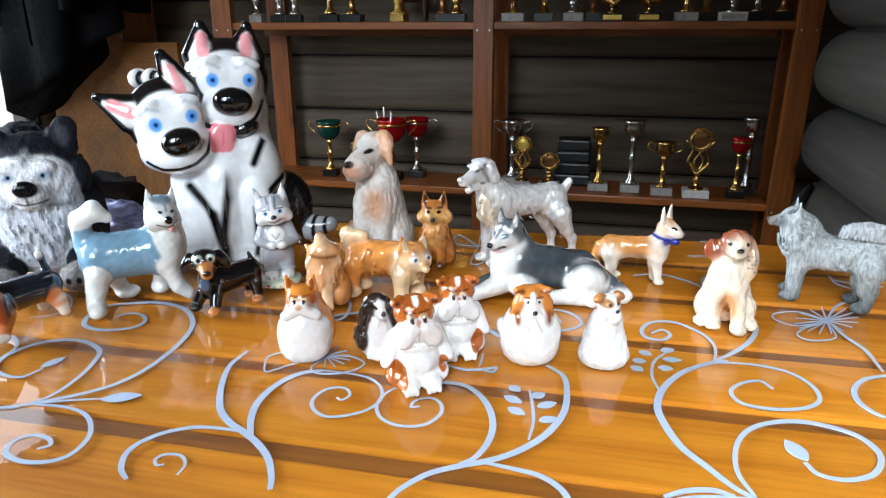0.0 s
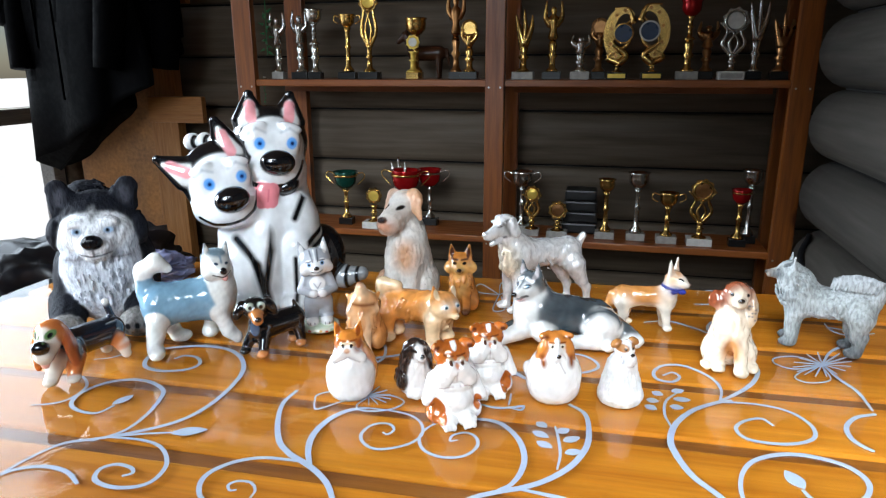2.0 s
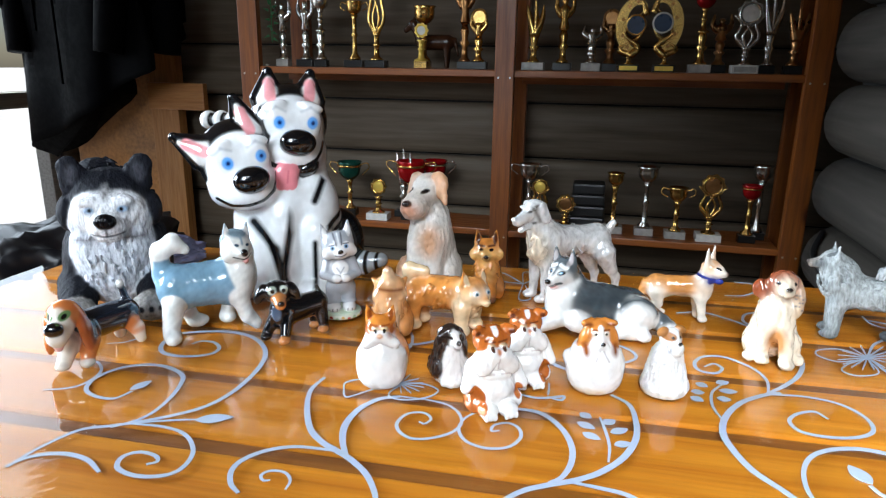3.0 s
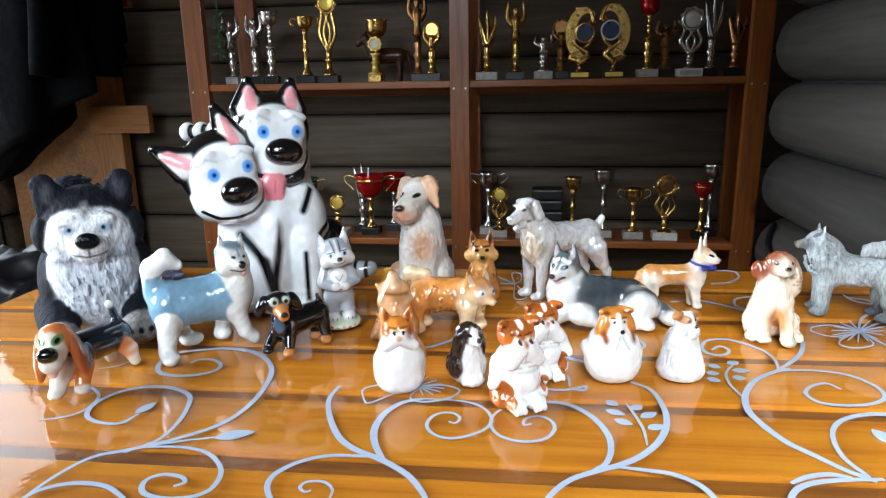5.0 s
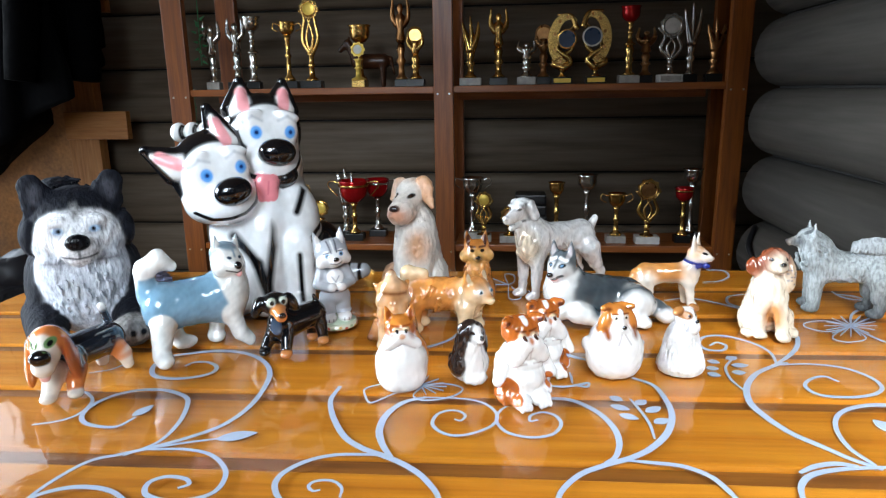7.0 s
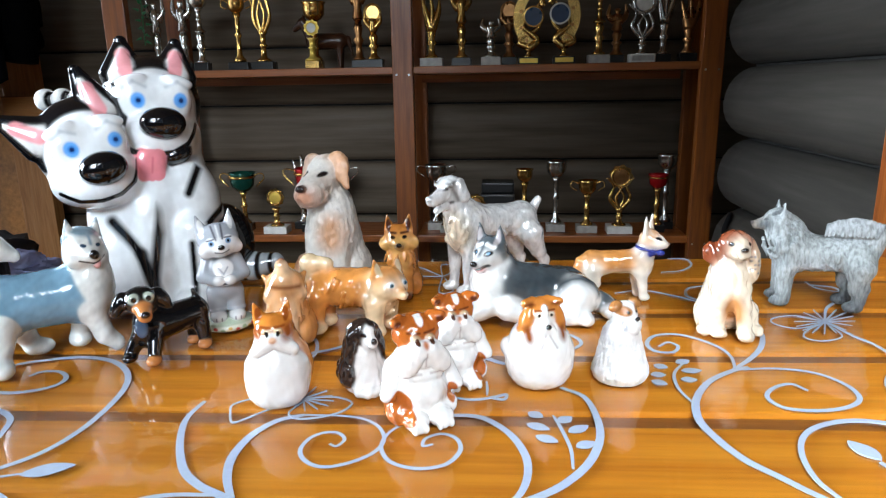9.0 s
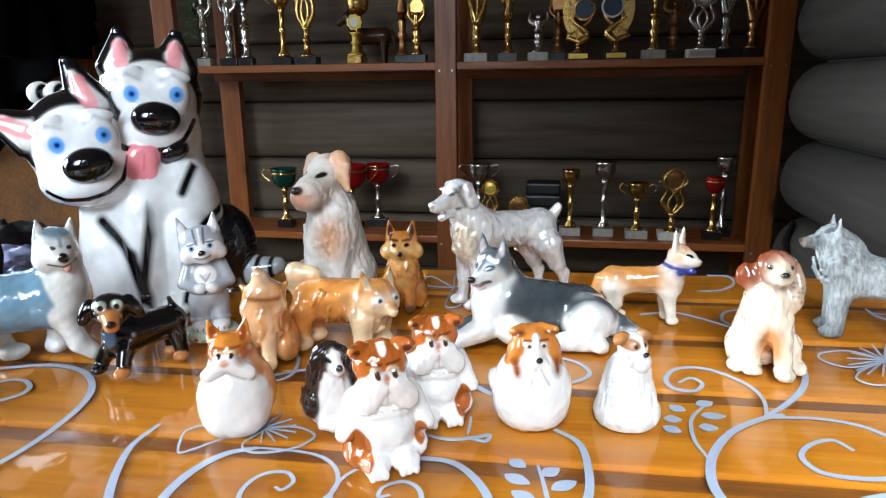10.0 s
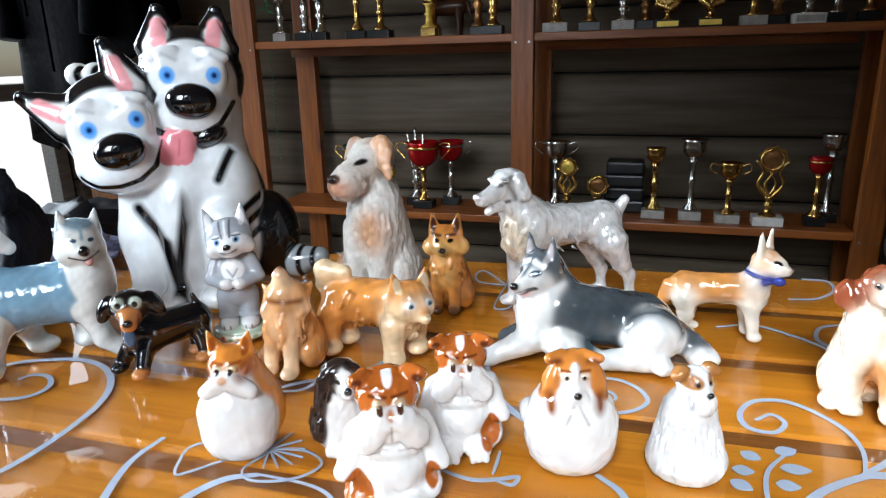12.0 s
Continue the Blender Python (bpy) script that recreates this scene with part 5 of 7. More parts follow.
def bulldog(both):
    """A pear-shaped white bulldog with chest folds, stub arms and heavy jowls under a brown mask."""
    c = Clay(0.1)
    R, DR = rgb(0.40, 0.10, 0.015, 1), rgb(0.10, 0.02, 0.005, 1)
    EDGE = rgb(0.45, 0.40, 0.37, 1)
    c.e((0, 0.3, 2.4), (3.0, 2.8, 3.0), WHITE, 0.8)
    c.e((0, 0.3, 1.0), (2.8, 2.6, 1.5), WHITE, 0.8)
    c.e((0, 0.2, 5.0), (2.4, 2.1, 2.0), WHITE, 0.9)
    c.e((0, -1.3, 2.9), (2.0, 1.6, 1.7), WHITE, 0.3)
    c.e((0, -1.15, 4.5), (2.0, 1.3, 0.75), WHITE, 0.2)
    c.e((0, -1.05, 5.6), (1.8, 1.1, 0.6), WHITE, 0.2)
    for s in (-1, 1):
        c.c((s * 2.1, 0, 5.2), (s * 3.1, -1.0, 3.0), 0.95, 0.72, WHITE, 0.2)
        c.e((s * 1.15, -2.4, 0.85), (1.15, 1.3, 0.95), WHITE, 0.2)
        for i in (-1, 0, 1):
            c.e((s * 1.15 + i * 0.5, -3.4, 0.55), (0.32, 0.4, 0.5), WHITE, 0.12)
        c.e((s * 2.1, -0.6, 1.1), (1.2, 1.6, 1.2), WHITE, 0.35)
    if both:
        c.spot((-2.35, -1.0, 2.0), (1.0, 1.8, 1.4), R, 0.06)
        c.spot((-2.9, 0.2, 1.2), (0.9, 2.2, 1.4), R, 0.06)
        c.spot((2.6, -0.9, 2.4), (0.55, 1.8, 0.9), R, 0.06)
    else:
        c.spot((2.2, -1.0, 2.1), (0.85, 1.8, 1.2), R, 0.06)
    c.spot((0, 2.6, 3.4), (2.6, 1.6, 2.6), R, 0.1)
    c.at(0, -0.2, 7.3, 0, 0, 0, 1.1)
    c.e((0, 0.3, 0.5), (1.95, 1.7, 1.55), R, 0.4)
    c.e((0, -0.7, -0.9), (1.8, 1.3, 1.2), WHITE, 0.3)
    c.spot((0, -1.4, 1.9), (0.3, 1.2, 0.5), WHITE, 0.06)
    for s in (-1, 1):
        c.c((s * 0.5, -1.55, -0.35), (s * 1.35, -1.3, -1.55), 0.85, 0.95, WHITE, 0.12)
        c.c((s * 1.3, 0.2, 1.6), (s * 1.95, -0.4, 1.75), 0.62, 0.42, R, 0.15)
        c.spot((s * 1.75, -0.7, 1.7), (0.3, 0.5, 0.24), DR, 0.08)
        c.e((s * 0.6, -1.35, 0.5), (0.4, 0.34, 0.34), rgb(0.50, 0.34, 0.20, 1), 0.06)
        c.spot((s * 0.58, -1.75, 0.45), (0.2, 0.4, 0.24), rgb(0.06, 0.02, 0.01, 1), 0.03)
        c.line((s * 0.2, -1.75, 0.95), (s * 1.1, -1.4, 1.0), 0.08, DR, 0.08)
        c.line((s * 0.4, -2.4, -2.2), (s * 1.9, -1.8, -2.3), 0.07, EDGE, 0.08)
    c.e((0, -1.85, 0.0), (0.5, 0.4, 0.36), R, 0.1)
    c.line((0, -2.3, -0.4), (0, -2.3, -1.6), 0.07, EDGE, 0.05)
    c.at()
    return c


def cavalier():
    c = Clay(0.12)
    D = rgb(0.025, 0.015, 0.012, 1)
    c.e((0, 0.2, 2.0), (2.5, 2.3, 2.4), WHITE, 0.8)
    c.e((0, -0.1, 3.8), (1.7, 1.6, 2.2), WHITE, 0.8)
    c.e((-1.7, -0.3, 2.4), (1.0, 1.7, 1.6), D, 0.2)
    c.e((1.7, 0.9, 2.4), (0.9, 1.5, 1.5), D, 0.2)
    c.e((0, -1.9, 0.7), (1.6, 0.9, 0.75), WHITE, 0.5)
    for i in (-2, -1, 0, 1, 2):
        c.c((i * 0.4, -1.55 + 0.08 * abs(i), 4.4), (i * 0.5, -2.0 + 0.1 * abs(i), 1.2), 0.24, 0.3, WHITE, 0.15)
    c.at(0.1, -0.3, 6.2, 0, 0, 12)
    c.e((0, 0.1, 0.1), (1.55, 1.5, 1.45), D, 0.4)
    c.e((0, -0.9, -0.2), (0.6, 1.0, 1.3), WHITE, 0.25)
    c.c((0, -1.2, -0.3), (0, -1.9, -0.45), 0.65, 0.55, WHITE, 0.3)
    c.e((0, -2.4, -0.15), (0.3, 0.2, 0.24), BLACK, 0.04)
    for s in (-1, 1):
        c.e((s * 1.5, 0.0, -1.5), (0.72, 1.0, 2.3), D, 0.25, (0, -s * 7, 0))
        c.spot((s * 0.6, -1.35, 0.3), 0.22, BLACK, 0.04)
    c.at()
    return c


def ball_collie():
    """A ball with a flat foot, a brown collie head with hanging ears and a white ruff."""
    c = Clay(0.1)
    O, DO = rgb(0.50, 0.17, 0.03, 1), rgb(0.20, 0.05, 0.01, 1)
    c.e((0, 0, 3.1), (3.4, 3.25, 3.3), WHITE, 0.5)
    c.e((0, 0, 1.3), (2.95, 2.85, 1.9), WHITE, 1.2)
    c.c((0, 0, 5.0), (0.1, 0, 6.6), 2.3, 1.6, WHITE, 1.0)
    c.e((0.1, 0.1, 7.2), (1.75, 1.6, 1.45), O, 0.4)
    c.e((0.1, -1.3, 7.1), (0.32, 0.7, 1.2), WHITE, 0.2)
    c.c((0.1, -1.4, 6.7), (0.12, -2.2, 6.4), 0.62, 0.42, WHITE, 0.3)
    c.e((0.12, -2.6, 6.5), (0.3, 0.2, 0.24), BLACK, 0.03)
    for s in (-1, 1):
        c.e((0.1 + s * 1.55, -0.5, 6.5), (0.72, 0.95, 1.7), O, 0.18, (0, -s * 14, 0))
        c.spot((0.1 + s * 1.7, -1.3, 5.6), (0.4, 0.8, 0.7), DO, 0.3)
        c.c((0.1 + s * 0.8, 0.1, 8.2), (0.1 + s * 1.75, -0.5, 8.3), 0.55, 0.36, O, 0.2)
        c.spot((0.1 + s * 1.3, -0.8, 8.2), (0.5, 0.6, 0.2), DO, 0.15)
        c.c((0.1 + s * 0.3, -1.9, 6.0), (0.1 + s * 1.15, -2.0, 4.6), 0.55, 0.35, WHITE, 0.22)
        c.line((0.1 + s * 0.2, -2.6, 5.6), (0.1 + s * 0.75, -2.6, 4.5), 0.08, rgb(0.42, 0.38, 0.36, 1), 0.08)
        c.e((0.1 + s * 0.6, -1.35, 7.35), (0.34, 0.3, 0.26), rgb(0.70, 0.60, 0.48, 1), 0.05)
        c.spot((0.1 + s * 0.6, -1.6, 7.32), (0.16, 0.4, 0.17), BLACK, 0.03)
        c.line((0.1 + s * 0.3, -1.5, 7.75), (0.1 + s * 1.0, -1.4, 7.7), 0.09, DO, 0.05)
    c.e((-3.1, 0.8, 3.6), (0.6, 0.9, 0.9), WHITE, 0.4)
    return c


def dome_dog():
    """A bell of shaggy white hair with a small head, brown ears and a round white beard."""
    c = Clay(0.1)
    O = rgb(0.34, 0.14, 0.04, 1)
    W = rgb(0.76, 0.76, 0.75, 0.25)
    c.c((0, 0, 1.0), (0, 0, 4.6), 2.75, 1.85, W, 0.6)
    c.e((0, 0, 1.0), (2.8, 2.7, 1.6), W, 0.6)
    c.e((0.1, -0.1, 4.9), (1.6, 1.5, 1.6), W, 0.8)
    for row in range(6):
        for i in range(22):
            a = 2 * math.pi * (i + 0.5 * (row % 2) + 0.3 * math.sin(i * 2.7 + row)) / 22
            z = 1.1 + 0.72 * row + 0.15 * math.sin(i * 1.9 + row)
            r = 2.78 - 0.19 * row
            x, y = math.sin(a), -math.cos(a)
            c.c((r * x * 0.97, r * y * 0.97, z + 0.6), ((r + 0.05) * x, (r + 0.05) * y, z - 0.4), 0.09, 0.16, W, 0.12)
    c.at(0.3, -0.3, 6.9, 0, 0, 30)
    c.e((0, 0.1, 0.2), (1.3, 1.35, 1.3), WHITE, 0.5)
    c.e((0, -1.15, -0.75), (0.95, 0.85, 1.0), WHITE, 0.22)
    c.e((0, -1.85, 0.15), (0.28, 0.22, 0.22), BLACK, 0.04)
    c.spot((-0.8, -0.9, 0.75), (0.75, 0.8, 0.5), O, 0.1)
    c.spot((0.8, -0.9, 0.85), (0.5, 0.8, 0.4), O, 0.1)
    for s in (-1, 1):
        c.e((s * 1.25, 0.1, 1.15), (0.75, 0.6, 0.5), O, 0.2, (0, s * 30, 0))
        c.spot((s * 0.5, -1.25, 0.65), 0.17, BLACK, 0.04)
    c.line((-0.9, -1.9, -0.3), (-0.95, -1.8, -1.2), 0.07, rgb(0.4, 0.4, 0.42, 1), 0.06)
    c.line((0.9, -1.9, -0.3), (0.95, -1.8, -1.2), 0.07, rgb(0.4, 0.4, 0.42, 1), 0.06)
    c.at()
    return c


def spaniel():
    """A seated cocker with brown ears, nose raised."""
    c = Clay(0.13)
    c.soft = 2
    W, R, T = rgb(0.68, 0.58, 0.45, 0.9), rgb(0.22, 0.050, 0.018, 0.9), rgb(0.46, 0.20, 0.07, 0.9)
    c.c((0, 1.4, 2.6), (0, -0.2, 7.0), 2.9, 2.2, W, 1.0)
    c.e((0, -1.4, 5.2), (1.9, 1.5, 2.6), W, 0.8)
    c.spot((0, -2.6, 3.2), (1.1, 1.5, 1.7), T, 0.5)
    for s in (-1, 1):
        c.e((s * 2.1, 0.4, 1.8), (1.4, 2.3, 2.0), W, 0.6)
        c.e((s * 2.8, -1.7, 0.6), (0.85, 1.2, 0.65), W, 0.4)
    c.c((-1.2, -1.6, 5.2), (-1.4, -2.0, 0.9), 0.95, 0.75, W, 0.4)
    c.c((0.9, -1.8, 5.2), (1.3, -3.0, 0.9), 1.05, 0.8, W, 0.4)
    c.e((1.3, -3.4, 0.6), (0.95, 1.1, 0.65), W, 0.3)
    c.e((-1.4, -2.5, 0.6), (0.9, 1.1, 0.65), W, 0.3)
    c.at(0.4, -0.5, 9.9, -14, 0, 2)
    c.e((0, 0.2, 0.3), (1.9, 1.9, 1.8), R, 0.5)
    c.e((0, -1.1, -0.1), (0.95, 1.3, 1.2), W, 0.4)
    c.c((0, -1.3, -0.3), (0, -2.4, -0.6), 0.95, 0.75, W, 0.4)
    c.e((0, -3.05, -0.3), (0.42, 0.28, 0.32), BLACK, 0.04)
    for s in (-1, 1):
        c.spot((s * 0.95, -1.6, 0.4), 0.24, BLACK, 0.04)
    c.e((-2.2, 0.4, -0.6), (1.5, 0.7, 1.3), R, 0.4, (0, 35, 0))
    c.e((1.75, -0.1, -1.6), (0.7, 1.1, 2.3), rgb(0.50, 0.36, 0.24, 0.9), 0.3)
    for i in range(9):
        c.spot((1.3 + 0.35 * (i % 3), -1.4, -1.0 - 0.45 * (i // 2)), (0.14, 0.6, 0.12), rgb(0.16, 0.15, 0.15, 1), 0.06)
    c.at()
    return c


def akita():
    """A grey matte akita that stands facing along -x, tail over the back."""
    c = Clay(0.16)
    c.soft = 3
    G, D, B = rgb(0.31, 0.335, 0.335, 0), rgb(0.11, 0.12, 0.125, 0), rgb(0.27, 0.22, 0.17, 0)
    c.c((-3.4, 0, 8.0), (4.6, 0, 7.9), 2.8, 2.4, G, 1.2)
    c.e((-4.2, 0, 8.0), (2.6, 2.9, 3.4), G, 1.2)
    c.c((-4.2, 0, 9.4), (-6.0, -0.4, 12.0), 2.8, 2.2, G, 1.2)
    c.e((5.4, 0, 7.4), (2.4, 2.6, 3.0), G, 1.2)
    c.spot((-1.0, -2.6, 5.9), (3.6, 1.5, 0.8), rgb(0.44, 0.46, 0.47, 0), 0.6)
    locks(c, (-4.9, -0.2, 9.6), (3.0, 3.0, 3.6), 90, 1.5, 0.3, G, 11, (0.5, 0, -1), 0.15, (-1, 0.3))
    locks(c, (1.6, 0.0, 7.8), (5.4, 2.6, 2.6), 70, 1.2, 0.2, G, 12, (0.5, 0, -1), 0.05, (-1, 0.1))
    for x, y, tx in ((-4.6, -1.6, -4.6), (-5.0, 1.8, -5.2)):
        c.c((x, y, 6.0), (tx, y, 1.2), 1.5, 1.05, G, 0.7)
        c.e((tx - 0.5, y, 0.75), (1.5, 1.1, 0.8), D, 0.4)
    for x, y in ((5.6, -1.8), (4.4, 2.0)):
        c.c((x, y, 6.4), (x - 0.4, y, 3.4), 2.0, 1.1, G, 0.8)
        c.c((x + 0.5, y, 3.6), (x - 0.1, y, 1.0), 1.0, 0.9, D, 0.6)
        c.e((x - 0.7, y, 0.75), (1.4, 1.05, 0.8), D, 0.4)
    c.c((7.0, 0, 9.0), (7.6, 0, 10.8), 1.3, 1.4, G, 0.8)
    c.e((4.4, -0.1, 11.7), (3.9, 1.5, 1.45), G, 0.6)
    for i in range(13):
        u = i / 12
        top = 12.0 + 1.2 * math.sin(math.pi * (0.12 + 0.8 * u))
        c.c((7.9 - 7.0 * u, -0.7, top), (7.0 - 6.6 * u, -1.5, 10.9), 0.34, 0.2, rgb(0.42, 0.44, 0.45, 0) if i % 2 else rgb(0.15, 0.16, 0.17, 0), 0.15)
    c.at(-6.4, -0.4, 12.6, 0, 0, -74)
    c.e((0, 0.2, 0), (1.9, 1.9, 1.7), G, 0.6)
    c.c((0, -1.2, -0.5), (0, -2.9, -0.6), 1.0, 0.7, B, 0.5)
    c.e((0, -3.5, -0.35), (0.45, 0.3, 0.35), rgb(0.06, 0.05, 0.05, 0.2), 0.05)
    c.line((-0.9, -1.9, -1.0), (0, -3.4, -1.05), 0.12, rgb(0.05, 0.05, 0.05, 0), 0.1)
    for s in (-1, 1):
        prick_ear(c, s, (1.2, 0.5, 1.0), (1.5, 0.6, 2.7), 0.8, rgb(0.46, 0.49, 0.50, 0), D)
        c.e((s * 1.6, 0.4, -0.9), (1.1, 1.3, 1.4), G, 0.6)
        c.spot((s * 0.8, -1.6, 0.3), (0.3, 0.5, 0.2), BLACK, 0.1)
        c.spot((s * 1.1, -1.2, -0.4), (0.7, 0.8, 0.8), D, 0.5)
    c.at()
    return c


def small_corgi():
    """A fawn and white sheepdog pup with a blue bow, facing along +x."""
    c = Clay(0.12)
    c.soft = 2
    W, T = rgb(0.76, 0.70, 0.60, 0.9), rgb(0.58, 0.24, 0.06, 0.9)
    c.c((-3.4, 0.2, 5.0), (2.6, 0, 5.2), 1.55, 1.6, T, 0.8)
    c.e((2.8, -0.2, 4.7), (1.5, 1.6, 2.0), W, 0.7)
    c.e((-3.0, 0.1, 4.4), (1.5, 1.5, 1.3), W, 0.8)
    c.e((-3.6, 0.2, 4.8), (1.5, 1.6, 1.7), T, 0.7)
    c.spot((0.4, -1.2, 3.6), (3.0, 1.0, 0.5), W, 0.6)
    for x, y in ((2.7, -0.9), (2.2, 0.9)):
        c.c((x, y, 4.0), (x + 0.4, y, 0.8), 0.85, 0.55, W, 0.5)
        c.e((x + 0.6, y - 0.1, 0.45), (0.75, 0.62, 0.5), W, 0.3)
    for x, y in ((-3.6, -0.9), (-3.2, 1.2)):
        c.c((x, y, 4.2), (x + 0.4, y, 2.4), 1.2, 0.75, W if y < 0 else T, 0.5)
        c.c((x + 0.1, y, 2.4), (x + 0.2, y, 0.8), 0.65, 0.5, W, 0.4)
        c.e((x + 0.6, y, 0.45), (0.75, 0.6, 0.48), W, 0.3)
    c.c((-5.0, 0.2, 5.0), (-6.0, -0.2, 2.6), 0.85, 0.4, T, 0.5)
    c.c((3.0, -0.2, 5.8), (3.6, -0.3, 7.6), 1.4, 1.2, W, 0.7)
    c.at(3.9, -0.4, 8.2, 0, 0, 58)
    c.e((0, 0.1, 0.1), (1.35, 1.35, 1.25), T, 0.4)
    c.e((0, -0.7, -0.3), (1.0, 1.2, 1.0), W, 0.4)
    c.c((0, -1.1, -0.3), (0, -1.9, -0.5), 0.78, 0.55, W, 0.4)
    c.e((0, -2.42, -0.35), (0.28, 0.2, 0.24), rgb(0.25, 0.15, 0.12, 1), 0.04)
    for s in (-1, 1):
        prick_ear(c, s, (0.75, 0.3, 0.9), (1.05, 0.25, 3.2), 0.66, W, rgb(0.70, 0.50, 0.36, 1))
        c.spot((s * 0.66, -1.25, 0.3), 0.24, BLACK, 0.05)
    c.at()
    BL = rgb(0.012, 0.025, 0.20, 1)
    c.e((3.5, -0.35, 6.95), (1.6, 1.6, 0.3), BL, 0.1, (0, 14, 0))
    for s in (-1, 1):
        c.e((4.4 + s * 0.55, -1.5, 6.55), (0.6, 0.28, 0.42), BL, 0.1)
    return c


def lying_husky():
    """A grey and white husky lying with its head up, tongue out, facing along -x."""
    c = Clay(0.15)
    c.soft = 0.8
    G, W = rgb(0.075, 0.09, 0.10, 1), rgb(0.74, 0.74, 0.72, 1)
    c.c((-2.5, 0.2, 4.6), (5.5, 1.6, 3.2), 3.0, 2.8, G, 1.2)
    c.e((-4.0, 0, 4.6), (2.9, 2.8, 3.8), W, 1.0)
    c.c((-3.8, 0.2, 5.6), (-4.3, 0, 8.2), 2.4, 1.9, W, 1.0)
    c.c((-2.6, 0.9, 5.6), (-3.7, 0.9, 8.6), 2.1, 1.7, G, 0.8)
    c.e((6.0, -0.8, 3.0), (3.0, 2.4, 2.7), W, 0.8)
    c.spot((6.6, 1.2, 4.4), (3.2, 2.6, 1.5), G, 0.4)
    c.spot((1.2, -2.6, 5.2), (3.4, 2.6, 1.1), rgb(0.045, 0.058, 0.068, 1), 0.8)
    c.spot((0.4, -3.2, 3.4), (1.0, 1.6, 1.6), rgb(0.05, 0.075, 0.09, 1), 0.5)
    # front legs stretched, hind leg folded
    c.c((-4.5, -1.6, 2.6), (-8.6, -2.6, 0.9), 1.5, 0.95, W, 0.8)
    c.e((-9.4, -2.9, 0.75), (1.5, 1.1, 0.8), W, 0.4)
    c.c((-4.2, 1.6, 2.2), (-7.8, 1.4, 1.0), 1.4, 1.0, G, 0.7)
    c.c((-2.4, -2.6, 2.4), (1.2, -3.2, 1.1), 1.6, 1.0, W, 0.7)
    c.c((2.4, -2.8, 1.0), (5.6, -2.6, 1.1), 1.0, 1.2, W, 0.5)
    c.c((6.0, -1.6, 1.3), (6.8, -2.8, 0.9), 1.2, 0.95, W, 0.5)
    c.e((6.9, -3.2, 0.75), (1.0, 1.2, 0.8), W, 0.3)
    c.c((8.2, 1.0, 2.2), (10.4, -0.8, 1.3), 1.6, 1.3, G, 0.7)
    c.e((10.6, -1.6, 1.1), (1.5, 1.3, 1.1), W, 0.4)
    c.at(-4.3, -0.4, 8.9, 4, 0, -36, 1.05)
    c.e((0, 0.2, 0.1), (1.95, 1.9, 1.8), G, 0.4)
    c.e((0, -0.7, -0.4), (1.75, 1.5, 1.4), W, 0.35)
    c.c((0, -1.5, -0.3), (0, -3.1, -0.6), 0.95, 0.62, W, 0.4)
    c.e((0, -3.75, -0.3), (0.42, 0.3, 0.32), BLACK, 0.04)
    c.c((0, -1.3, -1.0), (0, -2.5, -1.5), 0.7, 0.42, W, 0.2)
    c.e((0, -2.6, -1.25), (0.45, 0.9, 0.25), rgb(0.72, 0.10, 0.08, 1), 0.05, (-20, 0, 0))
    c.line((-0.85, -2.3, -0.95), (-0.3, -3.4, -1.1), 0.2, BLACK)
    c.line((0.85, -2.3, -0.95), (0.3, -3.4, -1.1), 0.2, BLACK)
    c.line((0, -1.5, 1.7), (0, -1.8, 0.4), 0.22, G, 0.2)
    for s in (-1, 1):
        prick_ear(c, s, (1.15, 0.3, 1.2), (1.35, 0.2, 3.3), 0.72, G, rgb(0.30, 0.27, 0.27, 1))
        c.spot((s * 0.85, -1.75, 0.4), (0.42, 0.4, 0.26), BLACK, 0.06)
        c.spot((s * 0.83, -1.8, 0.4), (0.16, 0.3, 0.14), rgb(0.12, 0.28, 0.45, 1), 0.03)
        c.line((s * 0.3, -1.8, 1.3), (s * 1.2, -1.2, 0.9), 0.16, W, 0.1)
    c.at()
    return c


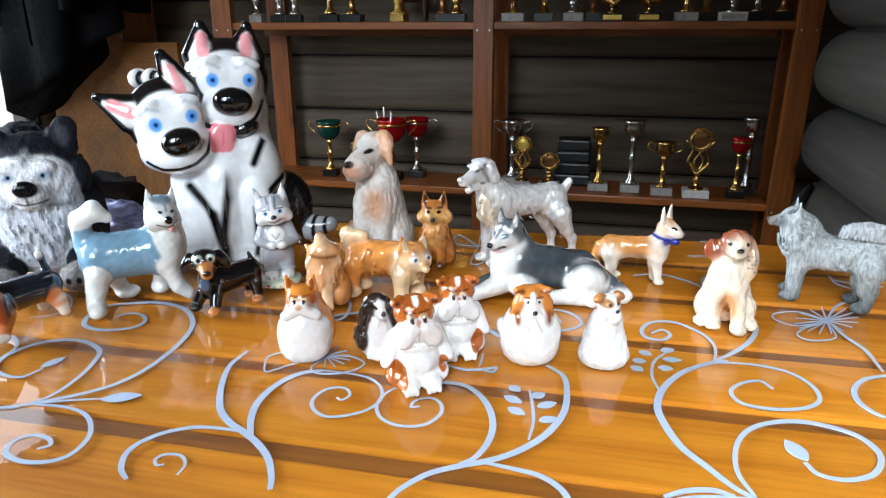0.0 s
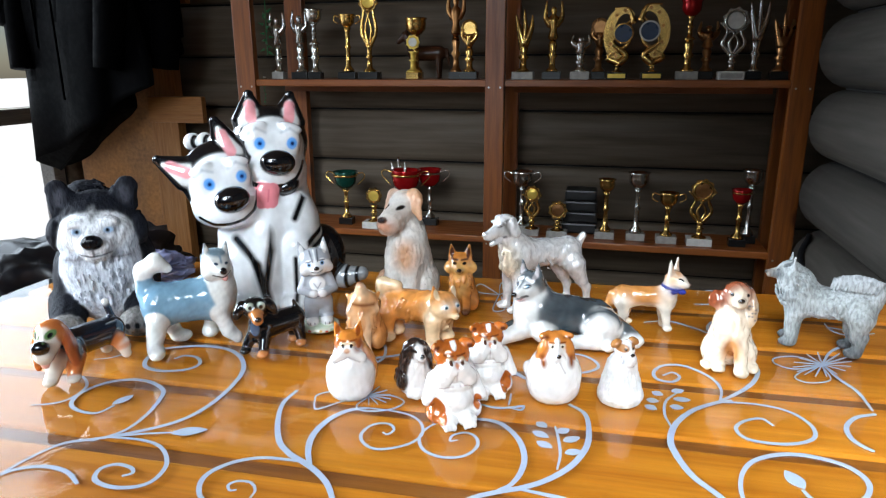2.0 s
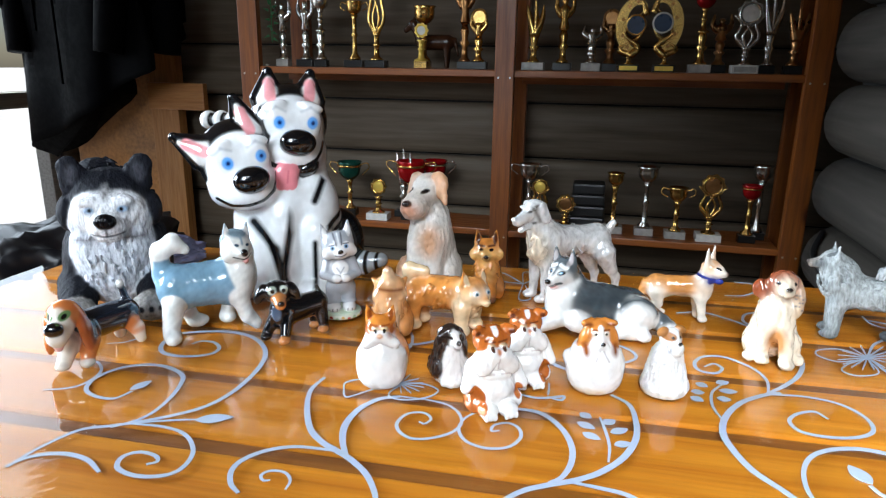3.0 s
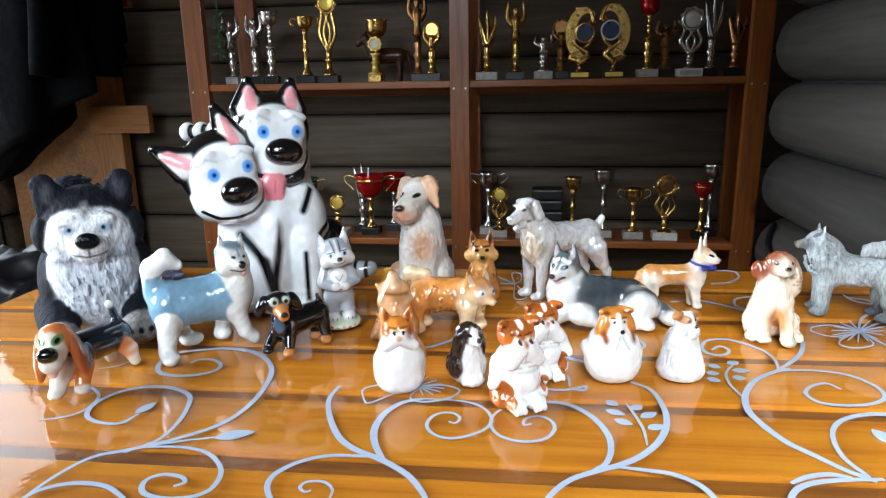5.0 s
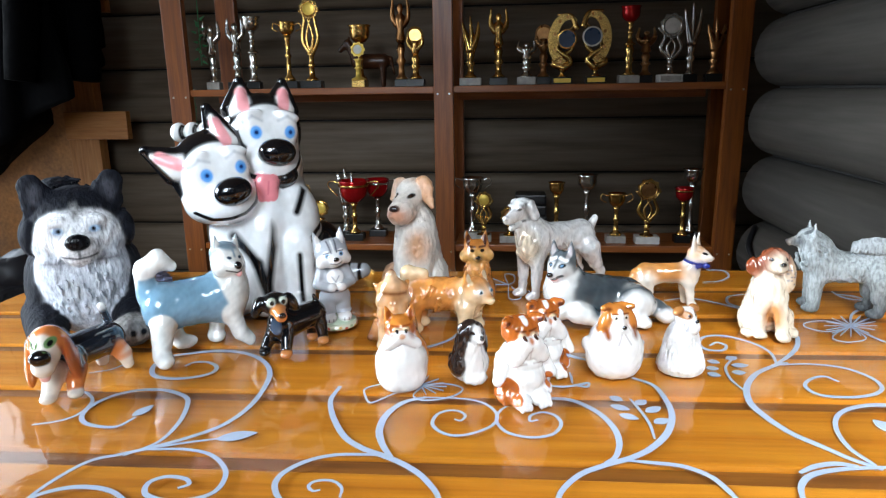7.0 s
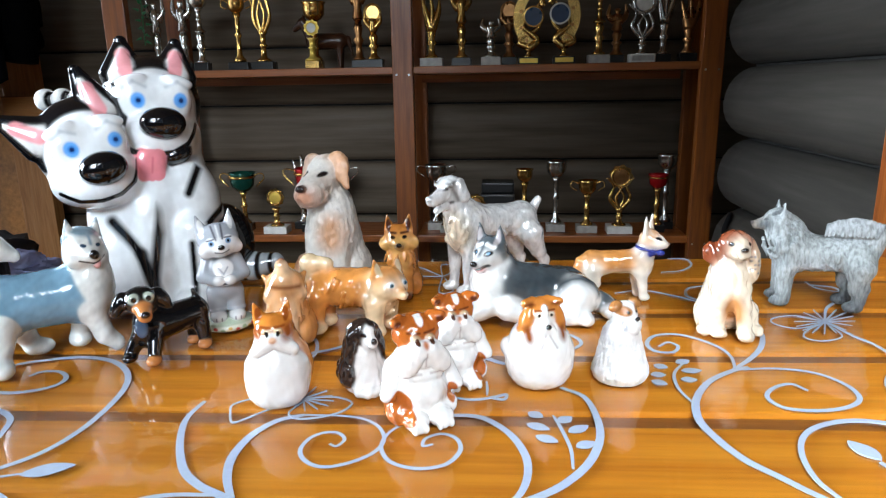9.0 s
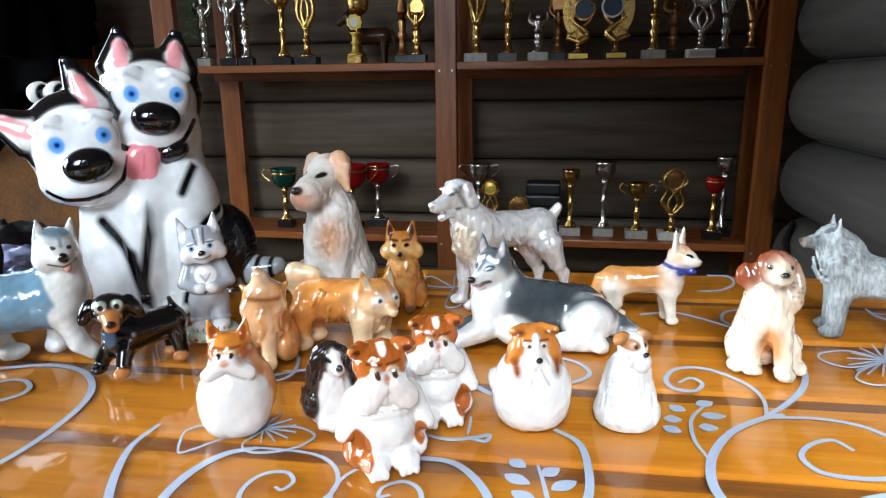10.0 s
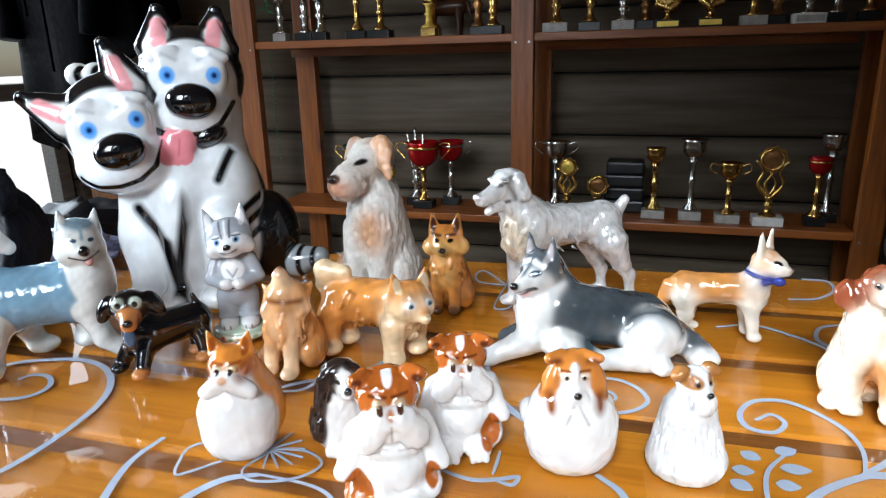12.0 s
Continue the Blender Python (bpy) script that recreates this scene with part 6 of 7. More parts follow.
def silver_dog():
    """A silvered pointer with a docked tail, facing along -x."""
    c = Clay(0.16)
    c.soft = 2
    S, D = rgb(0.97, 0.97, 0.96, 0.4), rgb(0.74, 0.60, 0.42, 0)
    c.c((-3.8, 0, 10.4), (4.6, 0.6, 10.2), 2.8, 2.3, S, 1.6)
    c.e((-4.6, 0, 9.6), (2.7, 2.7, 3.6), S, 1.4)
    c.c((-5.0, 0, 11.4), (-6.8, -0.2, 14.4), 2.8, 2.1, S, 1.6)
    c.e((5.2, 0.6, 9.6), (2.4, 2.6, 3.0), S, 1.4)
    c.e((-6.0, -0.6, 9.4), (1.7, 1.8, 3.0), D, 1.0)
    locks(c, (-6.0, -0.6, 10.2), (1.9, 2.0, 3.6), 46, 1.3, 0.28, D, 5, lift=0.1)
    locks(c, (0.0, 0.2, 9.2), (4.6, 2.5, 2.2), 34, 1.2, 0.2, S, 6, (0.7, 0, -1), 0.05, (-1, -0.2))
    for x, y in ((-4.8, -1.6), (-5.6, 1.6)):
        c.c((x, y, 7.6), (x - 0.2, y, 4.0), 1.35, 0.9, S, 0.7)
        c.c((x - 0.2, y, 4.0), (x - 0.4, y, 1.0), 0.85, 0.7, S, 0.5)
        c.e((x - 1.0, y, 0.7), (1.3, 0.9, 0.75), S, 0.4)
    for x, y, d in ((6.2, -1.6, 1.8), (4.6, 2.0, 1.2)):
        c.c((x - 0.6, y, 8.0), (x + d * 0.4, y, 5.2), 2.0, 1.15, S, 0.8)
        c.c((x + d * 0.4, y, 5.2), (x + d, y, 3.5), 1.05, 0.72, S, 0.5)
        c.e((x + d + 0.2, y, 3.7), (0.7, 0.6, 0.7), S, 0.3)
        c.c((x + d, y, 3.5), (x + d + 0.2, y, 1.0), 0.72, 0.62, S, 0.5)
        c.e((x + d - 0.5, y, 0.7), (1.3, 0.9, 0.75), S, 0.4)
    c.c((7.0, 0.6, 11.2), (8.1, 0.6, 12.7), 0.8, 0.65, S, 0.5)
    c.at(-7.4, -0.6, 15.6, 4, 0, -62)
    c.e((0, 0.3, 0.5), (1.9, 2.2, 1.75), S, 0.6)
    c.c((0, -1.4, -0.2), (0, -3.9, -0.6), 1.15, 0.85, S, 0.5)
    c.c((0, -1.0, -1.7), (0, -3.1, -2.2), 0.85, 0.5, S, 0.25)
    c.line((-1.3, -1.6, -1.3), (-0.5, -4.2, -1.5), 0.2, rgb(0.12, 0.11, 0.10, 0.3), 0.15)
    c.line((1.3, -1.6, -1.3), (0.5, -4.2, -1.5), 0.2, rgb(0.12, 0.11, 0.10, 0.3), 0.15)
    c.e((0, -4.6, -0.2), (0.6, 0.4, 0.45), S, 0.15)
    for s in (-1, 1):
        c.c((s * 1.55, 0.6, 1.2), (s * 2.1, 0.8, -0.9), 0.7, 0.8, S, 0.14, 0.8)
        c.line((s * 1.4, -0.6, 1.5), (s * 1.8, -0.6, -1.2), 0.16, rgb(0.2, 0.18, 0.16, 0.2), 0.2)
        c.spot((s * 0.9, -1.9, 0.7), (0.3, 0.6, 0.22), rgb(0.10, 0.09, 0.08, 0.4), 0.1)
        c.e((s * 0.95, -1.3, 1.15), (0.7, 0.6, 0.3), S, 0.2)
    c.at()
    return c


def terrier():
    """A tall seated wire-haired terrier, off-white with sandy ears and chest patch."""
    c = Clay(0.17)
    c.soft = 2.5
    W, T, R = rgb(0.76, 0.72, 0.66, 0.3), rgb(0.66, 0.36, 0.20, 0.3), rgb(0.55, 0.27, 0.17, 0.3)
    c.c((0.8, 1.5, 3.8), (0.6, 0, 12.0), 3.9, 2.9, W, 1.6)
    c.e((0.5, -1.2, 9.0), (3.0, 2.6, 5.0), W, 1.5)
    c.spot((1.2, -3.4, 8.6), (1.7, 1.8, 2.4), T, 1.1)
    locks(c, (0.5, -1.0, 8.6), (3.2, 2.9, 5.0), 80, 1.2, 0.17, W, 8, (0, 0, -1), 0.12, (-1, 0.3))
    c.c((-1.3, -2.2, 8.0), (-1.6, -3.2, 1.4), 1.5, 1.2, W, 0.8)
    c.c((1.6, -2.2, 8.0), (1.7, -3.2, 1.4), 1.5, 1.2, W, 0.8)
    for x in (-1.7, 1.8):
        c.e((x, -3.8, 1.0), (1.4, 1.8, 1.1), W, 0.5)
    c.e((-3.6, 0.6, 2.4), (1.8, 3.2, 2.6), T, 1.0)
    c.e((3.8, 0.8, 2.6), (1.6, 3.2, 2.8), W, 1.0)
    c.at(0.1, -0.4, 15.8, 0, 0, -16)
    c.e((0, 0.6, 0.6), (2.6, 2.8, 2.4), W, 0.8)
    c.c((0, -1.4, -0.5), (0, -4.0, -1.3), 2.1, 1.8, W, 0.8)
    c.e((0, -4.4, -1.9), (1.9, 1.6, 1.6), rgb(0.74, 0.62, 0.53, 0.3), 0.7)
    c.spot((0, -5.4, -1.9), (1.7, 1.5, 1.1), R, 0.7)
    locks(c, (0, -3.6, -1.6), (2.0, 2.2, 1.7), 40, 0.9, 0.16, rgb(0.72, 0.62, 0.54, 0.3), 9, (0, 0.3, -1), 0.1, (-0.7, 1))
    c.e((-0.1, -6.0, -0.8), (0.75, 0.45, 0.5), rgb(0.03, 0.015, 0.015, 0.6), 0.1)
    c.spot((-0.1, -6.4, -0.75), (0.7, 0.6, 0.45), rgb(0.02, 0.012, 0.012, 0.8), 0.1)
    for s in (-1, 1):
        c.spot((s * 1.25, -2.8, 0.75), (0.42, 0.9, 0.32), rgb(0.015, 0.012, 0.012, 0.8), 0.08)
    c.c((2.0, 0.0, 1.9), (3.9, -1.3, -1.0), 1.6, 0.4, T, 0.12, 1.8)
    c.c((2.1, 0.2, 2.3), (3.2, -0.3, 1.6), 0.85, 0.75, T, 0.3, 1.3)
    c.c((-1.9, 0.3, 2.0), (-3.2, -0.5, -0.2), 1.2, 0.35, T, 0.15, 1.9)
    c.at()
    return c


def seated_fox():
    """A small seated amber shepherd with pointed ears and a dark face mask."""
    c = Clay(0.13)
    c.soft = 2
    O, D, L = rgb(0.46, 0.16, 0.03, 1), rgb(0.07, 0.02, 0.008, 1), rgb(0.68, 0.38, 0.12, 1)
    c.c((0.4, 1.2, 2.2), (0.1, 0, 6.4), 2.5, 1.9, O, 0.8)
    c.e((0, -1.2, 5.2), (1.6, 1.2, 2.4), L, 0.6)
    for s in (-1, 1):
        c.c((s * 0.95, -1.2, 4.6), (s * 1.0, -1.8, 0.9), 0.85, 0.65, O, 0.4)
        c.e((s * 1.0, -2.2, 0.55), (0.75, 1.0, 0.6), D, 0.3)
        c.e((s * 2.0, 0.6, 1.6), (1.1, 2.0, 1.7), O, 0.6)
    locks(c, (0, -0.6, 5.0), (2.1, 1.9, 2.6), 30, 1.1, 0.2, O, 16, face=(-1, 0.2))
    c.at(0, -0.4, 8.6, 0, 0, 2)
    c.e((0, 0.1, 0.1), (2.05, 1.8, 1.75), O, 0.5)
    c.e((0, -0.8, -0.6), (1.75, 1.3, 1.15), L, 0.5)
    c.c((0, -1.3, -0.5), (0, -2.3, -0.8), 0.85, 0.6, L, 0.4)
    c.e((0, -2.85, -0.55), (0.42, 0.3, 0.32), BLACK, 0.04)
    for s in (-1, 1):
        prick_ear(c, s, (1.25, 0.1, 1.2), (1.55, 0.0, 3.2), 0.72, O, D)
        c.spot((s * 0.8, -1.7, 0.35), (0.34, 0.4, 0.24), BLACK, 0.06)
        c.line((s * 0.35, -1.75, 0.9), (s * 1.3, -1.3, 0.95), 0.16, D, 0.1)
        c.e((s * 1.9, 0, -0.8), (0.9, 1.1, 1.0), L, 0.5)
    c.at()
    return c


def amber_spitz():
    """A stocky amber spitz-like dog facing along +x, its head turned outward, tail curled."""
    c = Clay(0.13)
    c.soft = 2
    O, L, D = rgb(0.60, 0.23, 0.05, 1), rgb(0.76, 0.56, 0.34, 1), rgb(0.06, 0.03, 0.01, 1)
    c.c((-3.6, 0.6, 5.2), (2.6, 0, 5.2), 2.4, 2.5, O, 1.0)
    c.e((3.2, -0.4, 4.6), (2.1, 2.2, 2.8), L, 0.8)
    for x, y in ((2.8, -2.2), (4.0, 1.2), (-4.6, -1.0), (-4.0, 2.0)):
        c.c((x, y, 4.0), (x, y - 0.3, 1.0), 1.35, 0.95, O if x < 0 else L, 0.7)
        c.e((x + 0.3, y - 0.8, 0.7), (1.15, 1.3, 0.75), L, 0.4)
    c.c((-5.6, 0.6, 6.8), (-5.4, 0.2, 8.4), 1.1, 1.0, L, 0.6)
    c.c((-5.4, 0.2, 8.4), (-3.2, 0.2, 8.2), 1.0, 0.8, L, 0.5)
    for i in range(9):
        c.line((-2.8 + 0.55 * i, -2.2, 3.3), (-2.6 + 0.55 * i, -1.9, 2.2), 0.11, D, 0.1)
    locks(c, (-0.6, 0.3, 5.0), (4.6, 2.6, 2.5), 40, 1.3, 0.24, O, 17, (-0.4, 0, -1), 0.05, (-1, 0))
    locks(c, (3.2, -0.6, 4.4), (2.2, 2.3, 2.7), 26, 1.3, 0.24, L, 18, (0, 0, -1), 0.05, (-1, 0))
    c.at(4.3, -0.9, 6.1, 0, 0, 46)
    c.e((0, 0.2, 0.1), (2.3, 2.1, 1.9), O, 0.6)
    c.e((0, -0.8, -0.5), (2.1, 1.6, 1.5), L, 0.6)
    c.c((0, -1.7, -0.6), (0.1, -2.8, -0.9), 0.95, 0.62, O, 0.4)
    c.e((0.1, -3.4, -0.75), (0.34, 0.26, 0.28), BLACK, 0.04)
    c.spot((0, -2.0, -1.2), (1.4, 1.2, 0.7), L, 0.2)
    for s in (-1, 1):
        prick_ear(c, s, (1.4, 0.1, 1.3), (1.75, 0.1, 3.1), 0.8, O, L)
        c.e((s * 0.95, -1.95, 0.25), (0.42, 0.3, 0.34), WHITE, 0.04)
        c.spot((s * 0.97, -2.2, 0.25), (0.28, 0.3, 0.26), rgb(0.10, 0.20, 0.26, 1), 0.04)
        c.spot((s * 0.97, -2.3, 0.25), (0.13, 0.3, 0.14), BLACK, 0.03)
    c.at()
    return c


def howling_fox():
    """A small seated amber dog howling with its muzzle to the sky."""
    c = Clay(0.13)
    c.soft = 2
    O, L, D = rgb(0.58, 0.24, 0.07, 1), rgb(0.74, 0.50, 0.30, 1), rgb(0.22, 0.07, 0.02, 1)
    c.c((0.2, 1.4, 2.4), (0, 0, 6.0), 2.6, 2.0, O, 0.8)
    c.e((0, -1.3, 5.0), (1.8, 1.2, 2.0), L, 0.6)
    for s in (-1, 1):
        c.c((s * 0.95, -1.3, 4.4), (s * 1.1, -2.1, 0.9), 0.9, 0.7, L, 0.4)
        c.e((s * 1.1, -2.5, 0.6), (0.85, 1.1, 0.65), L, 0.3)
        c.e((s * 2.0, 0.8, 1.7), (1.2, 2.0, 1.8), O, 0.6)
    c.c((-2.2, 1.4, 1.6), (-3.0, -0.6, 1.0), 0.9, 0.6, D, 0.5)
    locks(c, (0, -0.2, 4.6), (2.3, 2.2, 2.8), 36, 1.4, 0.24, O, 19, face=(-1, 0.2))
    c.at(0.1, 0.0, 7.4, 0, 0, 18)
    c.e((0, 0, 0), (2.2, 2.0, 1.8), O, 0.7)
    c.c((0, -0.6, 0.6), (-0.2, -0.9, 2.4), 1.35, 0.75, L, 0.6)
    c.e((-0.2, -0.9, 3.0), (0.4, 0.4, 0.25), rgb(0.25, 0.08, 0.04, 1), 0.05)
    c.line((-1.4, -1.6, 0.2), (1.6, -1.5, 0.0), 0.2, D, 0.2)
    for s in (-1, 1):
        c.c((s * 1.5, 0.4, 0.2), (s * 2.3, 0.8, 0.9), 0.7, 0.25, O, 0.3)
        c.e((s * 1.4, -0.9, -1.0), (1.0, 0.9, 0.9), L, 0.5)
    c.at()
    return c


GLAZED = "dog figurines on the table"
place("dog_statue", twin(), M_GLAZE, -0.500, 0.955, 0, "large glossy statue of two white husky dogs hugging", "statue")
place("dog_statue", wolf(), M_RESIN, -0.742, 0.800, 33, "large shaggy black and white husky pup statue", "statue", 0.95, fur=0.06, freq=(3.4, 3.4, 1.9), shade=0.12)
for n, c, m, x, y, turn, size, label, kw in (
    ("dog_figurine", blue_husky(), M_GLAZE, -0.543, 0.728, 32, 0.97, "striding grey-blue glazed husky figurine with curled tail", {"fur": 0.12, "freq": (1.0, 1.0, 0.8), "mottle": 0.16, "stretch": (0.86, 1, 1)}),
    ("dog_figurine", doll_husky(), M_GLAZE, -0.376, 0.822, 26, 0.97, "grey husky pup figurine standing on a painted base", {}),
    ("dog_figurine", dachshund(), M_GLAZE, -0.422, 0.734, 0, 0.93, "shiny black and tan dachshund figurine", {}),
    ("dog_figurine", basset(), M_GLAZE, -0.640, 0.607, 35, 1.0, "tricolour basset hound figurine with long red ears", {"mottle": 0.12}),
    ("dog_figurine", egg_corgi(), M_GLAZE, -0.247, 0.629, 16, 0.96, "egg-shaped white and orange glazed corgi figurine", {"fur": 0.14, "freq": (1.6, 1.6, 1.2)}),
    ("dog_figurine", bulldog(True), M_GLAZE, -0.110, 0.604, 27, 1.0, "chubby white bulldog figurine with two brown patches", {"fur": 0.26, "freq": (2.0, 2.0, 1.3)}),
    ("dog_figurine", bulldog(False), M_GLAZE, -0.082, 0.680, 18, 0.93, "chubby white bulldog figurine with one brown patch", {"fur": 0.26, "freq": (2.0, 2.0, 1.3)}),
    ("dog_figurine", cavalier(), M_GLAZE, -0.170, 0.653, 26, 0.96, "small black and white spaniel figurine", {"fur": 0.3, "freq": (2.6, 2.6, 0.9)}),
    ("dog_figurine", ball_collie(), M_GLAZE, 0.001, 0.676, 14, 1.0, "ball-shaped white figurine with a brown collie head", {"fur": 0.14, "freq": (1.6, 1.6, 1.2)}),
    ("dog_figurine", dome_dog(), M_SEMI, 0.081, 0.686, 0, 0.95, "dome-shaped white shaggy figurine with brown ears", {"fur": 0.05, "freq": (3.6, 3.6, 2.0), "shade": 0.08}),
    ("dog_figurine", spaniel(), M_GLAZE, 0.224, 0.815, -4, 1.0, "seated cream and brown cocker spaniel figurine", {"fur": 0.3, "freq": (2.6, 2.6, 1.4), "mottle": 0.2}),
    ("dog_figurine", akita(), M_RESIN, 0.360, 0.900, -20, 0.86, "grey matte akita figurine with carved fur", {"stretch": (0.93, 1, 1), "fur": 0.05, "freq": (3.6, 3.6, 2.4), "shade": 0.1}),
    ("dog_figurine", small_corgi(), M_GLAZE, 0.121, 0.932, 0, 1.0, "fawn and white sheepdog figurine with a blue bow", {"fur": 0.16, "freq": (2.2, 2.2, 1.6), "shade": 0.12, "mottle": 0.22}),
    ("dog_figurine", lying_husky(), M_GLAZE, -0.006, 0.852, 6, 1.0, "grey and white glazed husky figurine lying down", {"fur": 0.2, "freq": (2.0, 2.0, 1.4), "mottle": 0.14}),
    ("dog_figurine", silver_dog(), M_SILVERED, -0.046, 0.990, 28, 0.94, "silvered pointer dog figurine standing", {"fur": 0.06, "freq": (2.6, 2.6, 1.8), "shade": 0.12, "mottle": 0.04}),
    ("dog_figurine", terrier(), M_SEMI, -0.283, 0.985, 0, 1.05, "tall seated off-white wire-haired terrier figurine", {"fur": 0.10, "freq": (2.8, 2.8, 2.0), "shade": 0.05, "mottle": 0.08}),
    ("dog_figurine", seated_fox(), M_GLAZE, -0.176, 0.950, 6, 0.99, "small seated amber shepherd figurine with a dark face", {"fur": 0.06, "freq": (4, 4, 2), "mottle": 0.3}),
    ("dog_figurine", amber_spitz(), M_GLAZE, -0.213, 0.819, 0, 1.0, "stocky amber glazed spitz figurine with a curled tail", {"fur": 0.10, "freq": (4, 4, 2), "shade": 0.25, "mottle": 0.35}),
    ("dog_figurine", howling_fox(), M_GLAZE, -0.281, 0.766, 0, 1.0, "small amber dog figurine howling upward", {"fur": 0.08, "freq": (4, 4, 2), "mottle": 0.25}),
):
    tagged(place(n, c, m, x, y, turn, label, "figurine", size, **kw), group=GLAZED)


# ---- trophies on the rack ----
CUPS = "trophies on the rack"


def base_block(t, w, h, material, plate_material=None):
    part("base", box((-w / 2, -w * 0.36, 0), (w / 2, w * 0.36, h), 0.002), material, t)
    if plate_material is not None:
        part("plaque", box((-w * 0.42, -w * 0.36 - 0.002, h * 0.2), (w * 0.42, -w * 0.36 - 0.0002, h * 0.8)), plate_material, t)


def cup_bowl(t, z, r, h, material):
    part("bowl", lathe([(r * 0.18, z), (r * 0.55, z + h * 0.10), (r * 0.86, z + h * 0.34), (r * 0.93, z + h * 0.62), (r * 0.90, z + h * 0.86), (r * 1.06, z + h), (r * 0.98, z + h), (r * 0.82, z + h * 0.8), (r * 0.1, z + h * 0.2)], 24), material, t, smooth=True)


def stem(t, z, h, r, material):
    r *= 1.25
    part("stem", lathe([(r * 1.6, z), (r * 1.5, z + h * 0.06), (r * 0.7, z + h * 0.15), (r * 0.55, z + h * 0.5), (r * 0.95, z + h * 0.56), (r * 0.55, z + h * 0.62), (r * 0.6, z + h * 0.9), (r * 1.1, z + h)], 16), material, t, smooth=True)


def cup(x, y, shelf, H, label, metal=M_GOLD, bowl=None, base=M_MARBLE, handles=True, w=0.05, bw=0.05):
    """A cup with a bowl, stem, block and, as a rule, two handles."""
    t = empty("trophy_cup")
    bh = 0.028
    base_block(t, bw, bh, base)
    z = max(bh + H * 0.36, H - w * 0.78)
    stem(t, bh, z - bh, 0.012, metal)
    cup_bowl(t, z, w * 0.5, H - z, bowl or metal)
    if bowl is not None:
        part("band", lathe([(w * 0.478, z + (H - z) * 0.72), (w * 0.51, z + (H - z) * 0.74), (w * 0.52, z + (H - z) * 0.82), (w * 0.49, z + (H - z) * 0.84)], 20), metal, t, smooth=True)
    if handles:
        for s in (-1, 1):
            part("handle", tube([(s * w * 0.46, 0, H - 0.012), (s * w * 0.78, 0, H - 0.004), (s * w * 0.86, 0, H - 0.024), (s * w * 0.55, 0, z + 0.3 * (H - z))], 0.0028, 6), metal, t, smooth=True)
    return put(t, x, y, shelf, label)


def put(t, x, y, shelf, label, turn=0):
    t.matrix_world = pose(x, y, SHELF_TOP[shelf] + 0.0003, 0, 0, turn)
    return tagged(settle(t), label, "trophy", CUPS)


def disc_award(x, y, shelf, H, label, metal=M_GOLD, base=M_MARBLE, r=0.024, core=None, leaves=True, bw=0.045, plaque=None):
    """A scalloped medal held in a tulip of leaves on a short turned stem."""
    t = empty("trophy_award")
    bh = 0.028
    base_block(t, bw, bh, base, plaque)
    zc = H - r
    z0 = bh + (zc - r - bh) * (0.45 if leaves else 0.9)
    stem(t, bh, z0 - bh, 0.014, metal)
    rim = [(r * (1.0 + 0.07 * math.cos(9 * a)) * math.cos(a), zc + r * (1.0 + 0.07 * math.cos(9 * a)) * math.sin(a)) for a in (2 * math.pi * i / 72 for i in range(72))]
    part("medal", plate(rim, -0.003, 0.003), metal, t)
    part("medal_rim", lathe([(r * 0.86, 0), (r * 0.86, 0.0035), (r * 0.72, 0.005), (r * 0.70, 0.001)], 24), metal, t, smooth=True).matrix_local = pose(0, -0.0032, zc, 90)
    part("medal_core", lathe([(r * 0.66, 0), (r * 0.62, 0.003), (r * 0.3, 0.0045), (r * 0.1, 0.0045)], 20), core or metal, t).matrix_local = pose(0, -0.0033, zc, 90)
    if leaves:
        for s in (-1, 1):
            part("leaf", tube([(s * 0.003, 0, z0 - 0.004), (s * r * 0.85, 0.001, z0 + (zc - z0) * 0.32), (s * r * 0.55, 0.001, zc - r * 0.85), (s * r * 1.15, 0.001, zc - r * 0.1)], (0.009, 0.004), 8), metal, t, smooth=True)
            part("leaf", tube([(0, -0.003, z0), (s * r * 0.35, -0.004, z0 + (zc - z0) * 0.35), (-s * r * 0.15, -0.004, zc - r * 0.9)], (0.007, 0.003), 8), metal, t, smooth=True)
    return put(t, x, y, shelf, label)


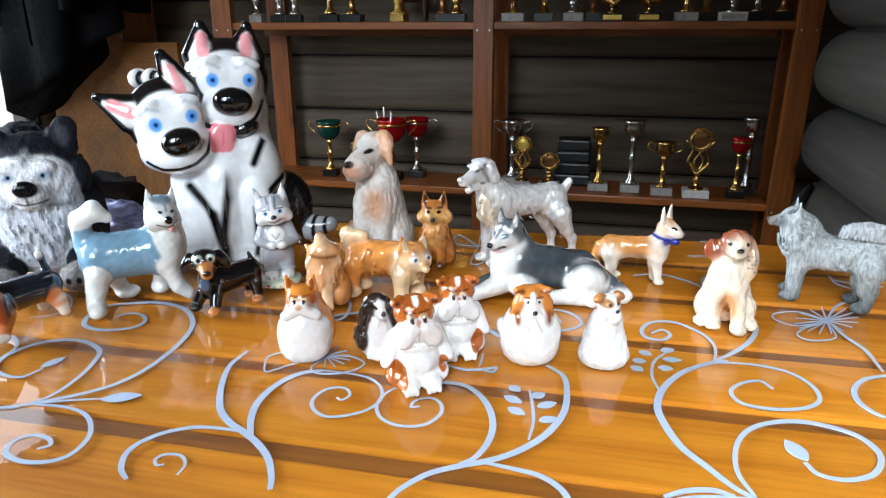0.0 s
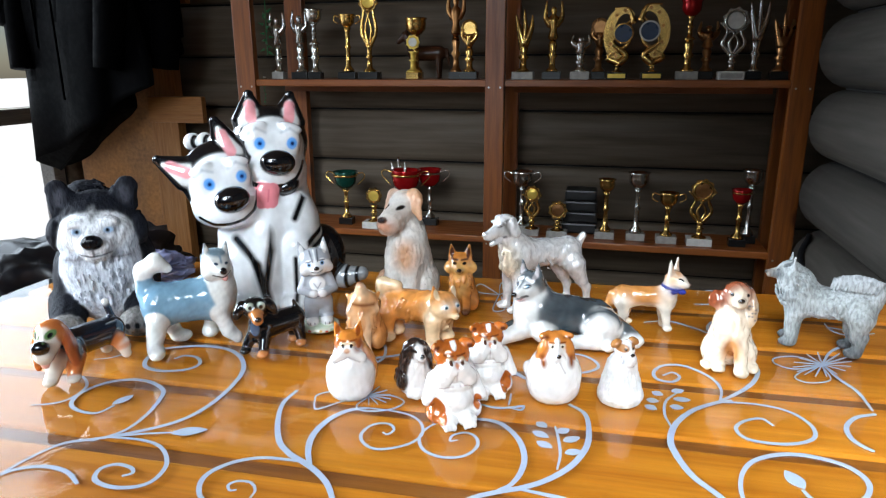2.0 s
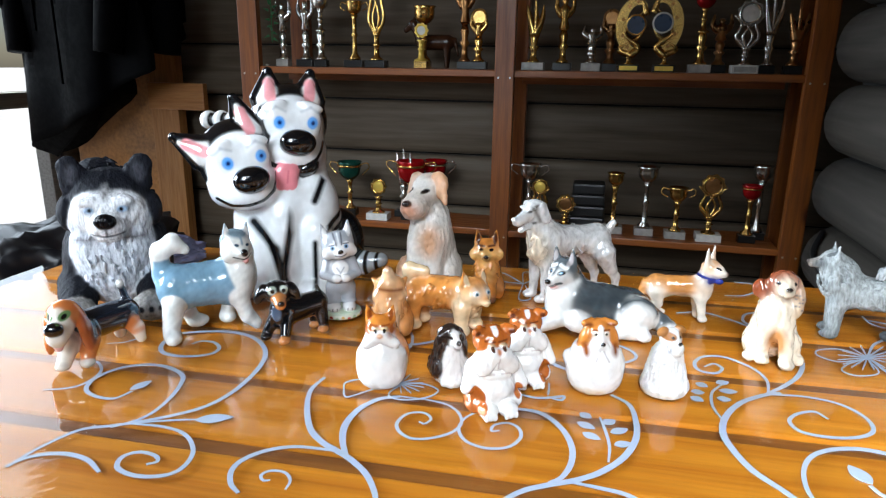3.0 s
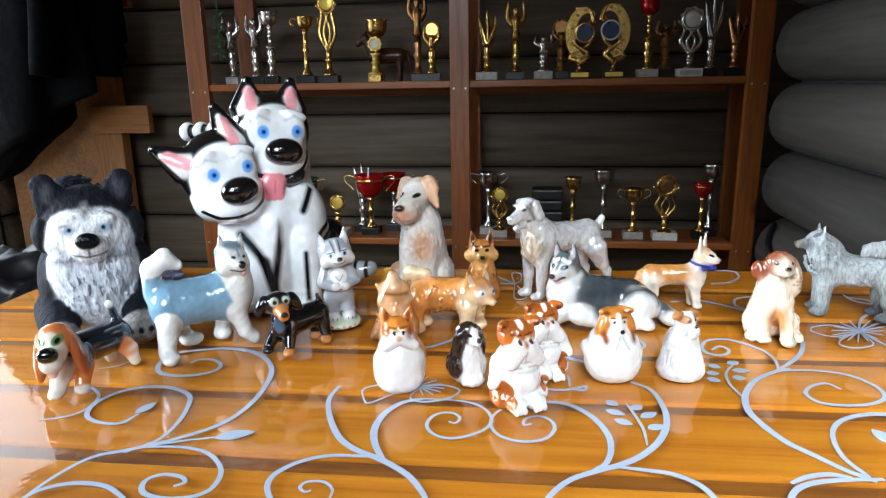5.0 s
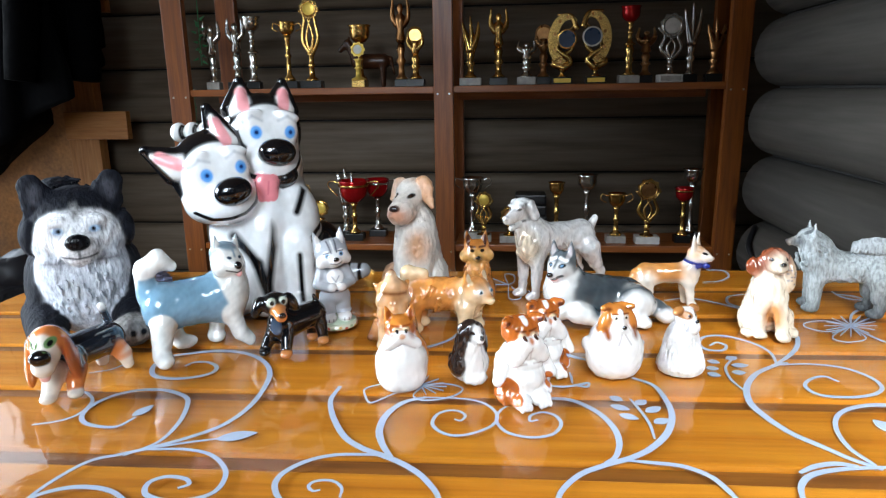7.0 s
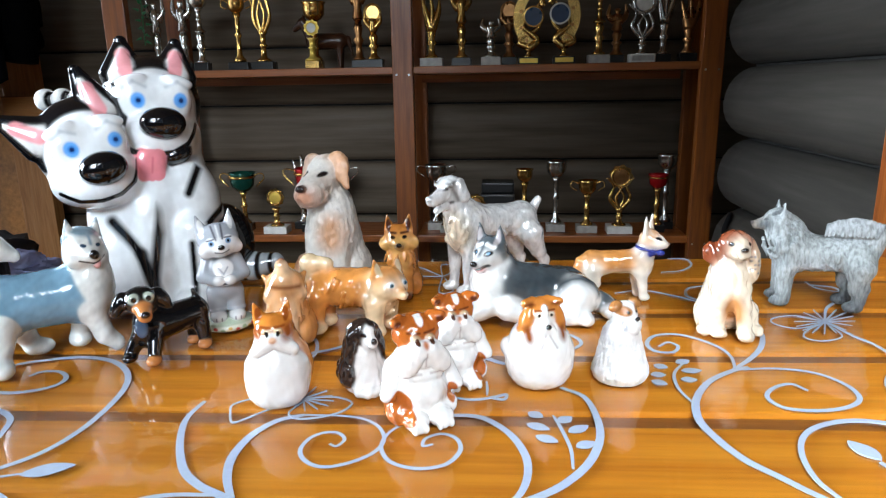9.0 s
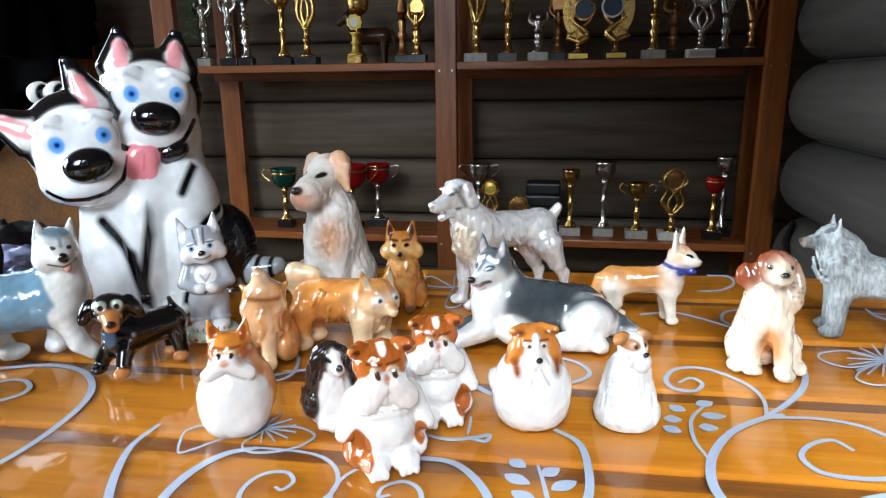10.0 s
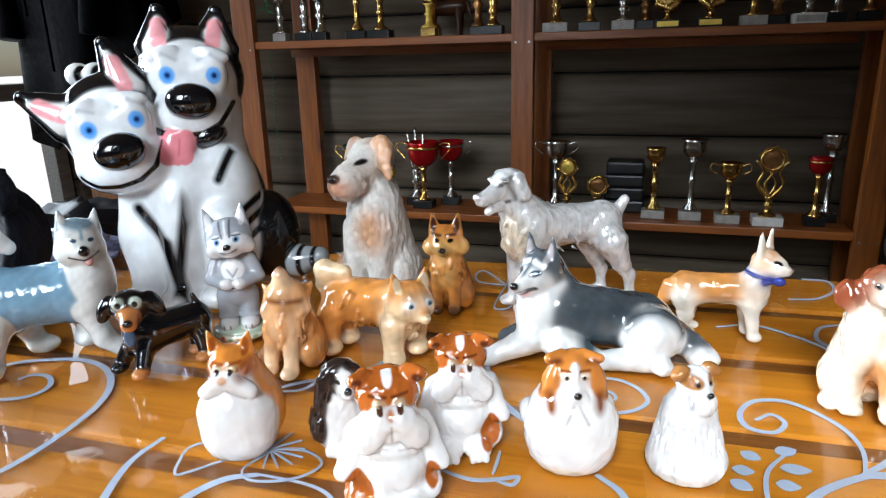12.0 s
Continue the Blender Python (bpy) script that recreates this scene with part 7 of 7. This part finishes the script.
def column(x, y, shelf, H, label, metal=M_GOLD, base=M_MARBLE, topper="winged", bw=0.045, top_material=None):
    """A turned column with a small figure, cup, disc or flame on it."""
    t = empty("trophy_column")
    bh = 0.028
    bw *= 1.15
    base_block(t, bw, bh, base)
    part("column", lathe([(0.024, bh), (0.023, bh + 0.006), (0.013, bh + 0.014), (0.011, bh + H * 0.16), (0.020, bh + H * 0.21), (0.011, bh + H * 0.25), (0.017, bh + H * 0.34), (0.012, bh + H * 0.4)], 16), metal, t, smooth=True)
    z = bh + H * 0.4
    h = H - z
    if topper == "winged":
        part("figure", lathe([(0.010, z), (0.020, z + h * 0.08), (0.013, z + h * 0.28), (0.021, z + h * 0.46), (0.018, z + h * 0.6), (0.007, z + h * 0.66), (0.0115, z + h * 0.74), (0.010, z + h * 0.82), (0.003, z + h * 0.86)], 14), metal, t, smooth=True)
        for s in (-1, 1):
            part("wing", tube([(s * 0.008, 0.003, z + h * 0.4), (s * 0.030, 0.004, z + h * 0.6), (s * 0.027, 0.004, H)], (0.017, 0.003), 8), metal, t, smooth=True)
    elif topper == "cup":
        stem(t, z, H - 0.055 - z, 0.011, metal)
        cup_bowl(t, H - 0.055, 0.036, 0.055, top_material or metal)
    elif topper == "disc":
        part("disc", lathe([(0.032, 0), (0.032, 0.004), (0.025, 0.006), (0.023, 0.003)], 24), metal, t).matrix_local = pose(0, 0.002, H - 0.032, 90)
        part("figure", lathe([(0.010, z), (0.016, z + h * 0.15), (0.010, z + h * 0.35), (0.015, z + h * 0.5)], 12), metal, t, smooth=True)
        for s in (-1, 1):
            part("arm", tube([(s * 0.006, 0, z + 0.2 * h), (s * 0.026, 0, z + 0.42 * h), (s * 0.027, 0, H - 0.035)], (0.012, 0.005), 8), metal, t, smooth=True)
    else:
        for s in (-1, 0, 1):
            part("flame", tube([(0, 0, z - 0.005), (s * 0.022 + 0.004, 0.002 * s, z + 0.45 * h), (s * 0.030, 0.002 * s, H - 0.02 * abs(s))], (0.019, 0.003), 8), metal, t, smooth=True)
    return put(t, x, y, shelf, label)


def star_plaque(x, y, shelf, H, side, label):
    """A gilt crescent with stars and a navy disc, on a block with a yellow plate."""
    t = empty("trophy_plaque")
    base_block(t, 0.075, 0.026, M_BLACKB, M_YELLOW)
    stem(t, 0.026, H * 0.16, 0.01, M_GOLD)
    outer, inner = [], []
    for i in range(19):
        a = radians(-80 + 210 * i / 18)
        outer.append((side * 0.080 * math.cos(a) * 0.8 - side * 0.01, H * 0.58 + 0.095 * math.sin(a)))
        inner.append((side * 0.050 * math.cos(a) * 0.8 - side * 0.022, H * 0.58 + 0.073 * math.sin(a)))
    loop = outer + inner[::-1]
    part("crescent", plate(loop if side < 0 else loop[::-1], -0.004, 0.003), M_GOLD, t)
    for i in range(5):
        a = radians(-60 + 38 * i)
        cx, cz = side * 0.058 * math.cos(a) * 0.8 - side * 0.016, H * 0.58 + 0.084 * math.sin(a)
        pts = [(cx + (0.009 if k % 2 else 0.004) * math.sin(k * math.pi / 5), cz + (0.009 if k % 2 else 0.004) * math.cos(k * math.pi / 5)) for k in range(10)]
        part("star", plate(pts, -0.0062, -0.0042), M_BRONZE, t)
    part("sweep", tube([(0, 0, H * 0.2), (-side * 0.03, 0, H * 0.32), (side * 0.02, 0, H * 0.5), (-side * 0.05, 0, H * 0.82)], (0.016, 0.003), 8), M_GOLD, t, smooth=True)
    part("sweep", tube([(0, 0.004, H * 0.22), (side * 0.035, 0.004, H * 0.3), (-side * 0.03, 0.004, H * 0.45), (-side * 0.045, 0.004, H * 0.62)], (0.014, 0.004), 8), M_GOLD, t, smooth=True)
    part("sweep", tube([(-side * 0.05, 0.003, H * 0.72), (-side * 0.03, 0.003, H * 0.9), (side * 0.02, 0.003, H * 0.92)], (0.013, 0.004), 8), M_GOLD, t, smooth=True)
    part("rim", lathe([(0.036, 0), (0.036, 0.006), (0.031, 0.007), (0.031, 0.003)], 24), M_MARBLE_W if side > 0 else M_GOLD, t).matrix_local = pose(-side * 0.016, -0.004, H * 0.60, 90)
    part("disc", lathe([(0.031, 0), (0.030, 0.004)], 24), M_NAVY, t).matrix_local = pose(-side * 0.016, -0.005, H * 0.60, 90)
    return put(t, x, y, shelf, label)


Y1 = RY + 0.075
# upper shelf, first bay
column(-1.29, Y1, 1, 0.26, "tall silver column trophy with a figure", M_SILV, M_MARBLE, "winged")
column(-1.20, Y1 + 0.02, 1, 0.27, "silver angel trophy with raised wings", M_SILV, M_BLACKB, "winged", 0.06)
column(-1.125, Y1, 1, 0.27, "silver leaf trophy with a cup on top", M_SILV, M_BLACKB, "cup")
cup(-0.99, Y1 + 0.02, 1, 0.25, "gilt cup with two handles on a black block", M_GOLD, None, M_BLACKB, True, 0.065, 0.075)
disc_award(-0.895, Y1 + 0.01, 1, 0.33, "gilt wreath medal on a tall stem", M_GOLD, M_BLACKB, 0.036, M_YELLOW, True, 0.08)
cup(-0.70, Y1 + 0.01, 1, 0.23, "wide gilt cup with a white medallion", M_GOLD, None, M_GOLD, False, 0.085, 0.05)
disc_award(-0.70, Y1 - 0.035, 1, 0.165, "pale gilt medallion on a thin stem", M_YELLOW, M_GOLD, 0.026, M_MARBLE_W, False, 0.05)
column(-0.545, Y1 + 0.03, 1, 0.33, "slim bronze column trophy", M_BRONZE, M_BLACKB, "winged")
column(-0.485, Y1, 1, 0.22, "gilt winged trophy holding a disc", M_GOLD, M_BLACKB, "disc", 0.06)
# upper shelf, second bay
column(-0.275, Y1 - 0.01, 1, 0.25, "gilt flame plaque on a marble block", M_GOLD, M_MARBLE, "flame", 0.07)
column(-0.17, Y1 + 0.02, 1, 0.28, "gilt winged trophy on a black block", M_GOLD, M_BLACKB, "winged", 0.06)
column(-0.065, Y1, 1, 0.16, "small silver figure trophy on marble", M_SILV, M_MARBLE, "winged", 0.06)
column(0.0, Y1 + 0.05, 1, 0.22, "narrow bronze trophy in the second row", M_BRONZE, M_BLACKB, "disc")
star_plaque(0.068, Y1 + 0.01, 1, 0.27, -1, "gilt star plaque with navy disc and yellow plate")
star_plaque(0.190, Y1 - 0.01, 1, 0.28, 1, "gilt crescent star plaque with white-rimmed navy disc")
column(0.311, Y1, 1, 0.27, "gilt column trophy topped by a red cup", M_GOLD, M_MARBLE, "cup", 0.065, M_REDCUP)
column(0.380, Y1 + 0.05, 1, 0.20, "dark bronze column trophy", M_BRONZE, M_BLACKB, "winged")
disc_award(0.457, Y1 - 0.01, 1, 0.24, "pale silver plaque with a disc on white marble", M_SILV, M_MARBLE_W, 0.042, M_MARBLE_W, True, 0.085, M_MARBLE)
column(0.540, Y1 + 0.04, 1, 0.28, "silver flame trophy", M_SILV, M_BLACKB, "flame")
column(0.615, Y1, 1, 0.22, "gilt flared trophy", M_BRONZE, M_BLACKB, "flame", 0.05)
# lower shelf, first bay
cup(-1.025, Y1 + 0.02, 0, 0.228, "dark green cup with gilt handles", M_GOLD, M_GREENCUP, M_BLACKB, True, 0.10, 0.06)
disc_award(-0.885, Y1 - 0.02, 0, 0.17, "gilt oval medal on white marble", M_GOLD, M_MARBLE_W, 0.034, M_YELLOW, False, 0.09)
column(-0.80, Y1 + 0.06, 0, 0.29, "silver crown-topped trophy", M_SILV, M_BLACKB, "flame", 0.06)
cup(-0.753, Y1 + 0.01, 0, 0.245, "red cup with a gilt band and handles", M_GOLD, M_REDCUP, M_BLACKB, True, 0.12, 0.075)
cup(-0.672, Y1 + 0.09, 0, 0.24, "second red cup with silver handles", M_SILV, M_REDCUP, M_BLACKB, True, 0.10, 0.07)
# lower shelf, second bay
cup(-0.272, Y1 + 0.05, 0, 0.25, "ribbed silver cup with handles", M_SILV, None, M_MARBLE, True, 0.085, 0.07)
disc_award(-0.225, Y1, 0, 0.20, "gilt scalloped medal on leaves", M_GOLD, M_MARBLE, 0.032, M_YELLOW, True, 0.06)
disc_award(-0.122, Y1 - 0.01, 0, 0.145, "small gilt round medal on marble", M_GOLD, M_MARBLE, 0.036, M_BRONZE, False, 0.08)
cup(0.061, Y1 + 0.02, 0, 0.235, "gilt cup on a column with a red ring", M_GOLD, None, M_MARBLE, False, 0.065, 0.075)
cup(0.178, Y1 + 0.02, 0, 0.265, "wide silver cup on a tall stem", M_SILV, None, M_MARBLE, False, 0.08, 0.07)
cup(0.291, Y1, 0, 0.195, "ribbed gilt cup with two handles", M_GOLD, None, M_MARBLE, True, 0.07, 0.075)
disc_award(0.409, Y1 - 0.005, 0, 0.25, "gilt scalloped award with a large disc", M_GOLD, M_MARBLE_W, 0.042, M_BRONZE, True, 0.09)
cup(0.546, Y1 + 0.01, 0, 0.215, "red glass cup on a gilt stem", M_GOLD, M_REDCUP, M_BLACKB, False, 0.07, 0.06)
cup(0.590, Y1 + 0.07, 0, 0.28, "dark silver cup behind the red one", M_SILV, None, M_BLACKB, False, 0.075, 0.06)

# stack of dark boxes and a dark horse statuette
stack = empty("black_box_stack")
for i in range(4):
    part("box", box((-0.07 + 0.003 * i, 0, 0.045 * i), (0.07 - 0.002 * i, 0.10, 0.045 * i + 0.043), 0.008), M_DARKPLASTIC, stack)
stack.matrix_world = pose(-0.04, Y1 + 0.06, SHELF_TOP[0] + 0.0003)
tagged(settle(stack), "stack of dark plastic boxes among the trophies", "box")

h = Clay(0.3)
HB = rgb(0.05, 0.018, 0.008, 0.6)
h.c((-5, 0, 10), (5, 0, 10), 3.0, 3.0, HB, 1.2)
for hx in (-5, 5):
    for hy in (-1.3, 1.3):
        h.c((hx, hy, 8), (hx, hy, 0.6), 1.3, 0.7, HB, 0.6)
h.c((-6, 0, 12), (-9, 0, 17), 2.2, 1.5, HB, 1.0)
h.c((-9, 0, 17), (-12, 0, 14.5), 1.6, 1.0, HB, 0.8)
for s in (-1, 1):
    h.c((-8.6, s * 0.8, 18), (-8.4, s * 0.9, 19.6), 0.5, 0.2, HB, 0.3)
h.c((8, 0, 11), (9.5, 0, 5), 1.0, 0.4, HB, 0.6)
horse = new("horse_statuette", h.mesh("horse_statuette"))
horse.data.materials.append(M_SEMI)
horse.matrix_world = pose(-0.68, Y1 + 0.10, SHELF_TOP[1] + 0.0003)
tagged(settle(horse), "dark brown glazed horse statuette on the shelf", "statue")


# ---- loose things round the table ----
def crumpled(name, x, y, z, size, material, label, category, seed):
    """A heap of crumpled sheet: creased folds over a soft lump."""
    bm = bmesh.new()
    bmesh.ops.create_icosphere(bm, subdivisions=5, radius=1.0)
    for v in bm.verts:
        d = v.co.normalized()
        n = noise.noise(d * 1.3 + Vector((seed, 0, 0))) * 0.30 + abs(noise.noise(d * 3.1 + Vector((0, seed, 0)))) * -0.32 + abs(noise.noise(d * 7.0 + Vector((0, 0, seed)))) * -0.12
        r = 1 + n
        v.co = Vector((d.x * size[0] * r, d.y * size[1] * r, max(0.0, (d.z + 0.55) / 1.55 * size[2] * r)))
    ob = mesh_ob(name, bm, material, None, True)
    ob.matrix_world = pose(x, y, z)
    return tagged(ob, label, category)


bench = empty("bench")
part("seat", box((-1.75, 0.9, 0.40), (-1.10, 2.0, 0.44), 0.006), M_FLOOR, bench)
for bx in (-1.72, -1.17):
    for by in (0.95, 1.90):
        part("leg", box((bx, by, 0.0), (bx + 0.05, by + 0.05, 0.40), 0.004), M_FLOOR, bench)
tagged(settle(bench), "dark low wooden bench beside the table", "bench")
crumpled("black_bag", -1.38, 1.35, 0.47, (0.34, 0.42, 0.27), M_BAG, "crumpled shiny black plastic bag on the bench", "bag", 3.0)
crumpled("plastic_bag", -0.84, 1.03, 0.7515, (0.10, 0.08, 0.05), M_LILAC, "crumpled lilac plastic bag on the table", "bag", 7.0)

# a string of green beads on the back wall, a green spray and a red bow
beads = empty("bead_string")
for i in range(26):
    z = 1.04 - 0.017 * i
    part("bead", lathe([(0.0008, -0.004), (0.0038, -0.0015), (0.0038, 0.0015), (0.0008, 0.004)], 8, (0.004 * math.sin(i * 1.3), 0, z)), M_GREEN, beads, smooth=True)
part("cord", tube([(0, 0, 1.10), (0.003, 0, 0.9), (0, 0, 0.60)], 0.0008, 6), M_GREEN, beads)
part("nail", lathe([(0.002, 0), (0.004, 0.02)], 8), M_SCREW, beads).matrix_local = pose(0, 0.02, 1.10, 90)
beads.matrix_world = pose(-1.52, 2.80, 0)
tagged(settle(beads), "string of small green beads hanging on the logs", "beads")
spray = empty("green_garland")
for i in range(14):
    a = i * 2.4
    part("leaf", tube([(0.01 * math.cos(a), 0.01 * math.sin(a), 1.36 - 0.012 * i), (0.03 * math.cos(a), 0.03 * math.sin(a), 1.375 - 0.014 * i)], (0.006, 0.001), 6), M_GREEN, spray, smooth=True)
part("cord", tube([(0, 0, 1.68), (0.004, 0, 1.5), (0, 0, 1.19)], 0.002, 6), M_GREEN, spray)
spray.matrix_world = pose(-1.325, 2.49, 0)
tagged(settle(spray), "green tinsel garland hanging from the upper shelf", "garland")
bow = empty("red_bow")
for a in (20, 90, 160, 230, 310):
    ca, sa = math.cos(radians(a)), math.sin(radians(a))
    part("loop", tube([(0, 0, 0), (0.03 * ca - 0.012 * sa, -0.004, 0.03 * sa + 0.012 * ca), (0.055 * ca, -0.006, 0.055 * sa)], (0.014, 0.004), 8), M_RED, bow, smooth=True)
bow.matrix_world = pose(0.70, 2.02, 1.385)
tagged(settle(bow), "red ribbon bow fixed to the log wall", "bow")
strap = mesh_ob("cable", tube([(0.70, 2.20, 0.62), (0.66, 2.12, 0.56), (0.70, 2.02, 0.50), (0.85, 1.9, 0.47)], 0.009, 8), M_DARKPLASTIC, None, True)
tagged(settle(strap), "black cable running along the log wall", "cable")
